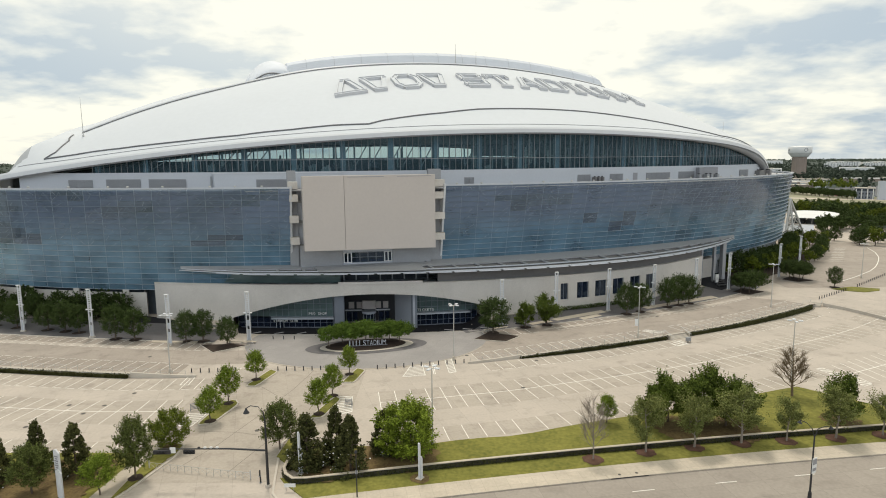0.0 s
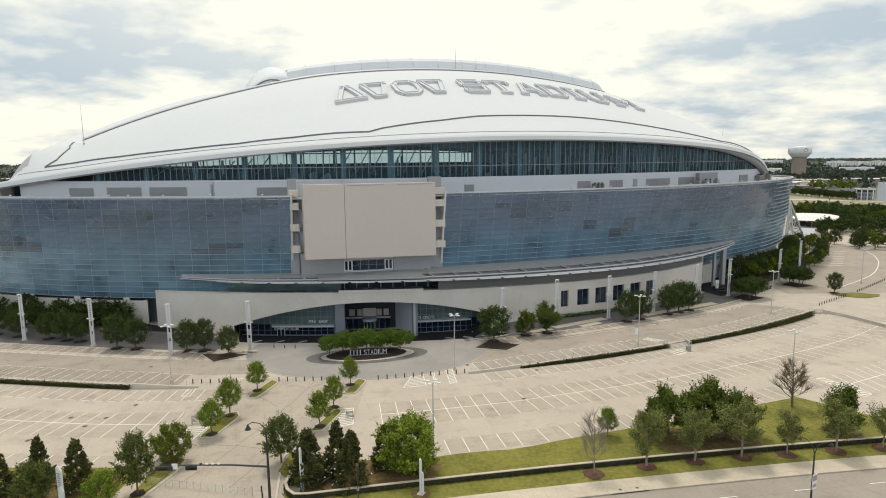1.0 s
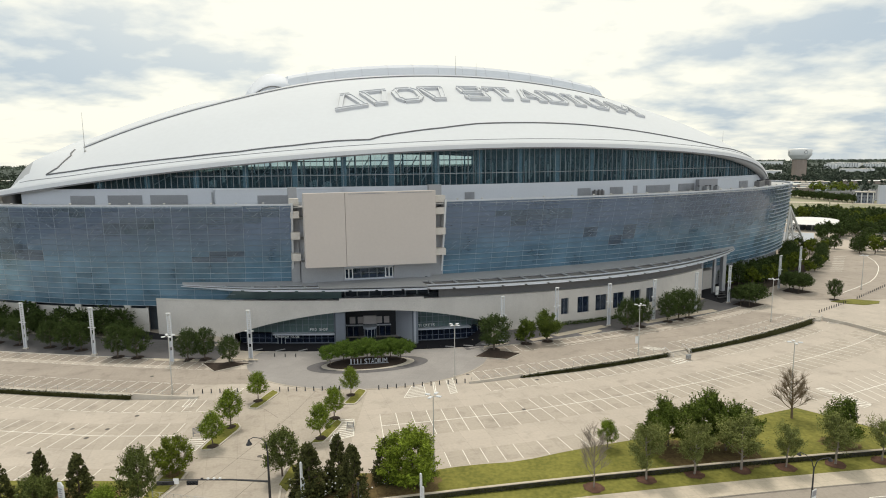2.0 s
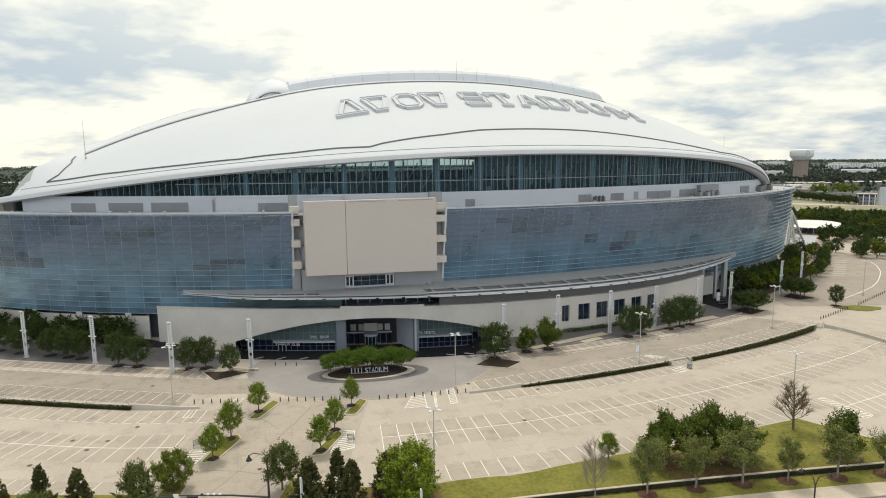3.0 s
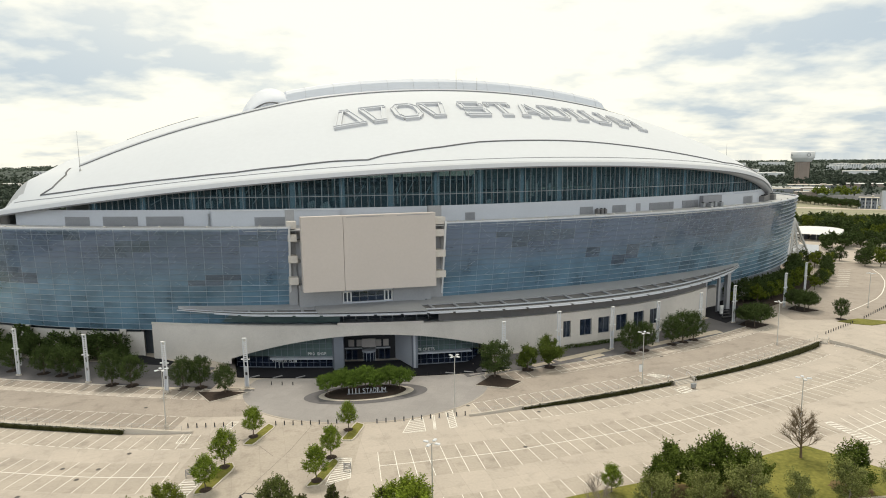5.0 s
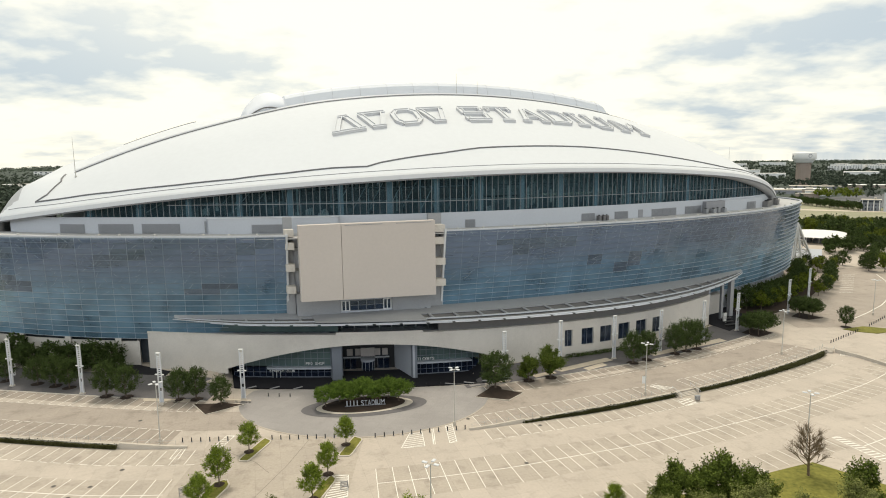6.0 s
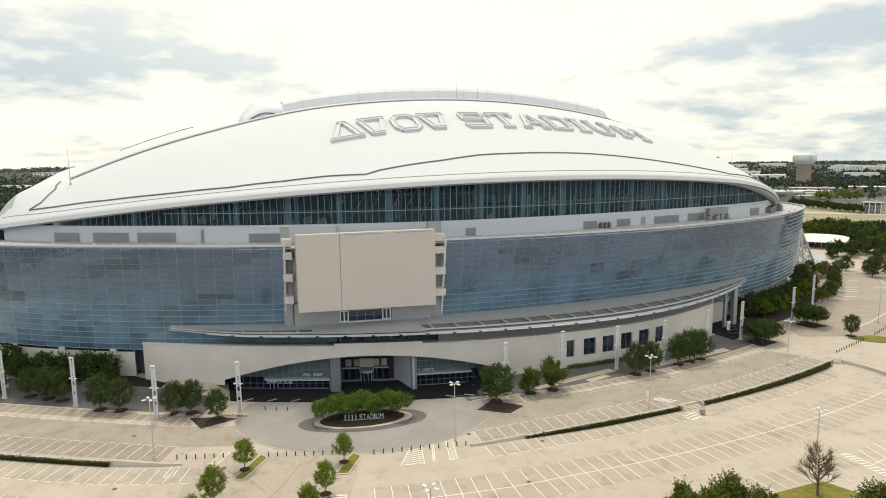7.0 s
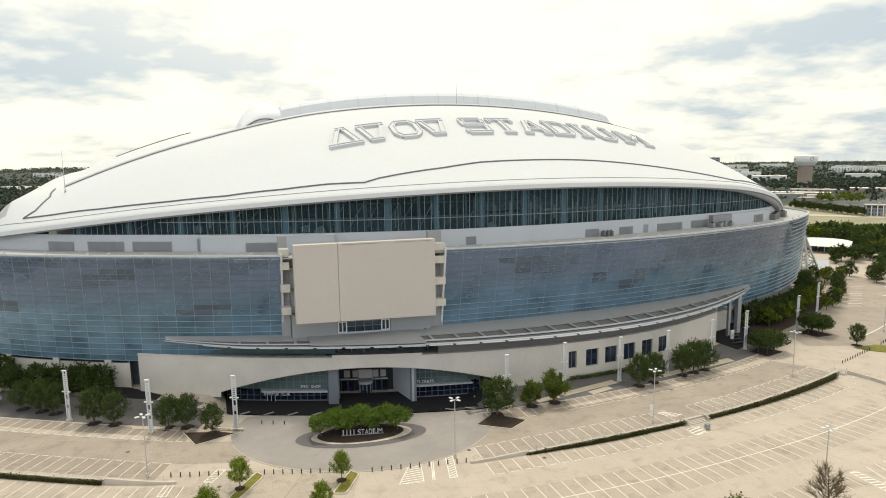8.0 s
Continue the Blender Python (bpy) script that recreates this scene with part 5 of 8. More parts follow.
WEDGE = ((0.0, 0.94, 1.0, 0.94), (0.06, 0.9, 0.34, 0.08), (0.94, 0.9, 0.66, 0.08), (0.26, 0.06, 0.74, 0.06, 0.8))
strokes("plain_shape", -48.6, 8.8, WEDGE)
strokes("plain_shape", -38.6, 9.6, ((0.25, 0.06, 0.75, 0.06), (0.25, 0.94, 0.75, 0.94), (0.1, 0.25, 0.1, 0.75), (0.9, 0.25, 0.9, 0.75), (0.27, 0.07, 0.1, 0.27), (0.73, 0.07, 0.9, 0.27), (0.27, 0.93, 0.1, 0.73), (0.73, 0.93, 0.9, 0.73)))
strokes("plain_shape", -28.6, 8.8, WEDGE)
GLYPHS = {
    "S": ((0.08, 0.06, 0.92, 0.06), (0.08, 0.94, 0.92, 0.94), (0.1, 0.5, 0.9, 0.5), (0.1, 0.55, 0.1, 0.9), (0.9, 0.1, 0.9, 0.45), (0.1, 0.1, 0.1, 0.26), (0.9, 0.74, 0.9, 0.9)),
    "T": ((0.0, 0.94, 1.0, 0.94), (0.5, 0.1, 0.5, 0.88), (0.28, 0.05, 0.72, 0.05, 0.7), (0.07, 0.74, 0.07, 0.9, 0.7), (0.93, 0.74, 0.93, 0.9, 0.7)),
    "A": ((0.14, 0.08, 0.45, 0.94), (0.86, 0.08, 0.55, 0.94), (0.28, 0.34, 0.72, 0.34, 0.8), (0.0, 0.05, 0.3, 0.05, 0.7), (0.7, 0.05, 1.0, 0.05, 0.7)),
    "D": ((0.18, 0.1, 0.18, 0.9), (0.05, 0.06, 0.78, 0.06, 0.8), (0.05, 0.94, 0.78, 0.94, 0.8), (0.9, 0.2, 0.9, 0.8), (0.76, 0.07, 0.9, 0.22, 0.8), (0.76, 0.93, 0.9, 0.78, 0.8)),
    "I": ((0.5, 0.1, 0.5, 0.9), (0.1, 0.06, 0.9, 0.06, 0.7), (0.1, 0.94, 0.9, 0.94, 0.7)),
    "U": ((0.16, 0.2, 0.16, 0.9), (0.84, 0.2, 0.84, 0.9), (0.26, 0.07, 0.74, 0.07), (0.16, 0.24, 0.3, 0.08, 0.8), (0.84, 0.24, 0.7, 0.08, 0.8), (0.02, 0.94, 0.32, 0.94, 0.7), (0.68, 0.94, 0.98, 0.94, 0.7)),
    "M": ((0.14, 0.1, 0.14, 0.9), (0.86, 0.1, 0.86, 0.9), (0.16, 0.9, 0.5, 0.3), (0.84, 0.9, 0.5, 0.3), (0.0, 0.06, 0.3, 0.06, 0.7), (0.7, 0.06, 1.0, 0.06, 0.7)),
}
for ch, u0, w in zip("STADIUM", (-14.6, -4.2, 5.8, 16.6, 27.2, 34.2, 45.6), (9.2, 9.4, 10.2, 9.6, 5.6, 10.0, 12.2)):
    strokes("letter", u0, w, GLYPHS[ch])


def letter_mesh(ch, size, depth):
    cu = bpy.data.curves.new("letter", "FONT")
    cu.body, cu.size, cu.extrude, cu.resolution_u = ch, size, depth / 2, 4
    ob_ = bpy.data.objects.new("letter", cu)
    me_ = bpy.data.meshes.new_from_object(ob_)
    bm = bmesh.new()
    bm.from_mesh(me_)
    bpy.data.objects.remove(ob_)
    bpy.data.curves.remove(cu)
    bpy.data.meshes.remove(me_)
    return bm


# louvres and doors in the pale band
def louvre(u0, u1, z0, z1, off=0.0):
    lo = part("louver", bmesh.new(), "louver", stadium, "grey ventilation louvre")
    block("frame", u0, u1, off - 0.12, off + 0.02, z0, z1, "louver", lo, f=band_off)
    k = max(2, round((u1 - u0) / 2.3))
    for a, b in zip(steps(u0, u1, (u1 - u0) / k), steps(u0, u1, (u1 - u0) / k)[1:]):
        bm = bmesh.new()
        z = z0 + 0.12
        while z < z1 - 0.15:
            quad_box(bm, a + 0.06, b - 0.06, off - 0.22, off - 0.1, z, z + 0.09, band_off)
            z += 0.2
        part("slats", bm, "grey_steel", lo)


for a, b, t_, o_ in ((-135.2, -128.3, 37.6, 0), (-124.6, -115.2, 37.7, 0), (-113.0, -103.0, 37.7, 0), (-26.7, -23.7, 37.3, 0), (11.9, 16.8, 37.4, 0), (24.6, 30.0, 37.4, 0), (40.2, 51.4, 37.5, 0), (55.7, 63.8, 37.6, 0), (88.6, 94.9, 37.7, -1.4)):
    louvre(a, b, 35.08 if b > -60 else 34.95, t_, o_)
# projecting panels of the band
block("band_panel", -95.6, -62.4, -1.6, 0.0, 35.0, 39.2, "panel", None, "pale projecting wall panel", band_off)
block("band_cap", -96.0, -62.1, -1.75, 0.2, 39.2, 39.4, "rim", None, "", band_off)
louvre(-84.6, -75.8, 35.1, 37.5, -1.6)
block("band_panel", 64.6, 74.8, -1.8, 0.0, 35.0, 38.9, "louver", None, "grey projecting plant room", band_off)
block("band_panel", 74.8, 101.6, -1.4, 0.0, 35.0, 38.9, "panel", None, "pale projecting wall panel", band_off)
block("band_door", 34.4, 36.3, -0.1, 0.05, 35.05, 37.6, "louver", None, "grey service door", band_off)
block("downpipe", -96.6, -96.2, -0.4, -0.1, 35.2, 38.4, "grey_steel", None, "", band_off)

# lamps and small plant along the coping
rnd = random.Random(5)
for u in list(steps(-150, -82, 8.5)) + list(steps(-31, 112, 8.0)):
    u += 2.2 * math.sin(u * 1.7)
    lamp = thing("floodlight", along(u, rim_n(u) + 0.9, 35.0, 0), "small pale floodlight on the coping of the glass wall", "floodlight", "floodlights on the coping")
    bm = bmesh.new()
    box(bm, (0, 0, 0.45), (0.12, 0.12, 0.9))
    part("bracket", bm, "grey_steel", lamp)
    bm = bmesh.new()
    box(bm, (0, -0.15, 1.0), (0.6, 0.45, 0.36), bevel=0.08)
    part("housing", bm, "pale_pole", lamp)
for u, w, dn in ((17.9, 0.9, -0.9), (19.3, 1.0, -1.1), (20.8, 0.8, -0.9), (63.5, 1.3, -2.6), (66.8, 1.6, -3.2), (69.4, 1.0, -2.9), (72.2, 1.2, -3.4), (104.0, 4.4, -2.2), (109.4, 4.8, -1.6), (115.2, 4.2, -3.4)):
    unit = thing("roof_unit", along(u, band_n(u) + dn, 35.0, band_slope(u)) @ Matrix.Scale(1.35 if u > 100 else 1.0, 4), "dark grey mechanical unit on the roof deck", "roof unit", "plant on the deck")
    bm = bmesh.new()
    box(bm, (0, 0, 0.8), (w, 1.6, 1.5), bevel=0.1)
    part("casing", bm, "fascia" if u > 100 or u < 25 else "grey_steel", unit)
    bm = bmesh.new()
    tube(bm, [(0, 0, 1.5), (0, 0, 1.85)], min(0.6, w / 3), 12)
    part("fan_ring", bm, "black", unit)
    bm = bmesh.new()
    box(bm, (0, 0, 0.04), (w + 0.2, 1.8, 0.1))
    part("base_frame", bm, "grey_steel", unit)

# board recess: side piers with ledges, window and slanting soffit below
for u0, u1 in ((-77.4, -75.2), (-39.6, -36.0)):
    block("pier", u0, u1, 3.4, 4.6, 13.0, 40.0, "canopy", None, "grey pier wall", rim_off)
    for z in (20.4, 26.2, 31.9, 35.2):
        block("ledge", u0, u1, 0.4, 3.5, z, z + 1.9, "stone", None, "pale ledge", rim_off)
for u in (-77.0, -36.1):
    bm = bmesh.new()
    st = [[sp(u + du, glass_n(u, z) + off, z) for du, off in ((-0.25, -0.3), (0.25, -0.3), (0.25, 3.0), (-0.25, 3.0))] for z in (13.5, 24, 36)]
    sweep(bm, st)
    part("jamb", bm, "rim", stadium, "white metal edge trim")
block("soffit_panel", -75.0, -64.0, 1.6, 4.5, 13.8, 20.0, "canopy", None, "grey panel wall", rim_off)
block("soffit_panel", -50.4, -39.8, 1.6, 4.5, 13.8, 19.4, "canopy", None, "grey panel wall", rim_off)
win = part("window", bmesh.new(), "rim", stadium, "dark strip window with white-framed ends under the board")
block("pane", -63.8, -50.6, 2.0, 2.1, 14.9, 17.6, "shop_glass", win, "", rim_off)
for u in (-63.7, -62.7, -61.7, -52.7, -51.7, -50.7):
    block("frame", u - 0.14, u + 0.14, 1.7, 2.15, 14.9, 17.6, "sign_white", win, "", rim_off)
for u in (-59.4, -57.2, -55.0):
    block("mullion", u - 0.05, u + 0.05, 1.9, 2.1, 14.9, 17.6, "grey_steel", win, "", rim_off)
for u0, u1 in ((-63.8, -61.6), (-52.8, -50.6)):
    for z in (14.8, 17.45):
        block("frame", u0, u1, 1.7, 2.15, z, z + 0.18, "sign_white", win, "", rim_off)
for z in (14.8, 16.2, 17.5):
    block("transom", -61.6, -52.8, 1.9, 2.1, z, z + 0.08, "grey_steel", win, "", rim_off)
block("wall_under_window", -64.0, -50.4, 2.0, 4.5, 13.6, 14.8, "panel", None, "", rim_off)
block("wall_over_window", -64.0, -50.4, 2.0, 4.5, 17.65, 21.0, "panel", None, "", rim_off)

# canopy: plate, ribs with roof lights between, double front rail, brackets
def can_off(u, s, z):
    f, b = min(canopy_front(u), can_back(u) - 0.3), can_back(u)
    return sp(u, f + (b - f) * s, z)


def can_strip(name, u0, u1, s0, s1, z0, z1, th, mat, label="", d=2.0):
    bm = bmesh.new()
    sweep(bm, [[can_off(u, s0, z0 - th), can_off(u, s1, z1 - th), can_off(u, s1, z1), can_off(u, s0, z0)] for u in steps(u0, u1, d)])
    return part(name, bm, mat, stadium, label)


can_strip("canopy_plate", -105.6, 81, 0.50, 1.0, 13.9, 14.35, 0.3, "canopy", "pale metal canopy plate")
can_strip("canopy_edge", -106, 81.4, 0.0, 0.045, 13.35, 13.40, 0.18, "panel", "white canopy edge")
can_strip("canopy_edge", -105.4, 80.6, 0.14, 0.19, 13.75, 13.80, 0.18, "panel", "white canopy edge")
can_strip("canopy_trough", -104.5, 80, 0.06, 0.52, 13.3, 13.5, 0.15, "fascia", "dark roof-light strip")
for i, u in enumerate(steps(-101, 76, 6.6)):
    can_strip("canopy_rib", u - 0.3, u + 0.3, 0.2, 0.51, 13.84, 13.95, 0.3, "canopy", "", 0.6)
for a, b in zip(steps(-97, 74, 6.6), steps(-97, 74, 6.6)[1:]):
    can_strip("edge_panel", a + 0.4, b - 0.4, -0.04, 0.015, 13.12, 13.16, 0.14, "panel", "", 2.8)
can_strip("entry_plate", -71.5, -44.5, 0.0, 1.0, 13.95, 14.45, 0.25, "canopy", "pale entrance canopy plate")
# storey between stone wall and canopy
block("fascia_wall", -40.6, 56.0, 1.0, 1.5, 9.6, 13.4, "fascia", None, "grey fascia band under the canopy")
block("glass_strip", -100.0, -65.0, 4.6, 4.7, 9.6, 13.6, "shop_teal", None, "teal glass under the canopy")
# the open lobby's gloom is put into a dark wall
block("dark_lobby", -64.8, -41.0, 9.0, 9.4, 9.0, 14.4, "dark_in", None, "lobby behind the upper terrace, coloured dark for its shade")
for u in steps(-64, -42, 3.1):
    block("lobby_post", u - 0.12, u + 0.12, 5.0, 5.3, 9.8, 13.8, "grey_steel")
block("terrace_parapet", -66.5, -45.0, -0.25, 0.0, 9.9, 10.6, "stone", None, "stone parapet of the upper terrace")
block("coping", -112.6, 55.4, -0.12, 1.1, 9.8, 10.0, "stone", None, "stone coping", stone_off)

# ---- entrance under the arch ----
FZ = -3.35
block("floor_front", -95, -24, -3.0, 16, FZ - 0.2, FZ, "dark_paver", None, "dark paving before the doors, arch shade in its colour")
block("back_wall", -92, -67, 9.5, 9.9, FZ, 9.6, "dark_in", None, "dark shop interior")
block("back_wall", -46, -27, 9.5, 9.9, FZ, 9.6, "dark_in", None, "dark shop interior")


def shopfront(u0, u1, off, split, z_top):
    """Glazed front: dark glass below the flat canopy, pale green glass above it."""
    block("shop_window", u0, u1, off, off + 0.08, FZ + 0.5, split - 0.1, "shop_glass", None, "dark blue shop glass")
    block("shop_window", u0, u1, off, off + 0.08, split + 0.3, z_top, "shop_teal", None, "pale green shop glass")
    block("plinth", u0, u1, off - 0.1, off + 0.2, FZ, FZ + 0.5, "blue_col")
    for u in steps(u0, u1, 1.6):
        block("mullion", u - 0.05, u + 0.05, off - 0.1, off + 0.12, FZ + 0.4, z_top, "blue_col")
    for z in (FZ + 1.7, 2.1, 3.7):
        block("transom", u0, u1, off - 0.08, off + 0.1, z, z + 0.1, "blue_col")


shopfront(-91.5, -67.2, 5.0, -0.2, 6.6)
shopfront(-45.8, -28.5, 5.0, 0.5, 6.6)
block("shop_canopy", -83.2, -67.3, 3.2, 5.1, -0.35, 0.05, "panel", None, "pale flat shop canopy")
block("shop_canopy", -46.0, -31.0, 3.2, 5.1, 0.35, 0.75, "panel", None, "pale flat shop canopy")
block("portal_pier", -67.2, -64.8, 2.3, 13.0, FZ, 9.4, "blue_col", None, "blue-grey clad pier")
block("portal_pier", -64.7, -63.9, 6.0, 13.0, FZ, 9.4, "blue_col", None, "blue-grey clad pier")
bm = bmesh.new()
st = [[stone_off(u, o, FZ), stone_off(u + 0.5, o, FZ), stone_off(u + 0.5, o, 9.4), stone_off(u, o, 9.4)] for u, o in ((-46.9, 2.3), (-49.0, 13.0))]
sweep(bm, st)
part("portal_cheek", bm, "panel", stadium, "pale angled portal wall")
block("portal_pier", -47.1, -45.8, 2.3, 5.0, FZ, 9.4, "blue_col", None, "blue-grey clad pier")
block("portal_back", -63.8, -48.8, 12.6, 13.0, FZ, 9.4, "black", None, "dark glazed portal")
for a, b in ((-61.6, -60.1), (-59.4, -57.9), (-54.2, -52.8), (-52.2, -50.8)):
    block("portal_light", a, b, 12.3, 12.6, 0.5, 2.4, "board", None, "pale window of the portal")
block("portal_bar", -62.6, -58.0, 12.1, 12.6, -0.2, 0.1, "steel", None, "white bar over the doors")
block("portal_bar", -54.4, -50.4, 12.1, 12.6, -0.2, 0.1, "steel", None, "white bar over the doors")
drum_c = stone_off(-56.4, 11.2, 0)
bm = bmesh.new()
tube(bm, [drum_c + Vector((0, 0, FZ)), drum_c + Vector((0, 0, -0.6))], 1.7, 16)
drum = part("revolving_door", bm, "shop_glass", stadium, "glass drum of a revolving door")
bm = bmesh.new()
tube(bm, [drum_c + Vector((0, 0, -0.6)), drum_c + Vector((0, 0, 0.0))], 2.0, 16)
part("drum_cap", bm, "panel", drum)
for k in range(10):
    a = k * math.tau / 10
    bm = bmesh.new()
    q = drum_c + Vector((1.72 * math.cos(a), 1.72 * math.sin(a), 0))
    tube(bm, [q + Vector((0, 0, FZ)), q + Vector((0, 0, -0.6))], 0.06, 5)
    part("drum_post", bm, "steel", drum)
block("portal_board", -58.2, -54.6, 11.0, 11.4, 0.6, 3.0, "board", None, "pale panel over the revolving door")
for a, b in ((-62.4, -61.0), (-60.8, -59.4), (-53.6, -52.2), (-52.0, -50.6)):
    dr = block("door", a, b, 12.2, 12.5, FZ, -0.6, "shop_glass", None, "dark glass door")
    block("door_frame", a, a + 0.1, 12.1, 12.5, FZ, -0.5, "grey_steel", dr)
dr = block("door", -81.9, -79.9, 4.8, 5.0, FZ, -1.2, "shop_glass", None, "white-framed glass double door")
for u in (-81.9, -80.95, -80.0):
    block("door_frame", u, u + 0.14, 4.6, 4.9, FZ, -1.1, "steel", dr)
block("door_frame", -81.9, -79.86, 4.6, 4.9, -1.2, -1.05, "steel", dr)


def wall_text(body, u0, u1, off, z, h, mat):
    sign = thing("shop_sign", Matrix.Identity(4), "white raised shop lettering on the entrance front", "sign")
    x, adv = u0, (u1 - u0) / len(body)
    for ch in body:
        if ch != " ":
            bm = letter_mesh(ch, h * 1.38, 0.16)
            x0_ = min(v.co.x for v in bm.verts)
            x1_ = max(v.co.x for v in bm.verts)
            k = min(1.3, adv * 0.8 / max(x1_ - x0_, 0.1))
            for v in bm.verts:
                v.co = stone_off(x + (v.co.x - x0_) * k, off - v.co.z, z + v.co.y)
            part("letter", bm, mat, sign)
        x += adv


wall_text("PRO SHOP", -73.6, -68.9, 3.4, 0.9, 0.78, "sign_white")
wall_text("STADIUM CLUB", -82.7, -76.4, 3.1, -1.0, 0.62, "sign_white")
wall_text("TICKETS", -45.4, -40.9, 3.4, 1.3, 0.8, "sign_white")

# ---- base at both ends ----
def foot_off(u, off, z):
    return sp(u, glass_n(u, 8) + off, z)


block("foot_wall", -158, -115.0, 0.4, 0.9, -0.6, 6.7, "stone", None, "pale wall under the glass", foot_off)
block("foot_wall", -115.7, -115.0, 0.4, 6.0, -0.6, 6.8, "stone", None, "pale wall end", foot_off)
# dark surfaces under the glass hold the shade of the overhang
block("foot_recess", -158, -112, 3.0, 3.3, -0.6, 8.5, "dark_in", None, "recess with its shade put into the colour", foot_off)
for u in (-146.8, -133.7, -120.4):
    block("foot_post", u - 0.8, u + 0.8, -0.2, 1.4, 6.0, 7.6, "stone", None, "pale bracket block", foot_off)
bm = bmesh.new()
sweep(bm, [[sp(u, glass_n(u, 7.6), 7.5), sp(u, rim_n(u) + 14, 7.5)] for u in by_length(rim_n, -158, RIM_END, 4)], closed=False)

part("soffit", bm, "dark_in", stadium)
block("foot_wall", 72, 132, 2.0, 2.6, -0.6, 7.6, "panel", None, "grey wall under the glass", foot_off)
block("foot_recess", 54, 80, 6.0, 6.5, -0.6, 14.0, "dark_in", None, "recess with its shade put into the colour", foot_off)
for u in (56.6, 60.0, 63.6):
    block("portal_column", u - 0.45, u + 0.45, -1.2, -0.2, -0.6, 13.2, "panel", None, "pale square column", foot_off)
block("portal_wall", 56.2, 61.0, 1.0, 1.6, -0.6, 11.0, "panel", None, "grey panel wall", foot_off)
block("portal_wall", 64.4, 71.0, -1.0, 4.0, -0.6, 6.8, "stone", None, "pale block", foot_off)

# steel legs that take the arch's thrust at the corner
thrust = thing("arch_support", Matrix.Identity(4), "grey tubular steel support at the stadium corner", "steel support")
tops = [Vector((169, 297, 22)), Vector((172, 302, 22))]
feet = [Vector((165, 292, 3)), Vector((170.5, 294, 3)), Vector((180, 301, 3)), Vector((174, 306, 3))]
for f_ in feet:
    for t_ in tops:
        bm = bmesh.new()
        tube(bm, [f_, t_], 0.42, 8)
        part("leg", bm, "pale_pole", thrust)
for k0, k1 in ((0.0, 0.3), (0.3, 0.55), (0.55, 0.78), (0.78, 0.95)):
    low, up = [[f_.lerp(tops[i // 2], k) for i, f_ in enumerate(feet)] for k in (k0, k1)]
    for i in range(4):
        j = (i + 1) % 4
        for a, b, r_ in ((up[i], up[j], 0.26), (low[i], up[j], 0.22), (low[j], up[i], 0.22)):
            bm = bmesh.new()
            tube(bm, [a, b], r_, 6)
            part("brace", bm, "pale_pole", thrust)
for f_ in feet:
    bm = bmesh.new()
    box(bm, (f_.x, f_.y, 1.4), (4.2, 4.2, 3.8), Matrix.Rotation(0.5, 3, "Z"), bevel=0.25)
    part("footing", bm, "kerb", thrust, "concrete thrust block")


# ---- trees ----
# crown profiles: height of the widest part, and how blunt the crown is below and above it
CROWNS = {"dome": (0.38, 2.2, 2.0), "pear": (0.30, 2.0, 1.35), "broad": (0.42, 2.6, 2.6)}


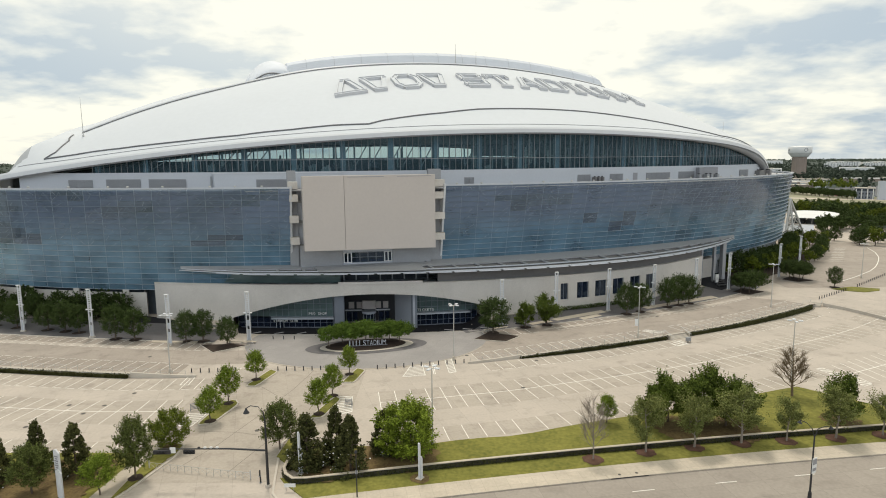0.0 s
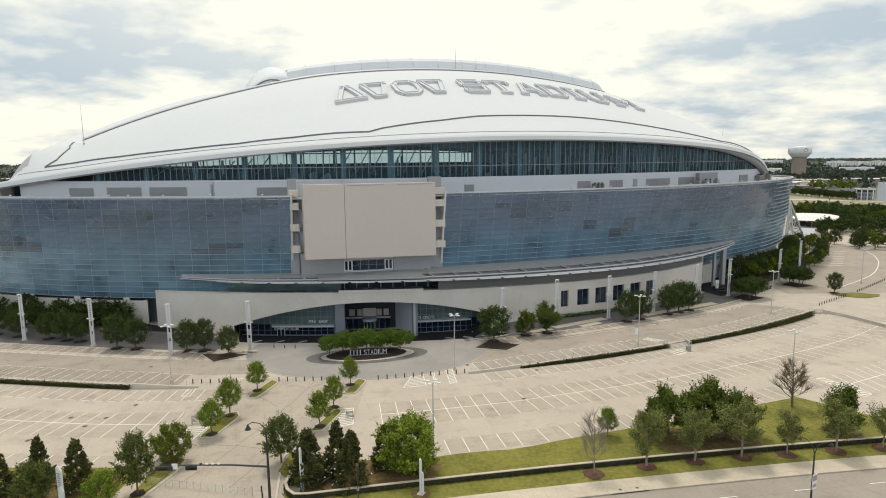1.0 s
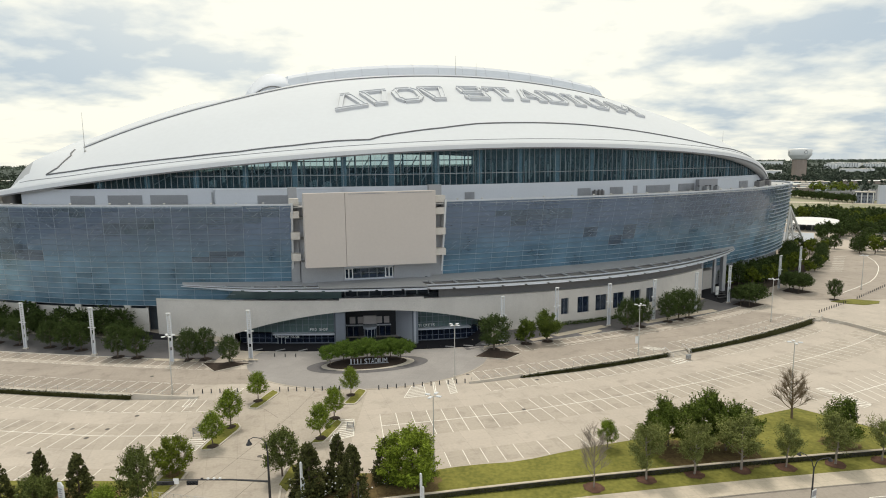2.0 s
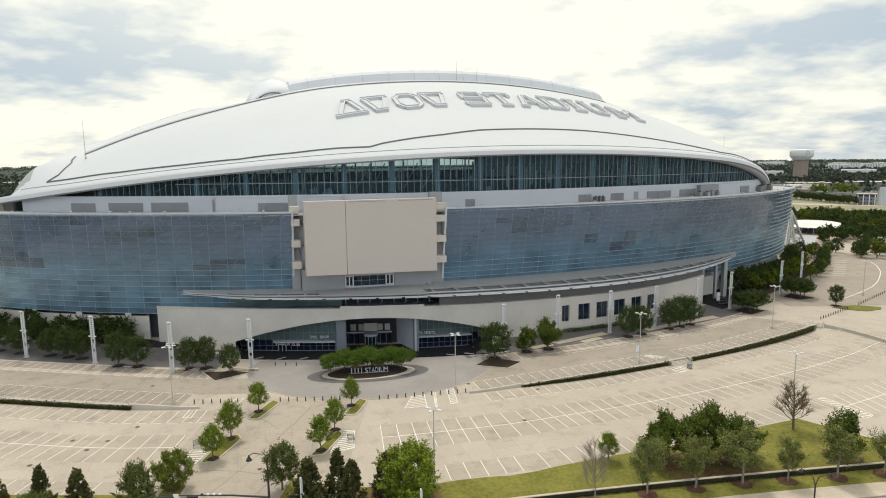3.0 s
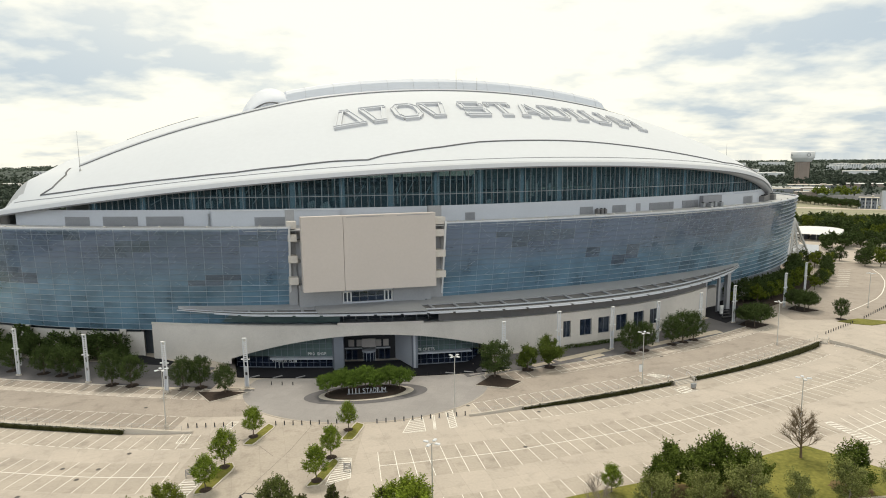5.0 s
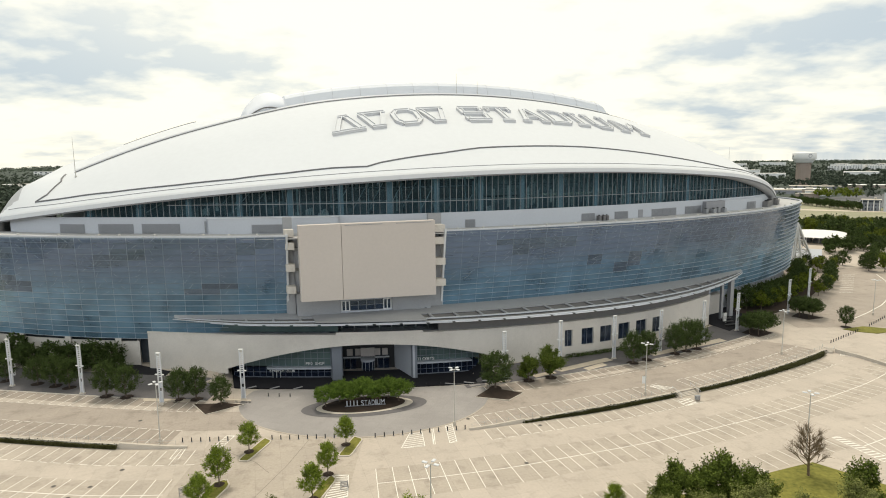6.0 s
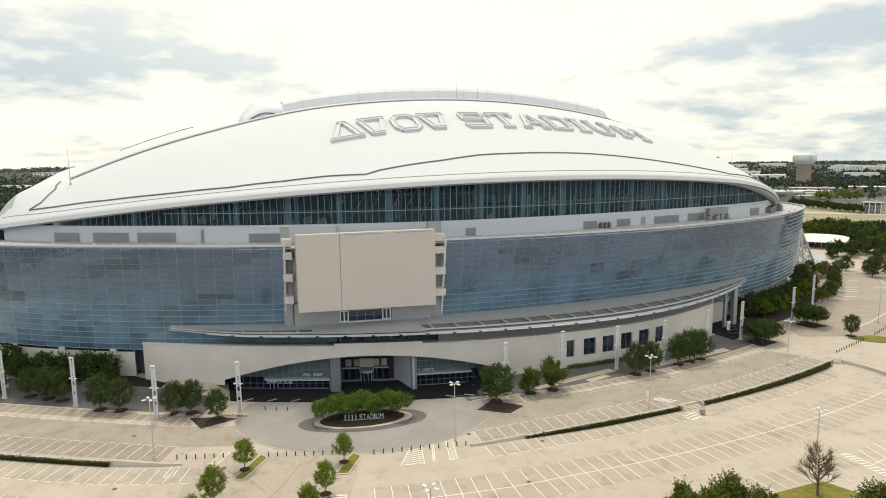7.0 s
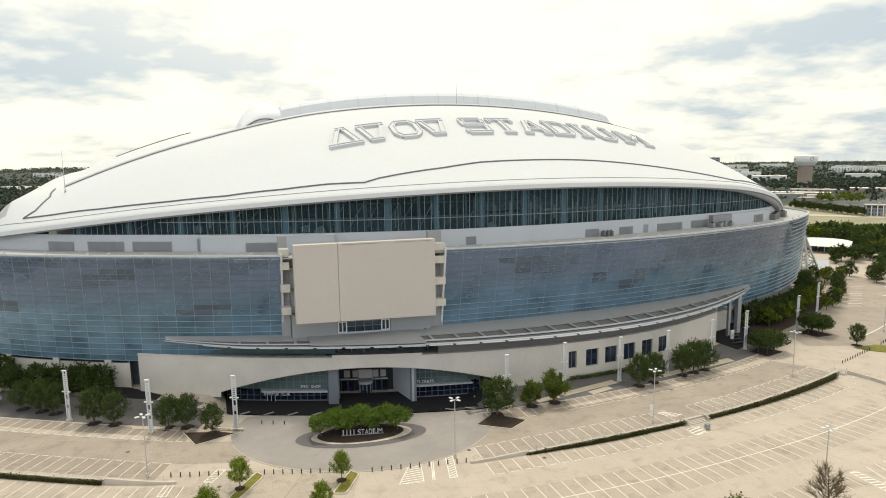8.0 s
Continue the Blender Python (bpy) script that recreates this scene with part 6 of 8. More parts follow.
def tree_parts(kind, seed, height, spread, mat, n_leaf, leaf, trunk_r=0.14, clear=0.28, bark="bark", limbs=9):
    """Meshes of a trunk with limbs and of a crown of many leaf clumps."""
    rnd = random.Random(seed)
    bm = bmesh.new()
    lean = Vector((rnd.uniform(-0.05, 0.05), rnd.uniform(-0.05, 0.05), 1))
    top = height * (0.95 if kind == "cone" else 0.8)
    pts = [lean * (top * i / 6) + Vector((rnd.gauss(0, 0.05), rnd.gauss(0, 0.05), 0)) * (i > 0) for i in range(7)]
    tube(bm, pts, [trunk_r * (1.15 - i / 6.6) for i in range(7)], 7)
    tips = []
    for k in range(limbs):
        z = height * (clear + (0.75 - clear) * k / max(1, limbs - 1))
        a = k * 2.4 + rnd.uniform(-0.4, 0.4)
        if kind == "cone":
            r = spread * (1 - 0.85 * (z / height)) * 0.8
            rise = 0.1
        else:
            f = (z / height - clear) / (1 - clear)
            r = spread * (0.85 - 0.5 * f) * rnd.uniform(0.75, 1.1)
            rise = 0.75
        p0 = lean * z
        d = Vector((math.cos(a), math.sin(a), rise)).normalized()
        p1, p2 = p0 + d * r * 0.5, p0 + d * r + Vector((0, 0, r * 0.15))
        tube(bm, [p0, p1, p2], [trunk_r * 0.45, trunk_r * 0.28, trunk_r * 0.1], 5)
        tips += [p1, p2]
        for _ in range(2 if kind != "bare" else 7):
            q = p1.lerp(p2, rnd.uniform(0.0, 0.9))
            dd = (d + Vector((rnd.gauss(0, 0.5), rnd.gauss(0, 0.5), rnd.uniform(0, 0.5)))).normalized()
            e_ = q + dd * r * rnd.uniform(0.35, 0.6)
            tube(bm, [q, q.lerp(e_, 0.5) + Vector((0, 0, 0.05)), e_], [trunk_r * 0.2, trunk_r * 0.13, trunk_r * 0.05], 4)
            tips.append(e_)
            if kind == "bare":
                for _ in range(6):
                    g_ = e_ + Vector((rnd.gauss(0, 0.4), rnd.gauss(0, 0.4), rnd.uniform(0.1, 0.9)))
                    s_ = q.lerp(e_, rnd.uniform(0.3, 1))
                    tube(bm, [s_, g_], [trunk_r * 0.1, trunk_r * 0.035], 3)
    trunk = bpy.data.meshes.new("trunk")
    bm.to_mesh(trunk)
    bm.free()
    trunk.materials.append(M[bark])
    pts = []
    clumps = []
    if kind == "cone":
        for _ in range(95):
            z = rnd.uniform(0.04, 0.98)
            r = spread * (1 - z ** 1.9) * (0.75 + 0.35 * rnd.random()) + 0.12
            a = rnd.uniform(0, math.tau)
            clumps.append((Vector((math.cos(a) * r * 0.8, math.sin(a) * r * 0.8, z * height)), max(0.35, spread * 0.32 * (1.15 - z))))
    elif kind in CROWNS:
        # close foliage: many small tufts over a full crown of a given profile
        mid_f, power_low, power_high = CROWNS[kind]
        for k in range(95):
            f = ((k + rnd.random()) / 95) ** 0.9
            a = k * 2.4 + rnd.uniform(-0.3, 0.3)
            w = math.sqrt(max(0.0, 1 - (abs(f - mid_f) / (1.02 - mid_f if f > mid_f else mid_f + 0.02)) ** (power_high if f > mid_f else power_low)))
            uneven = 1 + 0.15 * math.sin(a * 3 + seed) + 0.12 * math.sin(a * 5 - f * 7 + seed * 2)
            reach = w * uneven * (rnd.uniform(0.72, 0.95) if k % 4 else rnd.uniform(0.3, 0.6))
            clumps.append((Vector((math.cos(a) * spread * reach, math.sin(a) * spread * reach, height * (clear + (1 - clear) * f * 0.97))), spread * rnd.uniform(0.15, 0.25)))
    else:
        cz, hz = height * (clear + 1) / 2, height * (1 - clear) / 2
        for k in range({"sparse": 15, "full": 36}.get(kind, 20)):
            # main lobes of the crown, uneven in reach and height
            a, v = k * 2.4 + rnd.uniform(-0.5, 0.5), -0.75 + 1.7 * ((k * 0.618) % 1.0)
            flat = math.sqrt(max(0.06, 1 - v * v * 0.9))
            reach = (rnd.uniform(0.5, 0.8) if kind == "full" else rnd.uniform(0.45, 0.85)) * (1 + 0.2 * math.sin(a * 2 + seed))
            clumps.append((Vector((math.cos(a) * flat * spread * reach, math.sin(a) * flat * spread * reach, cz + v * hz * 0.8)), spread * rnd.uniform(0.30, 0.46)))
        for p in tips:
            clumps.append((p, spread * rnd.uniform(0.14, 0.26)))
    mid = Vector((0, 0, height * (0.35 + clear * 0.4)))
    n_spray = int(n_leaf * (0.15 if kind == "cone" else 0.3))
    for i in range(n_leaf - n_spray):
        c, r = clumps[rnd.randrange(len(clumps))]
        d = Vector((rnd.gauss(0, 1), rnd.gauss(0, 1), rnd.gauss(0, 0.8)))
        d.normalize()
        pts.append((c + d * r * (rnd.random() ** 0.45) * 1.1, d * 0.6 + Vector((0, 0, 0.5))))
    while n_spray > 0:
        # leafy shoots that stick out of the lobes and break the outline
        c, r = clumps[rnd.randrange(len(clumps))]
        d = (c - mid).normalized() * 0.8 + Vector((rnd.gauss(0, 0.6), rnd.gauss(0, 0.6), rnd.uniform(0.1, 1.0)))
        d.normalize()
        reach = r * (rnd.uniform(1.2, 1.9) if kind not in CROWNS else rnd.uniform(1.3, 2.1) if kind == "broad" else rnd.uniform(1.5, 2.5))
        for j in range(9):
            q = c + d * reach * (0.45 + 0.55 * j / 8) + Vector((rnd.gauss(0, 1), rnd.gauss(0, 1), rnd.gauss(0, 1))) * r * 0.14 * (1.3 - j / 8)
            pts.append((q, d * 0.4 + Vector((rnd.gauss(0, 0.4), rnd.gauss(0, 0.4), 0.6))))
            n_spray -= 1
    if kind == "bare":
        pts = pts[:0]
    if kind == "cone":
        crown = leaf_quads("crown", mat, pts, leaf, rnd, 0.5)
        far = sorted(pts, key=lambda q: q[0].x ** 2 + q[0].y ** 2 + 0.3 * rnd.random())[-900:]
        return trunk, crown, leaf_quads("blossom", "cloth", [(q[0] * 1.03, q[1]) for q in far[::26]], 0.22, rnd, 0.5)
    crown = leaf_quads("crown", mat, pts, leaf, rnd, 0.5) if pts else None
    return trunk, crown


def make_tree(meshes, m, label, group=""):
    t = thing("tree", m, label, "tree", group)
    for name, me in zip(("trunk", "crown", "blossom"), meshes):
        if me is not None:
            o = new(name, me)
            o.parent = t
    return t


OAKS = [tree_parts(k_, s, 7.0, r_, "leaf_oak", 8200, 0.21, 0.15, 0.24) for s, k_, r_ in ((1, "dome", 2.9), (2, "pear", 3.0), (3, "broad", 2.5), (4, "dome", 2.6))]
UMBRELLA_GREEN = [tree_parts("broad", s, 5.6, 2.5, "leaf_bed", 9000, 0.21, 0.1, 0.42) for s in (83, 84)]
UMBRELLA = [tree_parts("broad", s, 5.6, 2.6, "leaf_oak", 6500, 0.22, 0.1, 0.40) for s in (81, 82)]
MID_OAKS = [tree_parts("dome", s, 7.0, 2.8, "leaf_oak", 3000, 0.38, 0.15, 0.18) for s in (71, 72, 73)]
GREEN = [tree_parts("broad", s, 7.0, 2.9, "leaf_green", 14000, 0.2, 0.14, 0.2) for s in (5, 6)]
ELM = [tree_parts("dome", s, 7.0, 2.5, "leaf_elm", 13000, 0.19, 0.14, 0.27) for s in (7, 8)]
BRIGHT = [tree_parts("pear", s, 6.0, 2.1, "leaf_bright", 9500, 0.165, 0.11, 0.35) for s in (11, 12, 13)]
DENSE = [tree_parts("full", s, 7.0, 2.7, "leaf_lawn", 11000, 0.25, 0.14, 0.10) for s in (61, 62, 63)]
MAPLE = [tree_parts("broad", 15, 8.6, 3.7, "leaf_maple", 26000, 0.23, 0.16, 0.10)]
MAGNOLIA = [tree_parts("cone", s, 7.5, 2.0, "leaf_magnolia", 8500, 0.25, 0.13, 0.05) for s in (21, 22, 23)]
OLIVE = [tree_parts("sparse", s, 7.0, 2.3, "leaf_olive", 9000, 0.155, 0.12, 0.22, "pale_bark") for s in (31, 32, 33)]
BARE = [tree_parts("bare", s, 7.2, 3.0, "leaf_olive", 0, 0.3, r_, 0.2, bk, 24) for s, bk, r_ in ((41, "pale_bark", 0.11), (42, "brown_bark", 0.17))]
# lighter meshes for the belts far behind
FAR_OAKS = [tree_parts("round", s, 7.0, 2.9, "leaf_oak", 1250, 0.55, 0.15, 0.16) for s in (51, 52, 53, 54)]
FAR_GREEN = [tree_parts("round", s, 7.0, 2.7, "leaf_green", 1250, 0.53, 0.15, 0.16) for s in (55, 56)]


def plant(stock, i, x, y, height, base, label, group="", turn=None, wide=1.0, z=None):
    s = height / base
    m = Matrix.Translation(on_lot(x, y, -0.03) if z is None else Vector((x, y, z))) @ Matrix.Rotation(turn if turn is not None else (x * 3.7 + y) % 6.28, 4, "Z") @ Matrix.Diagonal((s * wide, s * wide, s, 1))
    return make_tree(stock[i % len(stock)], m, label, group)


def disc(name, x, y, r, mat, label, category, dz=0.2, k=20, wob=0.12, seed=0):
    rnd_ = random.Random(seed)
    bm = bmesh.new()
    ring = [bm.verts.new(on_lot(x, y, 0) + Vector((r * (1 + rnd_.uniform(-wob, wob)) * math.cos(a), r * (1 + rnd_.uniform(-wob, wob)) * math.sin(a), dz))) for a in [i * math.tau / k for i in range(k)]]
    c = bm.verts.new(on_lot(x, y, dz + 0.06))
    for i in range(k):
        bm.faces.new((c, ring[i], ring[(i + 1) % k]))
    return tagged(finish(name, bm, mat), label, category, kind="structure")


# street side planting
for i, (x, y, h, wd) in enumerate(((-60.2, 77.0, 7.6, 1.0), (-57.4, 81.4, 7.0, 0.95), (-50.8, 79.2, 7.6, 1.05), (-19.4, 80.8, 7.9, 1.25), (-15.7, 83.2, 8.0, 0.92), (-13.1, 79.6, 8.2, 1.05), (-9.0, 85.0, 6.6, 1.1))):
    plant(MAGNOLIA, i, x, y, h, 7.5, "dark magnolia of narrow conical shape on mulch", "magnolias by the drive", wide=wd)
for i, (x, y, h, wd) in enumerate(((-53.8, 74.4, 6.6, 0.95), (-24.6, 86.4, 7.2, 0.95), (-41.4, 87.4, 5.7, 1.15))):
    plant(GREEN if x == -41.4 else ELM, i, x, y, h, 7.0, "green live oak with a broad crown" if x == -41.4 else "dark live oak with a full crown", "oaks by the drive", wide=wd)
plant(BRIGHT, 0, -44.8, 74.0, 5.4, 6.0, "fresh green young tree with a loose crown", "young trees by the drive", wide=1.1)
plant(MAPLE, 0, -5.3, 83.8, 7.9, 8.6, "bright green maple with a broad dense crown", wide=1.16)
for i, (x, y, h, wd) in enumerate(((-38.8, 96.4, 5.2, 1.1), (-38.3, 103.9, 6.0, 1.0), (-36.9, 115.8, 5.2, 1.05), (-18.9, 118.3, 5.0, 0.95), (-21.3, 99.0, 5.4, 1.05), (-20.3, 107.0, 5.2, 1.0))):
    disc("mulch_ring", x, y, 0.95, "soil", "dark mulch round an island tree", "mulch", 0.2, seed=i + 120)
    plant(BRIGHT, i, x, y, h * 1.1, 6.0, "small yellow-green tree standing in a grassed island", "island trees", wide=wd * 0.92)
for i, (x, y, h, wd) in enumerate(((29.4, 84.0, 9.2, 0.95), (37.0, 85.4, 8.6, 1.0), (44.6, 86.6, 8.8, 1.2), (51.7, 87.1, 7.4, 0.95), (59.7, 87.9, 8.4, 1.1), (67.5, 88.7, 7.4, 1.0))):
    plant(OLIVE, i, x, y, h, 7.0, "grey-green elm with a thin crown in a mulch ring", "street elms", wide=wd)
plant(ELM, 1, -42.2, 78.2, 8.4, 7.0, "bushy dark elm beside the drive", "oaks by the drive", wide=0.74)
plant(BARE, 0, 21.2, 82.0, 9.3, 7.2, "leafless pale young tree in a mulch ring", wide=0.7)
plant(BARE, 1, 62.5, 104.6, 9.0, 7.2, "bare tree with spreading twigs on the lawn")
plant(BRIGHT, 2, 26.4, 94.2, 4.6, 6.0, "small bright green tree on the lawn edge")
for i, (x, y, h, wd) in enumerate(((33.6, 92.6, 7.0, 0.9), (36.4, 94.4, 8.3, 0.9), (39.4, 92.8, 7.6, 1.0), (42.2, 94.6, 9.0, 0.9), (45.0, 92.6, 7.8, 1.0), (48.2, 94.0, 7.4, 0.95), (64.5, 94.0, 7.6, 1.0))):
    plant(DENSE, i, x, y, h, 7.0, "dense evergreen oak with a ragged crown on the lawn", "lawn oaks", wide=wd)
# along the building
FRONT = [(-101.5, 153.5, 6.4), (-96, 152, 7.0), (-91.8, 150.6, 6.6), (-79.6, 144.8, 7.6), (-74.5, 144.1, 7.0), (-61.2, 141.9, 6.8), (-57.3, 142.2, 7.0), (-50.3, 138.8, 6.2), (-111, 156, 6.5), (-118, 158, 6.5),
         (12.5, 147.0, 8.0), (21.1, 151.8, 5.8), (26.9, 153.7, 6.8), (50.6, 164.0, 7.6), (55.2, 166.4, 7.4), (64.6, 171.4, 7.6), (68.6, 173.6, 8.2), (72.4, 175.6, 7.4), (128.2, 196.0, 6.2)]
for i, (x, y, h) in enumerate(FRONT):
    if 20 < x < 30:
        plant(DENSE, i, x, y, h * 1.15, 7.0, "fresh green oak in a mulch bed before the stadium wall", "oaks along the stadium", wide=1.08)
    else:
        plant(OAKS, i, x, y, h * 1.06, 7.0, "dark green oak in a mulch bed before the stadium wall", "oaks along the stadium", wide=1.3 if x == 12.5 else 0.95)
for i in range(24):
    u = -160 + i * 2.1
    p = sp(u, glass_n(u, 8) - 3.0 - (i % 3) * 2.2, 0)
    if p.x < -83.5 and i % 7 != 3:
        plant(MID_OAKS, i, p.x, p.y, (6.2, 7.6, 5.4, 6.8, 4.2)[i % 5], 7.0, "dark oak close to the glass wall", "oaks under the glass", wide=1.1)
rnd_corner = [((i * 37) % 11) * 0.22 for i in range(26)]
for i in range(26):
    u = 77 + i * 2.8
    p = sp(u, stone_n(u) - 1 + (i % 3) * 2 if u < 80 else foot_n(u) - nose(u) - 8.8 + (i % 3) * 2.4, 0)
    plant(MID_OAKS if i % 3 else FAR_GREEN, i + 1, p.x, p.y, 5.0 + rnd_corner[i] + (i % 4) * 0.7, 7.0, "dark oak at the stadium corner", "oaks at the corner", wide=1.05)
# two mulch beds of spreading trees on the lot
for i, (x, y) in enumerate(((94.8, 190.4), (96.6, 188.6), (99.6, 190.8), (97.8, 193.8), (121.2, 209.6), (123.2, 207.4), (125.6, 209.4), (124.2, 212.4))):
    plant(UMBRELLA, i, x, y, 5.6 + (i % 3) * 0.4, 5.6, "spreading oak in a mulch bed on the lot", "oaks in the lot beds", wide=1.25)
# clipped trees round the sign in the oval bed
for i in range(7):
    x = -26.3 + i * 2.7
    y = 138.9 + 0.17 * (x + 17.6) + (1.6 if i % 2 else -0.5)
    plant(UMBRELLA_GREEN, i, x, y, 4.3 + (i * 5 % 4) * 0.14, 5.6, "clipped green tree in the oval bed", "trees in the oval bed", wide=1.36, z=0.18)


# ---- plaza and walks ----
def draped(name, outline_fn, mat, label, category, dz):
    """A thin paved sheet that follows the lot; outline_fn gives rows of points."""
    bm = bmesh.new()
    rows = [[on_lot(p[0], p[1], dz) for p in row] for row in outline_fn]
    sweep(bm, rows, closed=False)
    return tagged(finish(name, bm, mat), label, category, kind="structure")


def ellipse_rows(cx, cy, rx, ry, tilt, rings=10, k=64, r0=0.0):
    out = []
    c, s = math.cos(tilt), math.sin(tilt)
    for i in range(rings + 1):
        f = r0 + (1 - r0) * i / rings
        out.append([(cx + c * rx * f * math.cos(a) - s * ry * f * math.sin(a), cy + s * rx * f * math.cos(a) + c * ry * f * math.sin(a)) for a in [j * math.tau / k for j in range(k + 1)]])
    return out


# the drive is a slightly darker concrete than the lot
draped("lot_drive", [[(-45.9 + 1.5 * k, y) for k in range(21)] for y in steps(77, 122.5, 2)], "stall", "darker concrete drive between the islands", "road", 0.014)
draped("plaza", ellipse_rows(-18, 142.5, 28.5, 20.8, 0.06, 14), "paver", "grey paved forecourt before the entrance", "plaza", 0.05)
draped("plaza", [[tuple(stone_off(u, o, 0)[:2]) for u in steps(-92, -28, 1.5)] for o in steps(-12, 10, 1.0)], "dark_paver", "dark paved ramp down to the entrance, arch shade in its colour", "plaza", 0.2)
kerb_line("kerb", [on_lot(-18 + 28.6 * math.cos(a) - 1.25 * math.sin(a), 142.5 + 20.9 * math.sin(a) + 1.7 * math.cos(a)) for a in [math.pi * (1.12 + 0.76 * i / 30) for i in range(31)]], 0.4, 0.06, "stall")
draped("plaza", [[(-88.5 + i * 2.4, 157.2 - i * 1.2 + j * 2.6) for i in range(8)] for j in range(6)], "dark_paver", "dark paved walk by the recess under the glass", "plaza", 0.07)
draped("oval_edge", ellipse_rows(-17.6, 137.3, 14.0, 5.7, 0.17, 3), "walk_paver", "dark paved oval round the sign bed", "plaza", 0.10)
draped("oval_band", ellipse_rows(-17.6, 137.6, 10.8, 4.4, 0.18, 3), "kerb", "pale paved band round the sign bed", "plaza", 0.14)
draped("flower_bed", ellipse_rows(-17.9, 138.0, 9.3, 4.25, 0.19, 3), "soil", "dark mulched oval bed", "flower bed", 0.2)
slab("flower_bed", [(-57, 139.4), (-51.9, 133.3), (-45.2, 138.8), (-49, 139.6)], "soil", 0.14, "triangular bed of dark mulch", "flower bed")
slab("flower_bed", [(7.4, 141.6), (14.9, 139.2), (18.7, 143.6), (11.3, 147.4)], "soil", 0.14, "triangular bed of dark mulch", "flower bed")
for pts_ in ([(-57, 139.4), (-51.9, 133.3), (-45.2, 138.8)], [(7.4, 141.6), (14.9, 139.2), (18.7, 143.6)]):
    kerb_line("kerb", [on_lot(*p) for p in pts_], 0.2, 0.18)
for (x, y), ang in (((13.4, 149.8), 0.45), ((-47.5, 140.6), -0.12)):
    seat = thing("bench", Matrix.Translation(on_lot(x, y)) @ Matrix.Rotation(ang, 4, "Z"), "pale concrete bench wall at the bed's edge", "bench", "bench walls")
    bm = bmesh.new()
    box(bm, (0, 0, 0.48), (7.0, 0.6, 0.14), bevel=0.03)
    part("seat", bm, "walkway", seat)
    for sx in (-2.9, 0, 2.9):
        bm = bmesh.new()
        box(bm, (sx, 0, 0.2), (0.35, 0.5, 0.42))
        part("leg", bm, "kerb", seat)

# walks along the wall; shade of trees and building is put into their grey
draped("footway", [[tuple((Vector((x, wall_y(x), 0)) + wall_dir(x)[1] * d)[:2]) for x in steps(-150, -56, 3)] for d in (23.3, 26, 29, 33, 38)], "walk_paver", "grey paved walk under the stadium's glass wall", "footway", 0.10)
draped("footway", [[tuple((Vector((x, wall_y(x), 0)) + wall_dir(x)[1] * d)[:2]) for x in steps(13, 118, 3)] for d in (21.6, 24, 27, 30, 34)], "walk_paver", "grey paved walk along the limestone wall", "footway", 0.10)
kerb_line("kerb", [wall_point(x, 23.2) for x in steps(-150, -57, 2)], 0.2, 0.14)
kerb_line("kerb", [wall_point(x, 21.5) for x in steps(14, 118, 2)], 0.2, 0.14)
for pts_ in ([(28.8, 159.4), (30.4, 157.8), (46.0, 166.4), (44.6, 168.4)], [(36.5, 160.2), (37.6, 158.6), (43.4, 162.4), (42.4, 164.2)], [(22.4, 155.4), (23.2, 153.8), (29.0, 156.8), (28.2, 158.6)], [(-70, 143.2), (-69.4, 141.6), (-58.4, 140.6), (-58.6, 142.2)], [(57.2, 171.6), (58.2, 169.6), (84.2, 182.6), (83.2, 185.2)]):
    slab("footway_pad", pts_, "walkway", 0.15, "pale concrete pad in the walk", "footway")
slab("flower_bed", [(92.5, 190.8), (95.8, 186.4), (102.2, 190.4), (98.2, 196.0)], "soil", 0.14, "bed of dark mulch under trees", "flower bed")
slab("flower_bed", [(118.8, 210.0), (121.8, 205.4), (128.0, 207.4), (124.2, 214.9)], "soil", 0.14, "bed of dark mulch under trees", "flower bed")
# the shade under canopy and glass is put into this dark sheet
draped("plaza", [[tuple(stone_off(u, o, 0)[:2]) for u in steps(55, 78, 2)] for o in (-9, -6, -3, 0, 3, 6, 9)], "dark_paver", "paved recess under the canopy's tip, shade in its dark colour", "plaza", 0.14)
draped("flower_bed", [[tuple(sp(u, foot_n(u) - nose(u) + o)[:2]) for u in steps(76, 150, 3)] for o in (-14, -11, -7, -3, 0)], "soil", "dark mulch under the corner trees", "flower bed", 0.16)

rnd = random.Random(9)
pts_ = []
for u in steps(-6, 14, 0.12):
    for _ in range(5):
        pts_.append((stone_off(u, -1.0 + rnd.uniform(-0.5, 0.5), lot_z(*stone_off(u, -1, 0)[:2]) + rnd.uniform(0.1, 1.1)), Vector((0, -0.4, 0.8))))
tagged(new("shrubs", leaf_quads("shrubs", "leaf_oak", pts_, 0.4, rnd)), "low dark shrubs at the foot of the limestone wall", "shrub", kind="stuff")


for i, (x, y) in enumerate(((21.2, 82.0), (29.4, 84.0), (37.0, 85.4), (44.6, 86.6), (51.7, 87.1), (59.7, 87.9), (67.5, 88.7))):
    disc("mulch_ring", x, y, 1.45, "mulch", "ring of red-brown mulch round a street tree", "mulch", 0.19, seed=i)
for i, (x, y, r) in enumerate(((38, 92, 4.6), (45.5, 91.5, 4.6), (64.5, 94, 3.0), (-16.4, 81.6, 4.6), (-11.2, 82.6, 3.8), (-5.6, 83.6, 4.6), (-51, 79.2, 5.0), (-57, 76.8, 6.4), (-50.2, 73.6, 3.6), (-41.4, 87.2, 1.1))):
    disc("mulch_bed", x, y, r, "earth", "bare brown earth under dense trees", "mulch", 0.21 + 0.006 * i, 40, 0.16, i + 20)
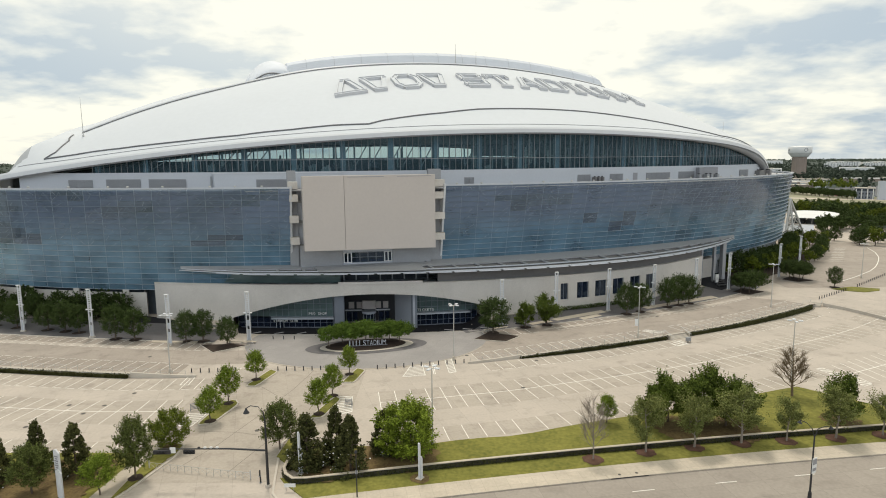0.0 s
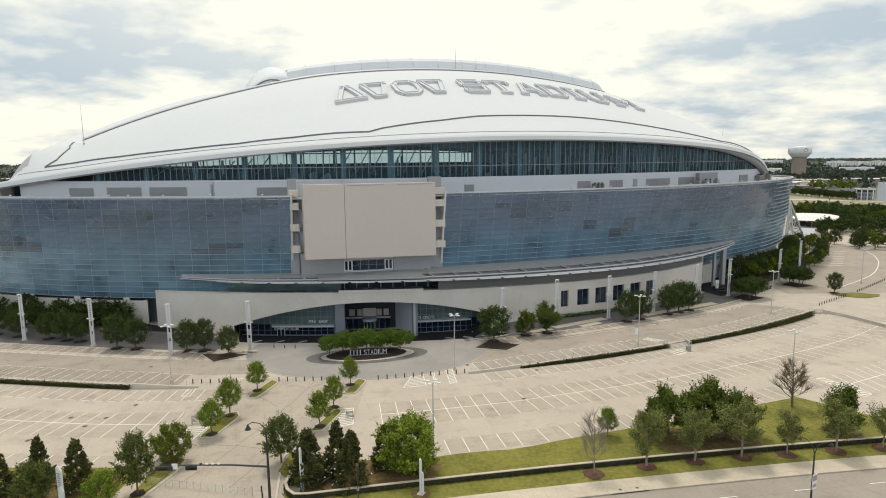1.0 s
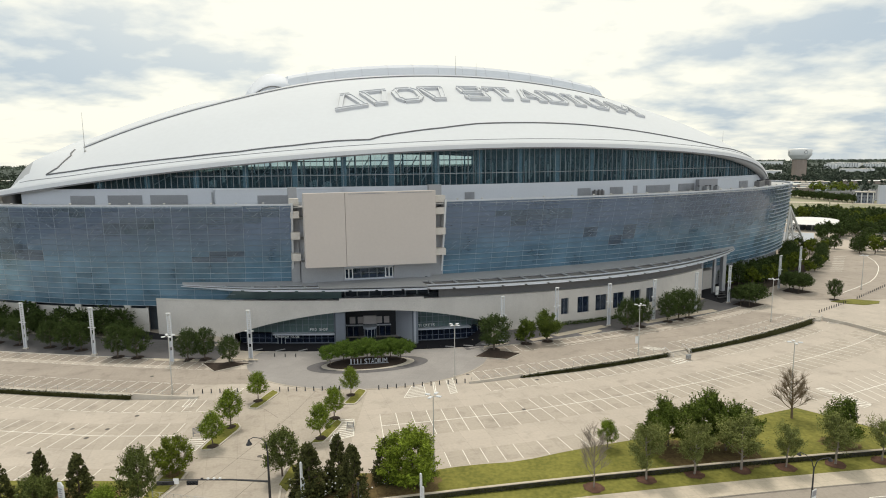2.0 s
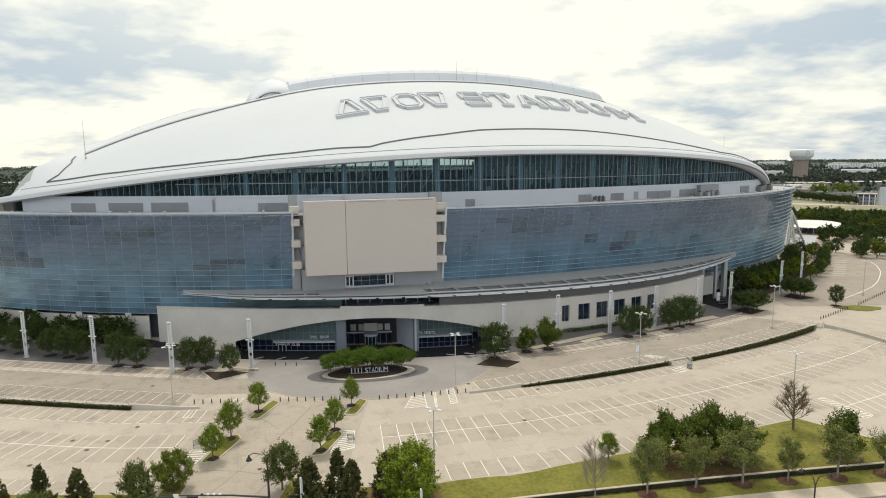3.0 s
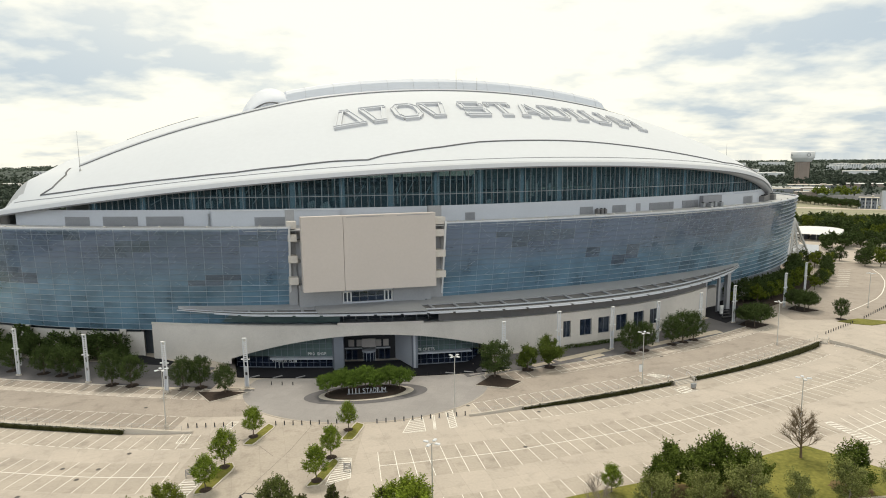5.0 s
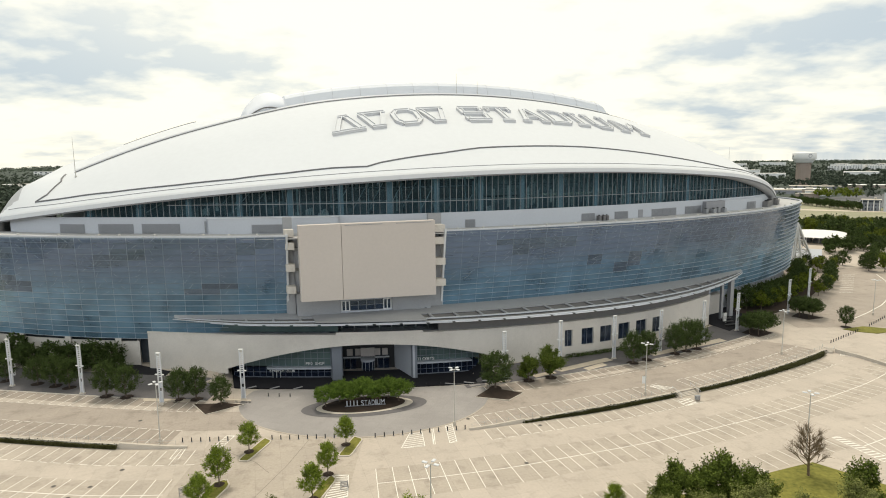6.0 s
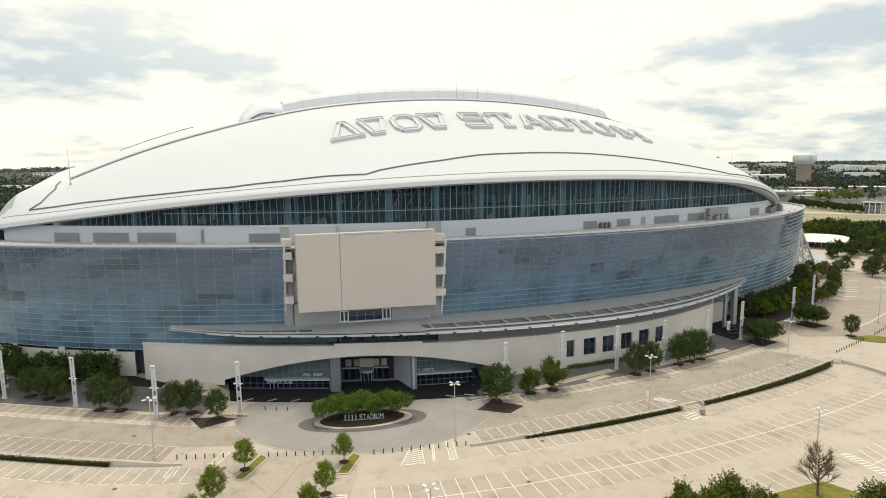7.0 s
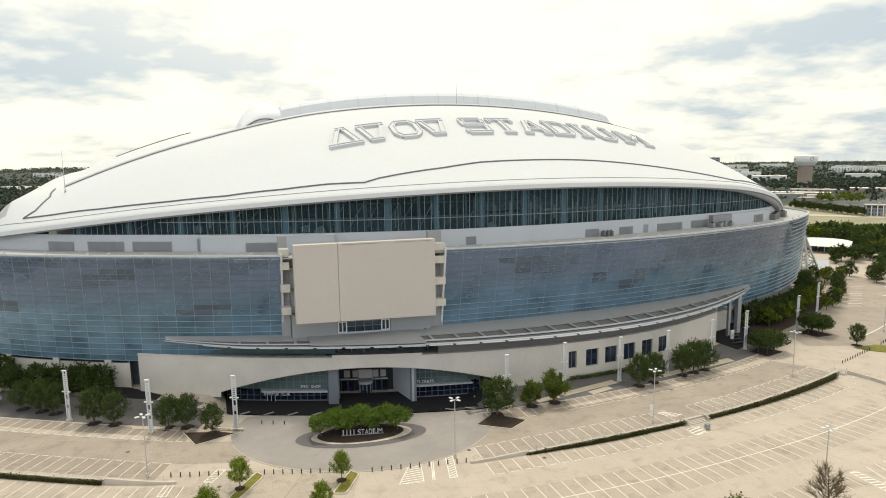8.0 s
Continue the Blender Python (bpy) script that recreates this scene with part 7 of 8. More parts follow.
slab("lawn", [(-42.9, 73.2), (-42.1, 75.6), (-40.3, 83.4), (-41.2, 84.4), (-42.7, 81.6), (-42.9, 77.5)], "grass", 0.19, "strip of grass beside the drive's kerb", "lawn")
disc("mulch_ring", -42.2, 78.2, 1.0, "soil", "dark mulch round an elm", "mulch", 0.215, seed=140)
for i, (x, y, h) in enumerate(FRONT):
    disc("mulch_ring", x, y, 1.5, "soil", "dark mulch round a tree in the walk", "mulch", 0.13, seed=i + 50)


# ---- painted hatching and lids ----
def hatch(a, b, c, d, pitch=0.9, width=0.28, edge=True):
    """White diagonal hatching in a four-cornered field."""
    a, b, c, d = [Vector((*p, 0)) for p in (a, b, c, d)]
    bm = bmesh.new()
    k = max(2, int((d - a).length / pitch))
    for i in range(k):
        t0, t1 = i / k, min(1.0, (i + 0.7) / k)
        p, q = a.lerp(d, t0), b.lerp(c, t1)
        ribbon(bm, [on_lot(*p.lerp(q, f)[:2], 0.03) for f in (0, 0.5, 1)], width)
    if edge:
        for p, q in ((a, b), (b, c), (c, d), (d, a)):
            ribbon(bm, [on_lot(*p.lerp(q, f)[:2], 0.034) for f in (0, 0.25, 0.5, 0.75, 1)], 0.14)
    tagged(finish("hatching", bm, "paint"), "white diagonal hatching painted on concrete", "road marking", kind="structure")


hatch((-8.1, 116.8), (-3.6, 117.5), (-5.0, 128.6), (-5.8, 128.6), 0.85, 0.2)
hatch((1.2, 118.7), (2.6, 119.2), (1.5, 130.0), (0.0, 129.8), 0.85, 0.2)
hatch((-2.0, 118.3), (-1.6, 118.2), (-2.4, 129.8), (-2.7, 129.8), 6.0, 0.12)
hatch((-51.0, 113.6), (-49.3, 113.5), (-49.8, 118.9), (-51.2, 118.9), 9.0, 0.1)
hatch((-44.5, 118.4), (-42.8, 118.2), (-42.0, 123.0), (-43.6, 123.2), 0.9, 0.14)
hatch((49.0, 145.6), (51.0, 146.6), (54.2, 144.8), (52.0, 143.6), 0.8)
hatch((53.8, 136.2), (57.2, 137.4), (56.4, 140.4), (53.2, 139.2), 0.8)
hatch((75.6, 119.0), (77.2, 119.6), (81.0, 110.5), (78.8, 109.3), 0.9)
hatch((-19.0, 106.9), (-16.7, 106.9), (-15.8, 100.0), (-19.6, 97.7), 0.8)
hatch((-44.5, 95.0), (-41.3, 94.8), (-40.6, 99.6), (-43.6, 100.0), 0.8)
hatch((109.0, 168.8), (112.0, 166.6), (113.0, 168.2), (110.2, 170.2), 0.8)
for i, (x, y) in enumerate(((5.2, 129.8), (-64.5, 130.2), (-41.0, 116.7), (20.0, 126.6), (-17.4, 135.3), (-67, 104.6), (-60.5, 104.2), (-62.2, 100.6), (-68.5, 95.2), (-58, 110), (58, 161), (15, 110.5), (-30, 93))):
    lid = thing("manhole_cover", Matrix.Translation(on_lot(x, y, 0.025)), "dark iron cover set in the concrete", "manhole cover", "iron covers")
    bm = bmesh.new()
    tube(bm, [(0, 0, 0), (0, 0, 0.02)], 0.33, 14)
    part("lid", bm, "iron", lid)
    bm = bmesh.new()
    sweep(bm, [[(r * math.cos(a), r * math.sin(a), z) for r, z in ((0.33, 0.0), (0.43, 0.0), (0.43, 0.015), (0.33, 0.015))] for a in [j * math.tau / 14 for j in range(15)]], caps=False)
    part("rim", bm, "joint", lid)
for pts_ in ([(-37.8, 80.8), (-34.6, 88.0), (-31.8, 97.5), (-28.4, 110.5), (-26.6, 121)], [(-30.2, 79.6), (-27.4, 88.8), (-26.2, 95)], [(-41, 116), (-34.6, 112), (-31, 108)], [(-24.4, 90), (-33, 92.4), (-39.6, 93)], [(23, 77.35), (25.5, 77.8), (28.4, 78.25)]):
    bm = bmesh.new()
    ribbon(bm, [on_lot(*p, 0.028) for p in pts_], 0.09 if len(pts_) != 3 or pts_[0][0] < 0 else 0.35)
    tagged(finish("joint", bm, "joint"), "dark joint in the concrete", "joint", kind="structure")


# ---- street furniture ----
def pylon_thing():
    t = thing("light_pylon", Matrix.Identity(4), "tall white openwork lighting pylon on the walk", "light pylon", "white pylons")
    for sx in (-0.42, 0.42):
        bm = bmesh.new()
        box(bm, (sx, 0, 6.0), (0.2, 0.34, 12.0), bevel=0.03)
        part("post", bm, "steel", t)
    for i in range(11):
        bm = bmesh.new()
        box(bm, (0, 0, 6.6 + i * 0.46), (0.64, 0.2, 0.2))
        part("rung", bm, "steel", t)
    bm = bmesh.new()
    box(bm, (0, 0.1, 1.6), (0.64, 0.12, 3.0))
    box(bm, (0, 0.1, 4.6), (0.64, 0.12, 1.4))
    part("panel", bm, "panel", t)
    bm = bmesh.new()
    box(bm, (0, 0, 0.2), (1.3, 0.7, 0.5), bevel=0.05)
    part("base", bm, "kerb", t)
    for sx in (-0.8, 0.8):
        bm = bmesh.new()
        box(bm, (sx, -0.1, 7.1), (0.5, 0.4, 0.22), bevel=0.05)
        box(bm, (sx * 0.7, 0, 7.0), (0.4, 0.1, 0.1))
        part("lamp_head", bm, "sign_white", t)
    bm = bmesh.new()
    box(bm, (0, -0.15, 12.15), (1.0, 0.6, 0.2), bevel=0.05)
    part("cap_lamp", bm, "sign_white", t)
    return t


def place_copies(first, spots):
    """The first stands at the first spot; the rest are copies."""
    for i, m in enumerate(spots):
        if i:
            copy_thing(first, m)
    first.matrix_basis = spots[0]
    return first


place_copies(pylon_thing(), [Matrix.Translation(on_lot(x, y)) @ Matrix.Rotation(a, 4, "Z") for x, y, a in ((-128.5, 161, -0.3), (-107, 152.3, -0.3), (-86.2, 146.5, -0.25), (-64.2, 139.8, -0.15), (-46.2, 141.8, -0.1), (15.4, 155.0, 0.35), (31.0, 163.2, 0.4), (46.5, 167.6, 0.4), (61.0, 173, 0.4), (77.4, 183.4, 0.45), (92.2, 193.3, 0.45), (119.1, 212.8, 0.5), (138, 233, 0.5))])


def light_pole():
    t = thing("light_pole", Matrix.Identity(4), "slender galvanised parking lot light with four heads", "light pole", "parking lot lights")
    bm = bmesh.new()
    tube(bm, [(0, 0, 0), (0, 0, 0.9)], 0.3, 12)
    part("footing", bm, "kerb", t)
    bm = bmesh.new()
    tube(bm, [(0, 0, 0.8), (0, 0, 6), (0, 0, 12.1)], [0.12, 0.1, 0.07], 8)
    part("pole", bm, "pale_pole", t)
    for k in range(4):
        q = Matrix.Rotation(math.pi / 4 + k * math.pi / 2, 3, "Z")
        bm = bmesh.new()
        tube(bm, [(0, 0, 12.0), q @ Vector((0.6, 0, 12.15))], 0.045, 6)
        part("arm", bm, "pale_pole", t)
        bm = bmesh.new()
        box(bm, q @ Vector((0.95, 0, 12.2)), (0.8, 0.5, 0.18), q, bevel=0.06)
        part("head", bm, "steel", t)
    return t


place_copies(light_pole(), [Matrix.Translation(on_lot(x, y)) @ Matrix.Rotation(a, 4, "Z") for x, y, a in ((2.3, 126.7, 0.1), (-1.8, 87.4, 0.3), (-55.6, 120.0, -0.1), (46.2, 140.4, 0.3), (92.0, 167.2, 0.5), (146.8, 210.4, 0.5), (66.2, 111.6, 0.5))])


def bollard():
    t = thing("bollard", Matrix.Identity(4), "short dark steel bollard at the plaza edge", "bollard", "bollards")
    bm = bmesh.new()
    tube(bm, [(0, 0, 0), (0, 0, 0.82), (0, 0, 0.9)], [0.11, 0.11, 0.06], 10)
    part("post", bm, "black", t)
    bm = bmesh.new()
    tube(bm, [(0, 0, 0), (0, 0, 0.06)], 0.2, 10)
    part("base_ring", bm, "grey_steel", t)
    return t


spots = [(-51.4 + 1.75 * i, 120.4 + 0.1 * i) for i in range(6)] + [(-34.0 + 1.75 * i, 121.2 - 0.03 * i + 0.012 * i * i) for i in range(8)] + [(-13.6 + 1.8 * i, 121.6 + 0.32 * i) for i in range(11)] + [(-7.5 + 3.4 * i, 150.2 + 0.5 * i) for i in range(4)] + [(-41 + 2.6 * i, 143.6 - 0.2 * i) for i in range(3)] + [(113.3 + 1.39 * i, 179.7 + 1.02 * i) for i in range(12)] + [(136.1 + 1.7 * i, 196.6 + 1.41 * i) for i in range(15)]
place_copies(bollard(), [Matrix.Translation(on_lot(x, y, 0.03)) for x, y in spots])

# slanting low walls at the top of the entrance ramp
for i in range(6):
    x, y = stone_off(-88 + i * 5.3, -11.0, 0)[:2]
    w_ = thing("ramp_wall", Matrix.Translation(on_lot(x, y, 0.05)) @ Matrix.Rotation(0.7, 4, "Z"), "low dark granite wall at the head of the ramp", "low wall", "ramp walls")
    bm = bmesh.new()
    box(bm, (0, 0, 0.2), (2.4, 0.4, 0.5), bevel=0.04)
    part("body", bm, "black", w_)
    bm = bmesh.new()
    box(bm, (0, 0, 0.48), (2.5, 0.5, 0.08))
    part("cap", bm, "louver", w_)
for i in range(5):
    x, y = stone_off(-42 + i * 4.6, -11.0, 0)[:2]
    w_ = thing("ramp_wall", Matrix.Translation(on_lot(x, y, 0.05)) @ Matrix.Rotation(-0.3, 4, "Z"), "low dark granite wall at the head of the ramp", "low wall", "ramp walls")
    bm = bmesh.new()
    box(bm, (0, 0, 0.2), (2.4, 0.4, 0.5), bevel=0.04)
    part("body", bm, "black", w_)
    bm = bmesh.new()
    box(bm, (0, 0, 0.48), (2.5, 0.5, 0.08))
    part("cap", bm, "louver", w_)

# sign in the oval bed: four plain bars, then the word
bed_sign = thing("plaza_sign", Matrix.Translation((-21.8, 136.5, 0.32)) @ Matrix.Rotation(0.13, 4, "Z") @ Matrix.Scale(0.88, 4), "pale metal letters standing in the oval bed", "sign")
x = 0.0
for w in (0.75, 0.6, 0.7, 0.6):
    bm = bmesh.new()
    box(bm, (x + w / 2, 0, 0.7), (w * 0.42, 0.15, 1.4), bevel=0.03)
    part("plain_bar", bm, "panel", bed_sign)
    x += w + 0.2
x += 0.4
for ch, adv in zip("STADIUM", (0.92, 0.86, 0.96, 0.92, 0.45, 0.95, 1.1)):
    bm = letter_mesh(ch, 1.95, 0.2)
    x0_, x1_ = min(v.co.x for v in bm.verts), max(v.co.x for v in bm.verts)
    for v in bm.verts:
        v.co = Vector((x + (v.co.x - x0_) * (adv - 0.16) / (x1_ - x0_), -v.co.z, v.co.y))
    part("letter", bm, "panel", bed_sign)
    x += adv
bm = bmesh.new()
box(bm, (x / 2, 0.1, -0.05), (x + 0.4, 0.3, 0.12))
part("base_rail", bm, "louver", bed_sign)


# railings on the retaining walls
def railing(x0, x1, d, label):
    t = thing("railing", Matrix.Identity(4), label, "railing")
    xs = steps(x0, x1, 2.6)
    for x in xs:
        bm = bmesh.new()
        p = wall_point(x, d)
        tube(bm, [p, p + Vector((0, 0, 1.1))], 0.04, 5)
        part("post", bm, "pale_pole", t)
    for h in (0.45, 0.78, 1.08):
        bm = bmesh.new()
        tube(bm, [wall_point(x, d, h) for x in xs], 0.022, 4)
        part("rail", bm, "pale_pole", t)


railing(6, 53, 0.75, "thin galvanised railing above the ivy wall")
railing(60, 105, 0.75, "thin galvanised railing above the ivy wall")
railing(-150, -52, 0.75, "thin galvanised railing above the ivy wall")

# stairs through the wall
stair = thing("stairs", Matrix.Identity(4), "short concrete stair through the retaining wall", "stairs")
t_, nn = wall_dir(56.5)
b0 = Vector((56.5, wall_y(56.5), 0))
for i in range(5):
    bm = bmesh.new()
    z1 = lot_z(56.5, b0.y, -1) + 0.175 * (i + 1)
    c = b0 + nn * (-0.9 + 0.34 * i)
    box(bm, (c.x, c.y, z1 - 0.45), (5.4, 0.36, 0.9), Matrix.Rotation(math.atan2(t_.y, t_.x), 3, "Z"))
    part("step", bm, "kerb", stair)
for s in (-2.8, 2.8):
    bm = bmesh.new()
    a, b = b0 + t_ * s - nn * 1.6, b0 + t_ * s + nn * 1.4
    za, zb = lot_z(56.5, b0.y, -1), lot_z(56.5, b0.y, 1)
    tube(bm, [a + Vector((0, 0, za)), a + Vector((0, 0, za + 1)), b + Vector((0, 0, zb + 1)), b + Vector((0, 0, zb))], 0.045, 6)
    part("handrail", bm, "steel", stair)
    bm = bmesh.new()
    c = b0 + t_ * s * 1.06
    box(bm, (c.x, c.y, (za + zb) / 2), (0.25, 2.0, zb - za + 0.3), Matrix.Rotation(math.atan2(t_.y, t_.x), 3, "Z"))
    part("cheek_wall", bm, "kerb", stair)
for x, y, ang in ((-43.2, 101.0, 0.5), (-16.7, 102.3, -0.2)):
    # folding steel frames that stand on the hatching
    fold = thing("folding_barrier", Matrix.Translation(on_lot(x, y)) @ Matrix.Rotation(ang, 4, "Z"), "slim grey folding steel barrier standing on the lot", "barrier", "folding barriers")
    for sx in (-0.6, 0.6):
        bm = bmesh.new()
        tube(bm, [(sx, 0.35, 0), (sx, 0.05, 1.65 if sx > 0 else 1.45)], 0.05, 6)
        tube(bm, [(sx, -0.35, 0), (sx, 0.0, 1.3)], 0.04, 6)
        part("upright", bm, "grey_steel", fold)
    for z in (0.35, 0.6, 0.85, 1.1, 1.35):
        bm = bmesh.new()
        box(bm, (0, 0.28 - 0.17 * z, z), (1.2, 0.04, 0.13))
        part("slat", bm, "louver", fold)
for x, y in ((57.6, 139.0),):
    cart = thing("cart_rack", Matrix.Translation(on_lot(x, y)) @ Matrix.Rotation(0.4, 4, "Z") @ Matrix.Scale(0.75, 4), "grey steel ticket cart standing on the lot", "cart", "carts")
    bm = bmesh.new()
    box(bm, (0, 0, 0.95), (1.5, 0.9, 1.1), bevel=0.06)
    part("body", bm, "grey_steel", cart)
    bm = bmesh.new()
    box(bm, (0, 0, 1.56), (1.7, 1.1, 0.1), bevel=0.02)
    part("lid", bm, "grey_steel", cart)
    for sx in (-0.55, 0.55):
        for sy in (-0.35, 0.35):
            bm = bmesh.new()
            tube(bm, [(sx, sy, 0), (sx, sy, 0.45)], 0.06, 6)
            part("leg", bm, "black", cart)

# gate across the drive
gate = thing("gate", Matrix.Identity(4), "low white folding barrier across the drive", "gate")
ga, gb = Vector((-41.6, 80.9, 0)), Vector((-26.4, 77.7, 0))
for i in range(15):
    p = ga.lerp(gb, i / 14)
    bm = bmesh.new()
    tube(bm, [on_lot(p.x, p.y), on_lot(p.x, p.y, 1.0 if 0 < i < 14 else 1.35)], 0.035 if 0 < i < 14 else 0.09, 6)
    part("post", bm, "pale_pole", gate)
    if i < 14:
        q = ga.lerp(gb, (i + 1) / 14)
        bm = bmesh.new()
        tube(bm, [on_lot(p.x, p.y, 0.15), on_lot(q.x, q.y, 0.95)], 0.02, 4)
        tube(bm, [on_lot(p.x, p.y, 0.95), on_lot(q.x, q.y, 0.15)], 0.02, 4)
        part("brace", bm, "pale_pole", gate)
bm = bmesh.new()
tube(bm, [on_lot(ga.x, ga.y, 1.0), on_lot(gb.x, gb.y, 1.0)], 0.03, 5)
part("top_rail", bm, "pale_pole", gate)
for x, y in ((-25.4, 78.6), (-24.8, 76.9)):
    copy_thing(bpy.data.objects["bollard"], Matrix.Translation(on_lot(x, y)))

# traffic signal with mast arm and street lamp
sig = thing("traffic_signal", Matrix.Translation((-23.5, 75.9, 0)), "black mast-arm traffic signal with a street lamp on top", "traffic signal")
bm = bmesh.new()
tube(bm, [(0, 0, 0), (0, 0, 0.35)], 0.4, 12)
part("footing", bm, "kerb", sig)
bm = bmesh.new()
tube(bm, [(0, 0, 0.2), (0, 0, 5.6), (0, 0, 9.2)], [0.2, 0.16, 0.1], 10)
part("pole", bm, "black", sig)
bm = bmesh.new()
tube(bm, [(0, 0, 5.1), (-5, 0.3, 5.25), (-14.6, 0.8, 5.05)], [0.15, 0.12, 0.06], 8)
part("mast_arm", bm, "black", sig)
bm = bmesh.new()
tube(bm, [(0, 0, 9.1), (-0.15, 0, 10.4), (-0.8, 0.1, 11.1), (-1.8, 0.1, 11.25), (-2.4, 0.1, 10.9)], [0.09, 0.07, 0.06, 0.06, 0.05], 8)
part("lamp_arm", bm, "black", sig)
bm = bmesh.new()
tube(bm, [(-2.4, 0.1, 10.95), (-2.4, 0.1, 10.7), (-2.4, 0.1, 10.25)], [0.1, 0.16, 0.42], 12)
part("lamp_shade", bm, "black", sig)
for x in (-10.4, -14.0):
    bm = bmesh.new()
    box(bm, (x, 0.55, 4.72), (1.5 if x > -12 else 2.3, 0.25, 0.55), bevel=0.04)
    hd = part("signal_head", bm, "black", sig)
    for k in range(3):
        bm = bmesh.new()
        tube(bm, [(x + (k - 1) * 0.42, 0.42, 4.72), (x + (k - 1) * 0.42, 0.2, 4.74)], 0.15, 10, False)
        part("visor", bm, "black", hd)
for x, w in ((-12.6, 0.75),):
    bm = bmesh.new()
    box(bm, (x, 0.6, 4.95), (w, 0.05, 0.8))
    part("sign_plate", bm, "sign_white", sig, "white plate with unreadable writing")
for x in (-7.4, -8.2, -9.0, -6.6):
    bm = bmesh.new()
    box(bm, (x, 0.35, 5.42), (0.35, 0.22, 0.2), bevel=0.04)
    part("sensor", bm, "sign_white" if x > -8.5 else "black", sig)

# double street lamp with a banner
lamp = thing("street_lamp", Matrix.Translation((46.0, 71.6, 0)), "black double-armed street lamp with a banner", "street lamp")
bm = bmesh.new()
tube(bm, [(0, 0, 0), (0, 0, 0.9)], [0.24, 0.2], 10)
part("base", bm, "black", lamp)
bm = bmesh.new()
tube(bm, [(0, 0, 0.8), (0, 0, 8.3)], [0.13, 0.09], 8)
part("pole", bm, "black", lamp)
for sx in (-1, 1):
    bm = bmesh.new()
    tube(bm, [(0, 0, 8.2), (sx * 0.35, 0, 9.3), (sx * 1.1, 0, 10.1 if sx < 0 else 9.6), (sx * 1.9, 0, 10.5 if sx < 0 else 9.7)], [0.07, 0.06, 0.05, 0.05], 7)
    part("arm", bm, "black", lamp)
    bm = bmesh.new()
    zz = 10.5 if sx < 0 else 9.7
    tube(bm, [(sx * 1.9, 0, zz), (sx * 1.95, 0, zz - 0.15), (sx * 2.0, 0, zz - 0.4)], [0.08, 0.14, 0.3], 10)
    part("lamp_shade", bm, "black", lamp)
bm = bmesh.new()
box(bm, (0.12, -0.25, 4.6), (0.9, 0.06, 2.0), Matrix.Rotation(0.5, 3, "Z"))
ban = part("banner", bm, "sign_white", lamp, "white banner with dark bars")
bm = bmesh.new()
box(bm, (0.12, -0.29, 5.1), (0.8, 0.06, 0.7), Matrix.Rotation(0.5, 3, "Z"))
part("bar", bm, "louver", ban)
bm = bmesh.new()
box(bm, (0.12, -0.29, 4.1), (0.75, 0.06, 0.35), Matrix.Rotation(0.5, 3, "Z"))
part("bar", bm, "louver", ban)

post = thing("lamp_post", Matrix.Translation((-11.3, 72.9, 0.1)), "thin black path lamp on the verge", "lamp post")
bm = bmesh.new()
tube(bm, [(0, 0, 0), (0, 0, 6.0)], [0.09, 0.06], 8)
part("pole", bm, "black", post)
bm = bmesh.new()
tube(bm, [(0, 0, 5.9), (0, 0, 6.1), (0, 0, 6.4)], [0.08, 0.22, 0.1], 10)
part("lantern", bm, "black", post)
bm = bmesh.new()
box(bm, (0, 0, 3.4), (0.3, 0.12, 0.5), bevel=0.03)
part("box", bm, "louver", post)


def monolith(x, y, h, turn, w=0.5):
    """Two thin metal plates side by side, the taller with a slanting top."""
    t = thing("entry_marker", Matrix.Translation(on_lot(x, y, 0.1)) @ Matrix.Rotation(turn, 4, "Z"), "slim silver-white marker post at the drive", "marker post", "white markers")
    for name, x0, x1, z1, z2, dy in (("tall_plate", -w / 2, w * 0.22, h * 0.93, h, 0.0), ("short_plate", -w * 0.1, w / 2, h * 0.55, h * 0.62, -0.22)):
        bm = bmesh.new()
        sweep(bm, [[(x0, dy - 0.1, 0), (x1, dy - 0.1, 0), (x1, dy - 0.1, z1), ((x0 + x1) / 2, dy - 0.1, z2), (x0, dy - 0.1, z2 * 0.985)], [(x0, dy + 0.1, 0), (x1, dy + 0.1, 0), (x1, dy + 0.1, z1), ((x0 + x1) / 2, dy + 0.1, z2), (x0, dy + 0.1, z2 * 0.985)]])
        part(name, bm, "steel", t)
    if w > 0.8:
        for k in range(7):
            bm = bmesh.new()
            box(bm, (-w * 0.14, -0.13, h * (0.60 + 0.045 * k)), (w * (0.5 - 0.2 * (k % 2)), 0.05, h * 0.022))
            part("plain_bar", bm, "louver", t)
    bm = bmesh.new()
    box(bm, (0, 0, 0.08), (w + 0.5, 0.9, 0.2), bevel=0.03)
    part("base", bm, "kerb", t)
    return t


monolith(-19.9, 78.9, 6.2, 1.2)
monolith(-3.4, 77.3, 5.2, 1.1)
monolith(-49.2, 73.2, 6.7, -0.4, 1.3)
disc("mulch_ring", -3.4, 77.3, 1.3, "earth", "bare earth round a marker post", "mulch", 0.17, seed=90)
sg = thing("street_sign", Matrix.Translation((-20.3, 74.6, 0.1)), "small white sign panel on two legs by the verge", "sign")
bm = bmesh.new()
box(bm, (0, 0, 0.75), (1.5, 0.08, 0.5), bevel=0.02)
part("panel", bm, "sign_white", sg)
for sx in (-0.5, 0.5):
    bm = bmesh.new()
    tube(bm, [(sx, 0, 0), (sx, 0, 0.6)], 0.04, 6)
    part("leg", bm, "grey_steel", sg)
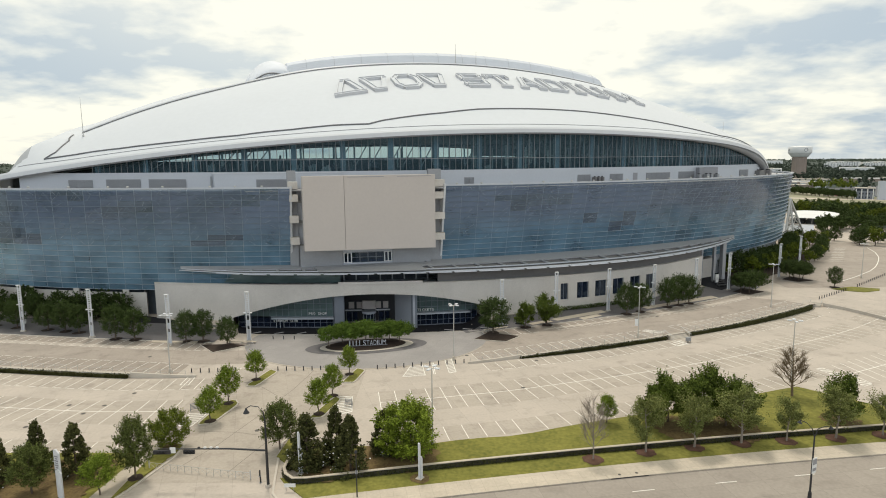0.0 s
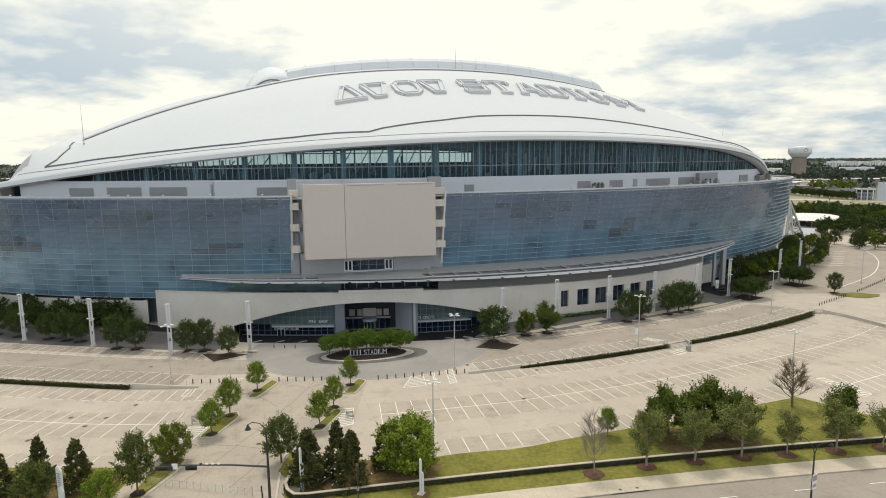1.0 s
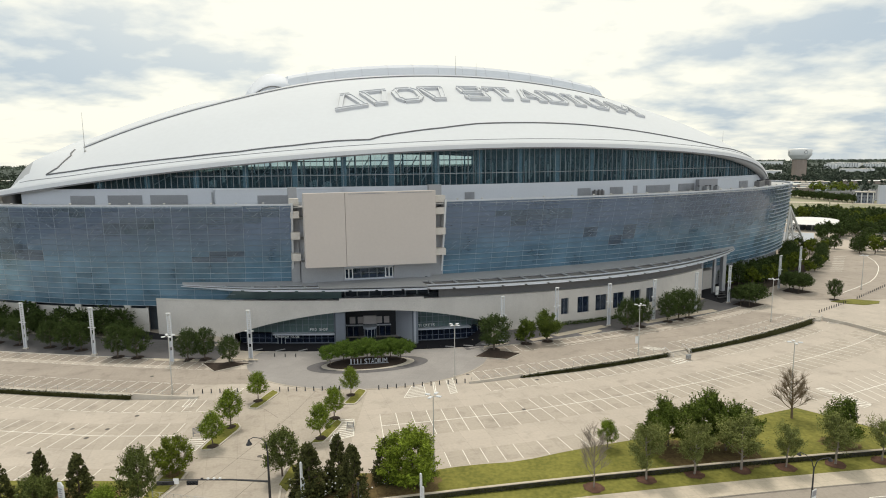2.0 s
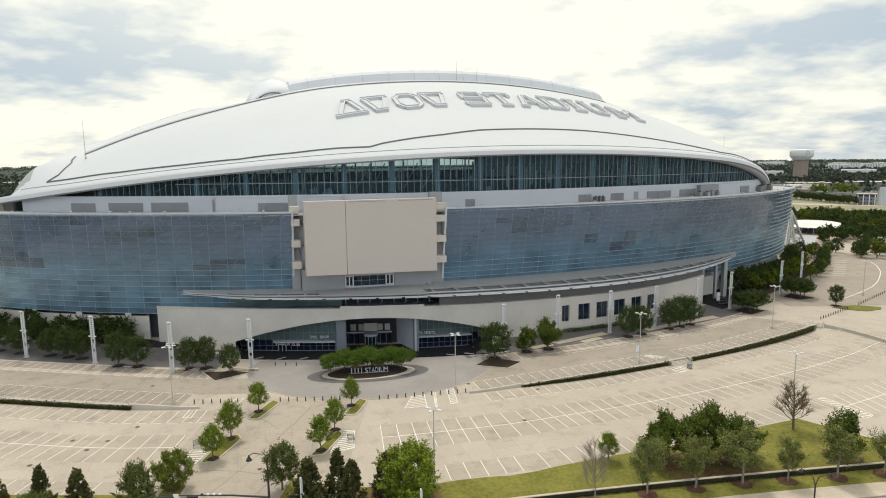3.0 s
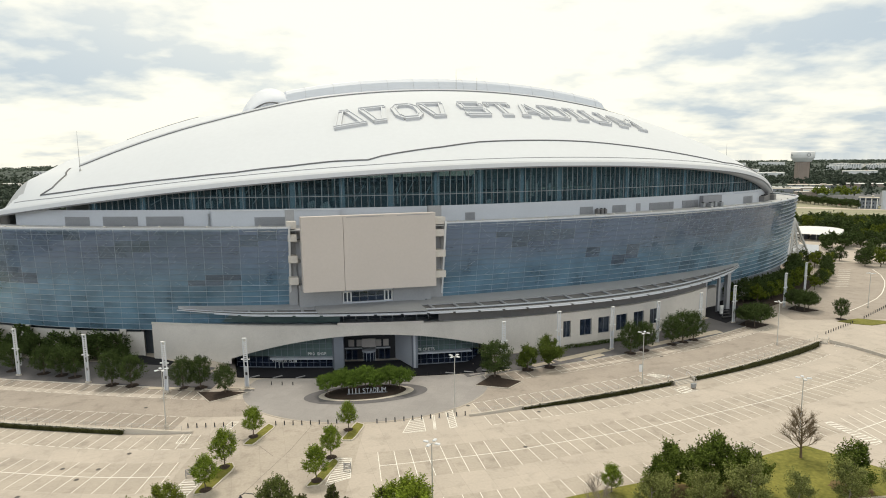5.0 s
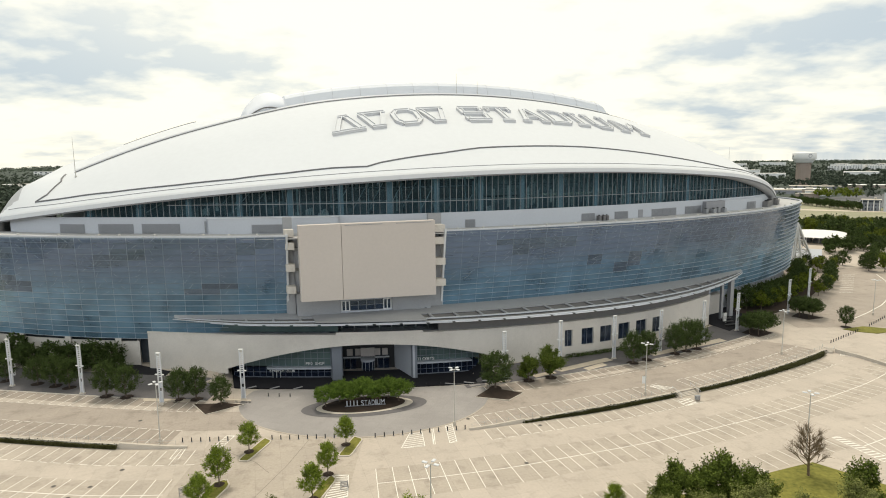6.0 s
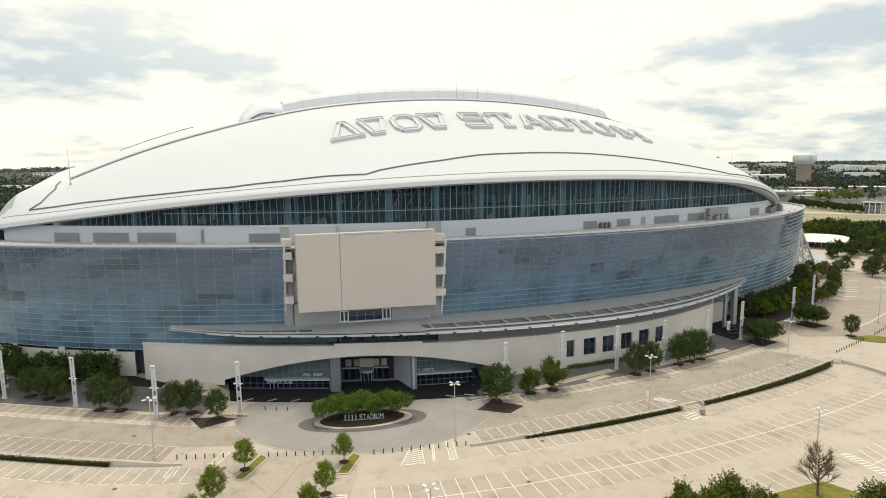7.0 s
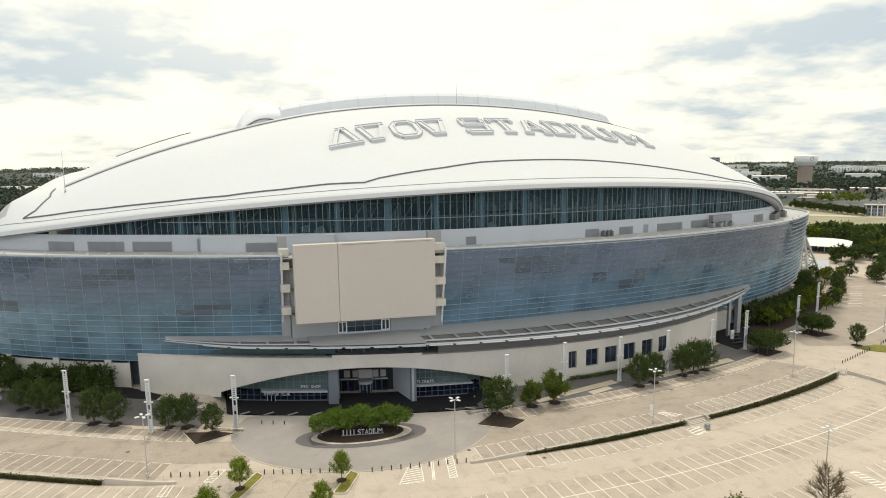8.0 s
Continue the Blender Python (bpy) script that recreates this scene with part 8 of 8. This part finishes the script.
for x, y, h in ((92.5, 202.5, 3.4), (-112, 160, 3.2)):
    kio = thing("info_pillar", Matrix.Translation(on_lot(x, y, 0.1)) @ Matrix.Rotation(0.3, 4, "Z"), "pale tapering information pillar on the walk", "info pillar", "info pillars")
    bm = bmesh.new()
    vs = box(bm, (0, 0, h / 2), (1.3, 0.5, h), bevel=0.05)
    for v in bm.verts:
        v.co.x *= 0.75 + 0.3 * v.co.z / h
    part("body", bm, "sign_white", kio)
    for k in range(3):
        bm = bmesh.new()
        box(bm, (0, -0.27, h * 0.45 + 0.35 * k), (0.8, 0.03, 0.12))
        part("text_bar", bm, "louver", kio, "plain grey bar of writing")
fl = thing("pole_flag", Matrix.Translation((46.2, 140.4, 0)), "pale banner hanging on a parking lot light", "banner")
bm = bmesh.new()
box(bm, (-0.45, 0, 4.2), (0.75, 0.05, 1.7))
part("cloth", bm, "sign_white", fl)
bm = bmesh.new()
box(bm, (-0.4, 0, 5.1), (0.9, 0.06, 0.06))
part("bracket", bm, "grey_steel", fl)

# storm drain in the kerb and a hydrant-sized marker on the lawn
dr = thing("storm_drain", Matrix.Translation((25.0, 73.55, 0.0)), "long dark storm drain opening in the kerb", "storm drain")
dr.matrix_basis = Matrix.Translation((25.0, hedge_y(25.0) - 6.75, 0.0)) @ Matrix.Rotation(0.165, 4, "Z")
bm = bmesh.new()
box(bm, (0, -0.06, 0.09), (5.4, 0.16, 0.14))
part("opening", bm, "black", dr)
bm = bmesh.new()
box(bm, (0, 0.35, 0.17), (6.2, 1.0, 0.06), bevel=0.02)
part("cover_slab", bm, "walkway", dr)
for sx in (-1.2, 1.3):
    bm = bmesh.new()
    tube(bm, [(sx, 0.6, 0.2), (sx, 0.6, 0.215)], 0.22, 10)
    part("lid", bm, "iron", dr)


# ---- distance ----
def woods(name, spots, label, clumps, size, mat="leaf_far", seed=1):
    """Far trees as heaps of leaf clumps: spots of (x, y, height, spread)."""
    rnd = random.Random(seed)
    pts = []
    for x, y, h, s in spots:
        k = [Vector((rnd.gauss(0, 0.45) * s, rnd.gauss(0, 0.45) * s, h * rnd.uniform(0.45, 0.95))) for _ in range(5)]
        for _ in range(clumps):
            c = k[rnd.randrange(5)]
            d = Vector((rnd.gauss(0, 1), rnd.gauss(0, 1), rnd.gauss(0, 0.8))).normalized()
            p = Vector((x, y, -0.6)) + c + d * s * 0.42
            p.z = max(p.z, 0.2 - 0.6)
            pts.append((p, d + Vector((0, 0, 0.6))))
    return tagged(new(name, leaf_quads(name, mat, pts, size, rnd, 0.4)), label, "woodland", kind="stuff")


def scatter(n, x0, x1, y0, y1, h0, h1, seed, keep=lambda x, y: True):
    rnd = random.Random(seed)
    out = []
    while len(out) < n:
        x, y = rnd.uniform(x0, x1), rnd.uniform(y0, y1)
        if keep(x, y):
            h = rnd.uniform(h0, h1)
            out.append((x, y, h, h * rnd.uniform(0.32, 0.45)))
    return out


def ahead(n, y0, y1, k0, k1, h0, h1, seed, keep=lambda x, y: True):
    """Spots in a wedge ahead: x between k0*y and k1*y, thinning with distance."""
    rnd = random.Random(seed)
    out = []
    while len(out) < n:
        y = 1 / rnd.uniform(1 / y1, 1 / y0)
        x = y * rnd.uniform(k0, k1)
        if keep(x, y):
            h = rnd.uniform(h0, h1)
            out.append((x, y, h, h * rnd.uniform(0.4, 0.6)))
    return out


def far_hill(k0, k1, height, seed):
    """A low wooded rise along the horizon between the directions k0 and k1 (x over y)."""
    ks = [k0 + (k1 - k0) * i / 60 for i in range(61)]
    tops = [height * (0.8 + 0.35 * noise.noise(Vector((k * 9, seed, 0)))) for k in ks]
    bm = bmesh.new()
    sweep(bm, [[Vector((y * k, y, -0.7 + h * f)) / math.sqrt(1 + k * k) * 1.12 for y, f in ((3300, 0), (3600, 0.35), (3850, 0.75), (4080, 1.0), (4300, 1.0))] for k, h in zip(ks, tops)], closed=False)
    tagged(finish("ground_rise", bm, "land"), "low wooded rise on the horizon", "ground", kind="structure")
    rnd = random.Random(seed)
    spots = []
    for _ in range(700):
        i = rnd.randrange(60)
        k, f = ks[i] + (k1 - k0) / 60 * rnd.random(), rnd.random()
        q = 1.12 / math.sqrt(1 + k * k)
        y = (3600 + 640 * f) * q
        spots.append((Vector((y * k, y, tops[i] * q * (0.3 + 0.7 * min(1, f * 1.2)))), rnd.uniform(6, 10)))
    pts = []
    for p, h in spots:
        for _ in range(8):
            pts.append((p + Vector((rnd.gauss(0, 9), rnd.gauss(0, 9), rnd.uniform(0, h))), Vector((rnd.gauss(0, 0.5), -0.4, 0.8))))
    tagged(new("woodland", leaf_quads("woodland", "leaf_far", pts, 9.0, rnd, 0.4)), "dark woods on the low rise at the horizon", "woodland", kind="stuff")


far_hill(-1.02, -0.5, 34, 33)
far_hill(0.3, 0.95, 10, 34)
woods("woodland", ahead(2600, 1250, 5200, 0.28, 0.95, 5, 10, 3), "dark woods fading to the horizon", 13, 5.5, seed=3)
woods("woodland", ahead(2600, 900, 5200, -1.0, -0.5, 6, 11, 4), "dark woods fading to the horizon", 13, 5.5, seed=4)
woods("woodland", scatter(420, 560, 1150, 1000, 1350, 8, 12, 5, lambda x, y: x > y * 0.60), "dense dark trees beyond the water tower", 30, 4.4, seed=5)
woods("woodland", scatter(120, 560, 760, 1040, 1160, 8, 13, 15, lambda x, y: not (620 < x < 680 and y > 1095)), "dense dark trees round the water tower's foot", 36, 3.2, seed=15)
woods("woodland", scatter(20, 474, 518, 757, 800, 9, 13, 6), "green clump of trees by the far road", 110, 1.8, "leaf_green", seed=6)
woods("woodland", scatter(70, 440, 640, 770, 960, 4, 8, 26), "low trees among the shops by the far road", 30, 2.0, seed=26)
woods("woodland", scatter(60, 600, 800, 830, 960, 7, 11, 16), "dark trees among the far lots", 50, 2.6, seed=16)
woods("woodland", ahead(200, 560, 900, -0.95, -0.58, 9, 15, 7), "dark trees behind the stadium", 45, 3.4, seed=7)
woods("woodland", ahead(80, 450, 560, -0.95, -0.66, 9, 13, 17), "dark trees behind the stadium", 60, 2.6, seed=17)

def merge_trees(label, items):
    """One mesh of many whole trees: (stock, index, x, y, height, width) each."""
    vs, fs, ms, k, mats = [], [], [], 0, []
    for stock, i, x, y, h, wd in items:
        for me_ in stock[i % len(stock)]:
            co = np.empty(len(me_.vertices) * 3, np.float32)
            me_.vertices.foreach_get("co", co)
            co = co.reshape(-1, 3) * (h / 7.0) * np.array((wd, wd, 1.0))
            a = (x * 3.7 + y) % 6.28
            c_, s_ = math.cos(a), math.sin(a)
            vs.append(np.stack((co[:, 0] * c_ - co[:, 1] * s_ + x, co[:, 0] * s_ + co[:, 1] * c_ + y, co[:, 2] - 0.65), 1))
            if me_.materials[0] not in mats:
                mats.append(me_.materials[0])
            mi = mats.index(me_.materials[0])
            for p in me_.polygons:
                fs.append([v + k for v in p.vertices])
                ms.append(mi)
            k += len(co)
    me = bpy.data.meshes.new("tree_belt")
    me.from_pydata(np.concatenate(vs).tolist(), [], fs)
    for m_ in mats:
        me.materials.append(m_)
    me.polygons.foreach_set("material_index", ms)
    return tagged(new("tree_belt", me), label, "woodland", kind="stuff")


# tree belts near the stadium's far corner
belt = scatter(115, 250, 420, 395, 520, 8.5, 13, 11, lambda x, y: 0.50 < x / y < 0.82 and not (215 < x < 258 and y < 405) and y < 502 - (x - 300) * 0.12) + scatter(80, 236, 370, 318, 400, 7, 11, 12, lambda x, y: x > 252 + (390 - y) * 0.12)
belt = [(x, y, min(h, 44.2 - (0.0735 if x < 0.65 * y else 0.0775) * y - (i * 7 % 5) * 0.6), s) for i, (x, y, h, s) in enumerate(belt)]
belt = [b_ for b_ in belt if b_[2] > 4.5]
merge_trees("belt of leafy trees beyond the lot", [(FAR_OAKS if i % 5 < 3 else FAR_GREEN, i, x, y, h, 1.0 + 1.8 / h) for i, (x, y, h, s) in enumerate(belt)])
for i, (x, y, h) in enumerate(((222, 318, 6), (228, 327, 7), (236, 336, 8), (233, 313, 6), (243, 327, 8), (229, 352, 8), (234, 356, 9), (240, 358, 8.5), (246, 360, 9), (238, 350, 7), (250, 352, 9), (217, 347, 9.2), (222, 350, 9.6), (213, 341, 6.0), (226, 345, 9.0))):
    plant(FAR_OAKS, i, x, y, h, 7.0, "dark tree before the event tent", "trees by the tent", wide=1.2, z=-0.65)
for i, (x, y, h) in enumerate(((150, 262, 8), (154, 270, 8.5), (160, 279, 8), (165, 286, 7.5), (140, 247, 8), (145, 254, 8), (134, 240, 7.5), (128, 233, 7), (152, 246, 6.5), (158, 253, 6), (163, 260, 6.5), (168, 268, 6.5), (146, 240, 6), (173, 276, 6), (178, 284, 6.2), (184, 292, 6.5), (190, 300, 6), (198, 306, 7), (176, 290, 7.5), (174, 296, 7), (180, 294, 6.5), (122, 226, 7), (116, 222, 7), (203, 298, 6.5), (208, 300, 7), (213, 296, 8), (200, 290, 8.2), (206, 288, 8.8), (218, 292, 8.6), (211, 284, 7.5))):
    plant(MID_OAKS if i % 3 else FAR_GREEN, i, x, y, h, 7.0, "oak by the curving service road", "oaks by the service road", wide=1.05)
merge_trees("double row of young trees along the far road", [(FAR_OAKS, i, 394 + 10 * (i // 2 / 16) + (i % 2) * 9, 706 - 104 * (i // 2 / 16) + (i % 2) * 8, 7.2 + (i * 7 % 5) * 0.4, 1.1) for i in range(34)])

slab("field", [(285, 520), (430, 440), (470, 560), (440, 760), (370, 720), (330, 640)], "dry_grass", 0.05, "dry pale grass beyond the trees", "lawn", -0.65)
slab("road", [(318, 640), (404, 590), (470, 556), (640, 500), (640, 516), (474, 572), (410, 604), (330, 656)], "walkway", 0.08, "pale concrete road beyond the trees", "road", -0.65)
slab("field", [(430, 640), (520, 600), (760, 800), (700, 900), (560, 830), (420, 760)], "asphalt", 0.05, "grey paved lots in the distance", "lot", -0.65)
slab("field", [(-1200, 1380), (-700, 1380), (-700, 1560), (-1250, 1560)], "walkway", 0.05, "pale open ground in the distance", "lot", -0.65)
slab("field", [(-560, 640), (-430, 660), (-480, 760), (-640, 760)], "dry_grass", 0.05, "dry meadow behind the stadium", "lawn", -0.65)


def ring_mesh(bm, c, prof, sides=40):
    rows = [[Vector(c) + Vector((r * math.cos(a), r * math.sin(a), z)) for a in [k * math.tau / sides for k in range(sides)]] for r, z in prof]
    sweep(bm, rows, closed=True, caps=True)


tower = thing("water_tower", Matrix.Translation((648, 1118, -1.6)) @ Matrix.Diagonal((0.86, 0.86, 0.872, 1)), "broad water tower with a tan shaft and white tank", "water tower")
bm = bmesh.new()
ring_mesh(bm, (0, 0, 0), [(14, 0), (13.4, 2), (13.4, 44), (14.5, 47)])
part("shaft", bm, "tan_wall", tower, "tan fluted concrete shaft", True)
for k in range(24):
    a = k * math.tau / 24
    bm = bmesh.new()
    box(bm, (13.5 * math.cos(a), 13.5 * math.sin(a), 23), (0.7, 0.7, 44), Matrix.Rotation(a, 3, "Z"))
    part("flute", bm, "tan_wall", tower)
bm = bmesh.new()
ring_mesh(bm, (0, 0, 0), [(15.6, 46.5), (17.6, 49.6), (21.6, 54.4), (22.2, 55.2), (22.2, 66.4), (21.6, 67.2), (10, 68.6), (0.3, 69.4)])
part("tank", bm, "white_wall", tower, "white steel tank", True)
for sgn, er in ((0.08, 3.4), (-1.55, 2.2)):
    bm = bmesh.new()
    a0 = -math.pi / 2 + sgn - 0.1
    p = Vector((22.3 * math.cos(a0), 22.3 * math.sin(a0), 61))
    t_ = Vector((-math.sin(a0), math.cos(a0), 0))
    tube(bm, [p + t_ * er * math.cos(b) + Vector((0, 0, er * math.sin(b))) for b in [j * math.tau / 20 for j in range(21)]], 0.45, 6, False)
    part("emblem_ring", bm, "louver", tower, "plain grey ring")


def block_house(x, y, w, d, h, turn, wall, storeys, label, cols=8, roof="kerb"):
    hs = thing("building", Matrix.Translation((x, y, -0.65)) @ Matrix.Rotation(turn, 4, "Z"), label, "building", "far buildings")
    bm = bmesh.new()
    box(bm, (0, 0, h / 2), (w, d, h))
    part("wall", bm, wall, hs)
    bm = bmesh.new()
    box(bm, (0, 0, h + 0.2), (w + 0.8, d + 0.8, 0.5))
    rf = part("roof", bm, roof, hs)
    bm = bmesh.new()
    box(bm, (w * 0.2, 0, h + 1.2), (w * 0.12, d * 0.3, 1.8))
    part("roof_plant", bm, "kerb", rf)
    bm0 = bmesh.new()
    box(bm0, (0, 0, 0), (w / cols * 0.42, 0.3, h / storeys * 0.42))
    me_ = bpy.data.meshes.new("window")
    bm0.to_mesh(me_)
    bm0.free()
    me_.materials.append(M["window_dark"])
    for i in range(cols if storeys > 1 else 0):
        for j in range(storeys):
            o = new("window", me_)
            o.parent = hs
            o.matrix_basis = Matrix.Translation((-w / 2 + (i + 0.5) * w / cols, -d / 2 - 0.05, (j + 0.55) * h / storeys))
    return hs


rnd = random.Random(77)
for i in range(26):
    # white apartment blocks in loose rows, with gaps between them
    f = i / 25
    y = 2080 + (i % 3) * 130 + rnd.uniform(-40, 40)
    x = y * (0.63 + 0.14 * f)
    w, h, st_ = rnd.uniform(26, 52), rnd.uniform(12, 19), rnd.choice((4, 5))
    block_house(x, y, w, rnd.uniform(18, 30), h, rnd.choice((-0.9, -0.6, -0.35, 0.5)) + rnd.uniform(-0.1, 0.1), "white_wall", st_, "white apartment block among distant trees", max(4, int(w / 7)), "white_wall")
for x, y, w, h in ((1000, 2150, 100, 13), (860, 1750, 60, 13), (760, 1450, 70, 12), (1010, 1500, 70, 12), (1400, 3000, 120, 15), (1700, 3200, 120, 15)):
    block_house(x, y, w, 40, h, -0.55, "white_wall", 1, "long pale warehouse among trees", 7, "white_wall")
for x, y, w, d, h, wall, lab in ((528, 925, 80, 24, 4.5, "tan_wall", "long low shed with a white roof by the far road"), (590, 985, 70, 26, 5, "louver", "low grey warehouse with a white roof"), (700, 1000, 90, 30, 5, "tan_wall", "low tan warehouse with a pale roof"), (790, 1010, 110, 34, 5, "tan_wall", "long tan warehouse with a pale roof"), (486, 890, 50, 22, 5, "louver", "low grey shop building with a white roof"), (505, 835, 30, 14, 6, "white_wall", "small white shop building"), (470, 800, 26, 14, 5, "tan_wall", "small tan office building")):
    block_house(x, y, w, d, h, -0.5, wall, 1, lab, 7, "kerb" if w < 75 else "white_wall")
block_house(812, 1900, 58, 40, 54, -0.4, "louver", 9, "grey office tower far behind the stadium", 4)
blue = block_house(419, 607, 16, 12, 10.5, -0.62, "blue_col", 3, "white and navy car showroom", 6)
bm = bmesh.new()
box(bm, (0, -6.4, 9.2), (16.6, 0.6, 2.0))
part("navy_band", bm, "window_dark", blue)
for sx in (-7, -2.4, 2.4, 7):
    bm = bmesh.new()
    box(bm, (sx, -7.2, 5.0), (0.8, 0.8, 10))
    part("column", bm, "white_wall", blue)
red = thing("sign_tower", Matrix.Translation((427, 592, -0.65)) @ Matrix.Scale(0.9, 4), "grey and red sign slab by the far road", "sign")
bm = bmesh.new()
box(bm, (0, 0, 10), (12, 3, 20))
part("slab", bm, "panel", red)
bm = bmesh.new()
box(bm, (9, -0.5, 10.5), (6, 3, 21))
part("panel", bm, "red", red)
for x, y, w, h in ((-900, 1470, 90, 8), (-1010, 1480, 60, 7), (-800, 1430, 50, 7), (-1500, 2500, 90, 14), (-1900, 3000, 120, 16)):
    block_house(x, y, w, 25, h, 0.5, "white_wall", 2, "long white roofed shed among trees", 6, "white_wall")


def far_car(x, y, turn, mat, label, z=-0.55):
    c = thing("car", Matrix.Translation((x, y, z)) @ Matrix.Rotation(turn, 4, "Z"), label, "car", "parked cars")
    bm = bmesh.new()
    box(bm, (0, 0, 0.62), (4.5, 1.8, 0.65), bevel=0.15)
    part("body", bm, mat, c)
    bm = bmesh.new()
    vs = box(bm, (-0.2, 0, 1.2), (2.5, 1.6, 0.6), bevel=0.12)
    for v in bm.verts:
        if v.co.z > 1.3:
            v.co.x = -0.2 + (v.co.x + 0.2) * 0.72
    part("cabin", bm, "window_dark", c)
    for sx in (-1.4, 1.4):
        for sy in (-0.85, 0.85):
            bm = bmesh.new()
            tube(bm, [(sx, sy - 0.1, 0.33), (sx, sy + 0.1, 0.33)], 0.33, 12)
            part("wheel", bm, "black", c)


for i in range(26):
    r_, k = divmod(i, 13)
    far_car(412 + k * 3.2 + r_ * 5, 655 - k * 2.6 + r_ * 12, 0.9, ("white_wall", "louver", "black", "panel", "red")[(i * 7) % 5], ("white", "grey", "black", "silver", "dark red")[(i * 7) % 5] + " car parked in a row on the far lot")

# tents behind the corner
tent = thing("marquee", Matrix.Translation((236.4, 384, -0.65)) @ Matrix.Rotation(-0.62, 4, "Z") @ Matrix.Scale(0.83, 4), "long white event tent with open sides", "marquee")
bm = bmesh.new()
sweep(bm, [[(x, -15, 6.0), (x, -8, 7.6 + k), (x, 0, 9.6 + k), (x, 8, 7.6 + k), (x, 15, 6.0), (x, 8, 7.4 + k), (x, 0, 9.4 + k), (x, -8, 7.4 + k)] for x in steps(-19, 14, 2.4) for k in [1.0 - 1.4 * abs((x + 2.5) / 16.5) ** 3]])
part("canvas", bm, "cloth", tent, "white stretched canvas")
for sx in (-18, -10, -2, 6, 13):
    for sy in (-14.5, 14.5):
        bm = bmesh.new()
        tube(bm, [(sx, sy, 0), (sx, sy, 6.1)], 0.15, 6)
        part("pole", bm, "pale_pole", tent)
# dark blocks added under the canvas in place of its shade
for sx, w in ((-12.5, 9.0), (-1.5, 10.5), (8.5, 7.0)):
    bm = bmesh.new()
    box(bm, (sx, 4, 1.8), (w, 16, 3.6))
    part("booth", bm, "dark_in", tent)
pav = thing("pavilion", Matrix.Translation((181, 309, 0)) @ Matrix.Rotation(-0.5, 4, "Z") @ Matrix.Scale(0.85, 4), "grey tensile roof over a service yard", "pavilion")
bm = bmesh.new()
sweep(bm, [[(x, -9, 4.0), (x, -1.5, 9.8), (x, 9, 4.0), (x, -1.5, 9.6)] for x in (-8, -3, 3, 8)])
part("roof", bm, "panel", pav, "pale grey pitched skin")
for sx in (-7.6, 7.6):
    for sy in (-8.6, 8.6):
        bm = bmesh.new()
        tube(bm, [(sx, sy, -0.5), (sx, sy, 4.4)], 0.16, 6)
        part("post", bm, "steel", pav)

# curved edge lines and stall strips of the service road
draped("lot_drive", [[(113 + 5.0 * k, y) for k in range(19)] for y in steps(196, 300, 4)], "aisle", "worn brownish concrete of the service road", "road", 0.012)
bm = bmesh.new()
ribbon(bm, [on_lot(x, y, 0.03) for x, y in ((137.1, 205.9), (147.1, 213.6), (159.3, 224.0), (166, 231), (171.8, 238.0), (178.6, 246.8), (184.8, 255.5), (192, 268), (198, 282))], 0.3)
for i in range(9):
    f = i / 8
    ribbon(bm, [on_lot(158 + 24 * f, 246 + 35 * f, 0.03), on_lot(163.4 + 24 * f, 246 + 35 * f, 0.03)], 0.4)
tagged(finish("lane_markings", bm, "paint"), "white curved lane lines and stall ticks on the service road", "road marking", kind="structure")
for i, (x, y) in enumerate(((94.8, 206.0), (93.6, 202.4), (92.7, 198.6))):
    bn = thing("bench", Matrix.Translation(on_lot(x, y, 0.1)) @ Matrix.Rotation(0.3, 4, "Z"), "black slab bench on the walk", "bench", "black benches")
    bm = bmesh.new()
    box(bm, (0, 0, 0.55), (4.2, 1.0, 0.22), bevel=0.03)
    part("seat", bm, "black", bn)
    for sx in (-1.6, 1.6):
        bm = bmesh.new()
        box(bm, (sx, 0, 0.22), (0.5, 0.8, 0.46))
        part("leg", bm, "black", bn)
# second stair at the wall's far end
st2 = thing("stairs", Matrix.Translation((107.9, 172.6, 0)) @ Matrix.Rotation(-0.65, 4, "Z"), "short concrete stair at the wall's end", "stairs")
for i in range(6):
    bm = bmesh.new()
    box(bm, (0, -1.0 + 0.4 * i, 0.09 * (i + 1) - 0.35), (2.6, 0.42, 0.9))
    part("step", bm, "kerb", st2)
for sx in (-1.4, 1.4):
    bm = bmesh.new()
    tube(bm, [(sx, -1.3, 0), (sx, -1.3, 1.0), (sx, 1.3, 1.5), (sx, 1.3, 0.4)], 0.05, 6)
    part("handrail", bm, "pale_pole", st2)
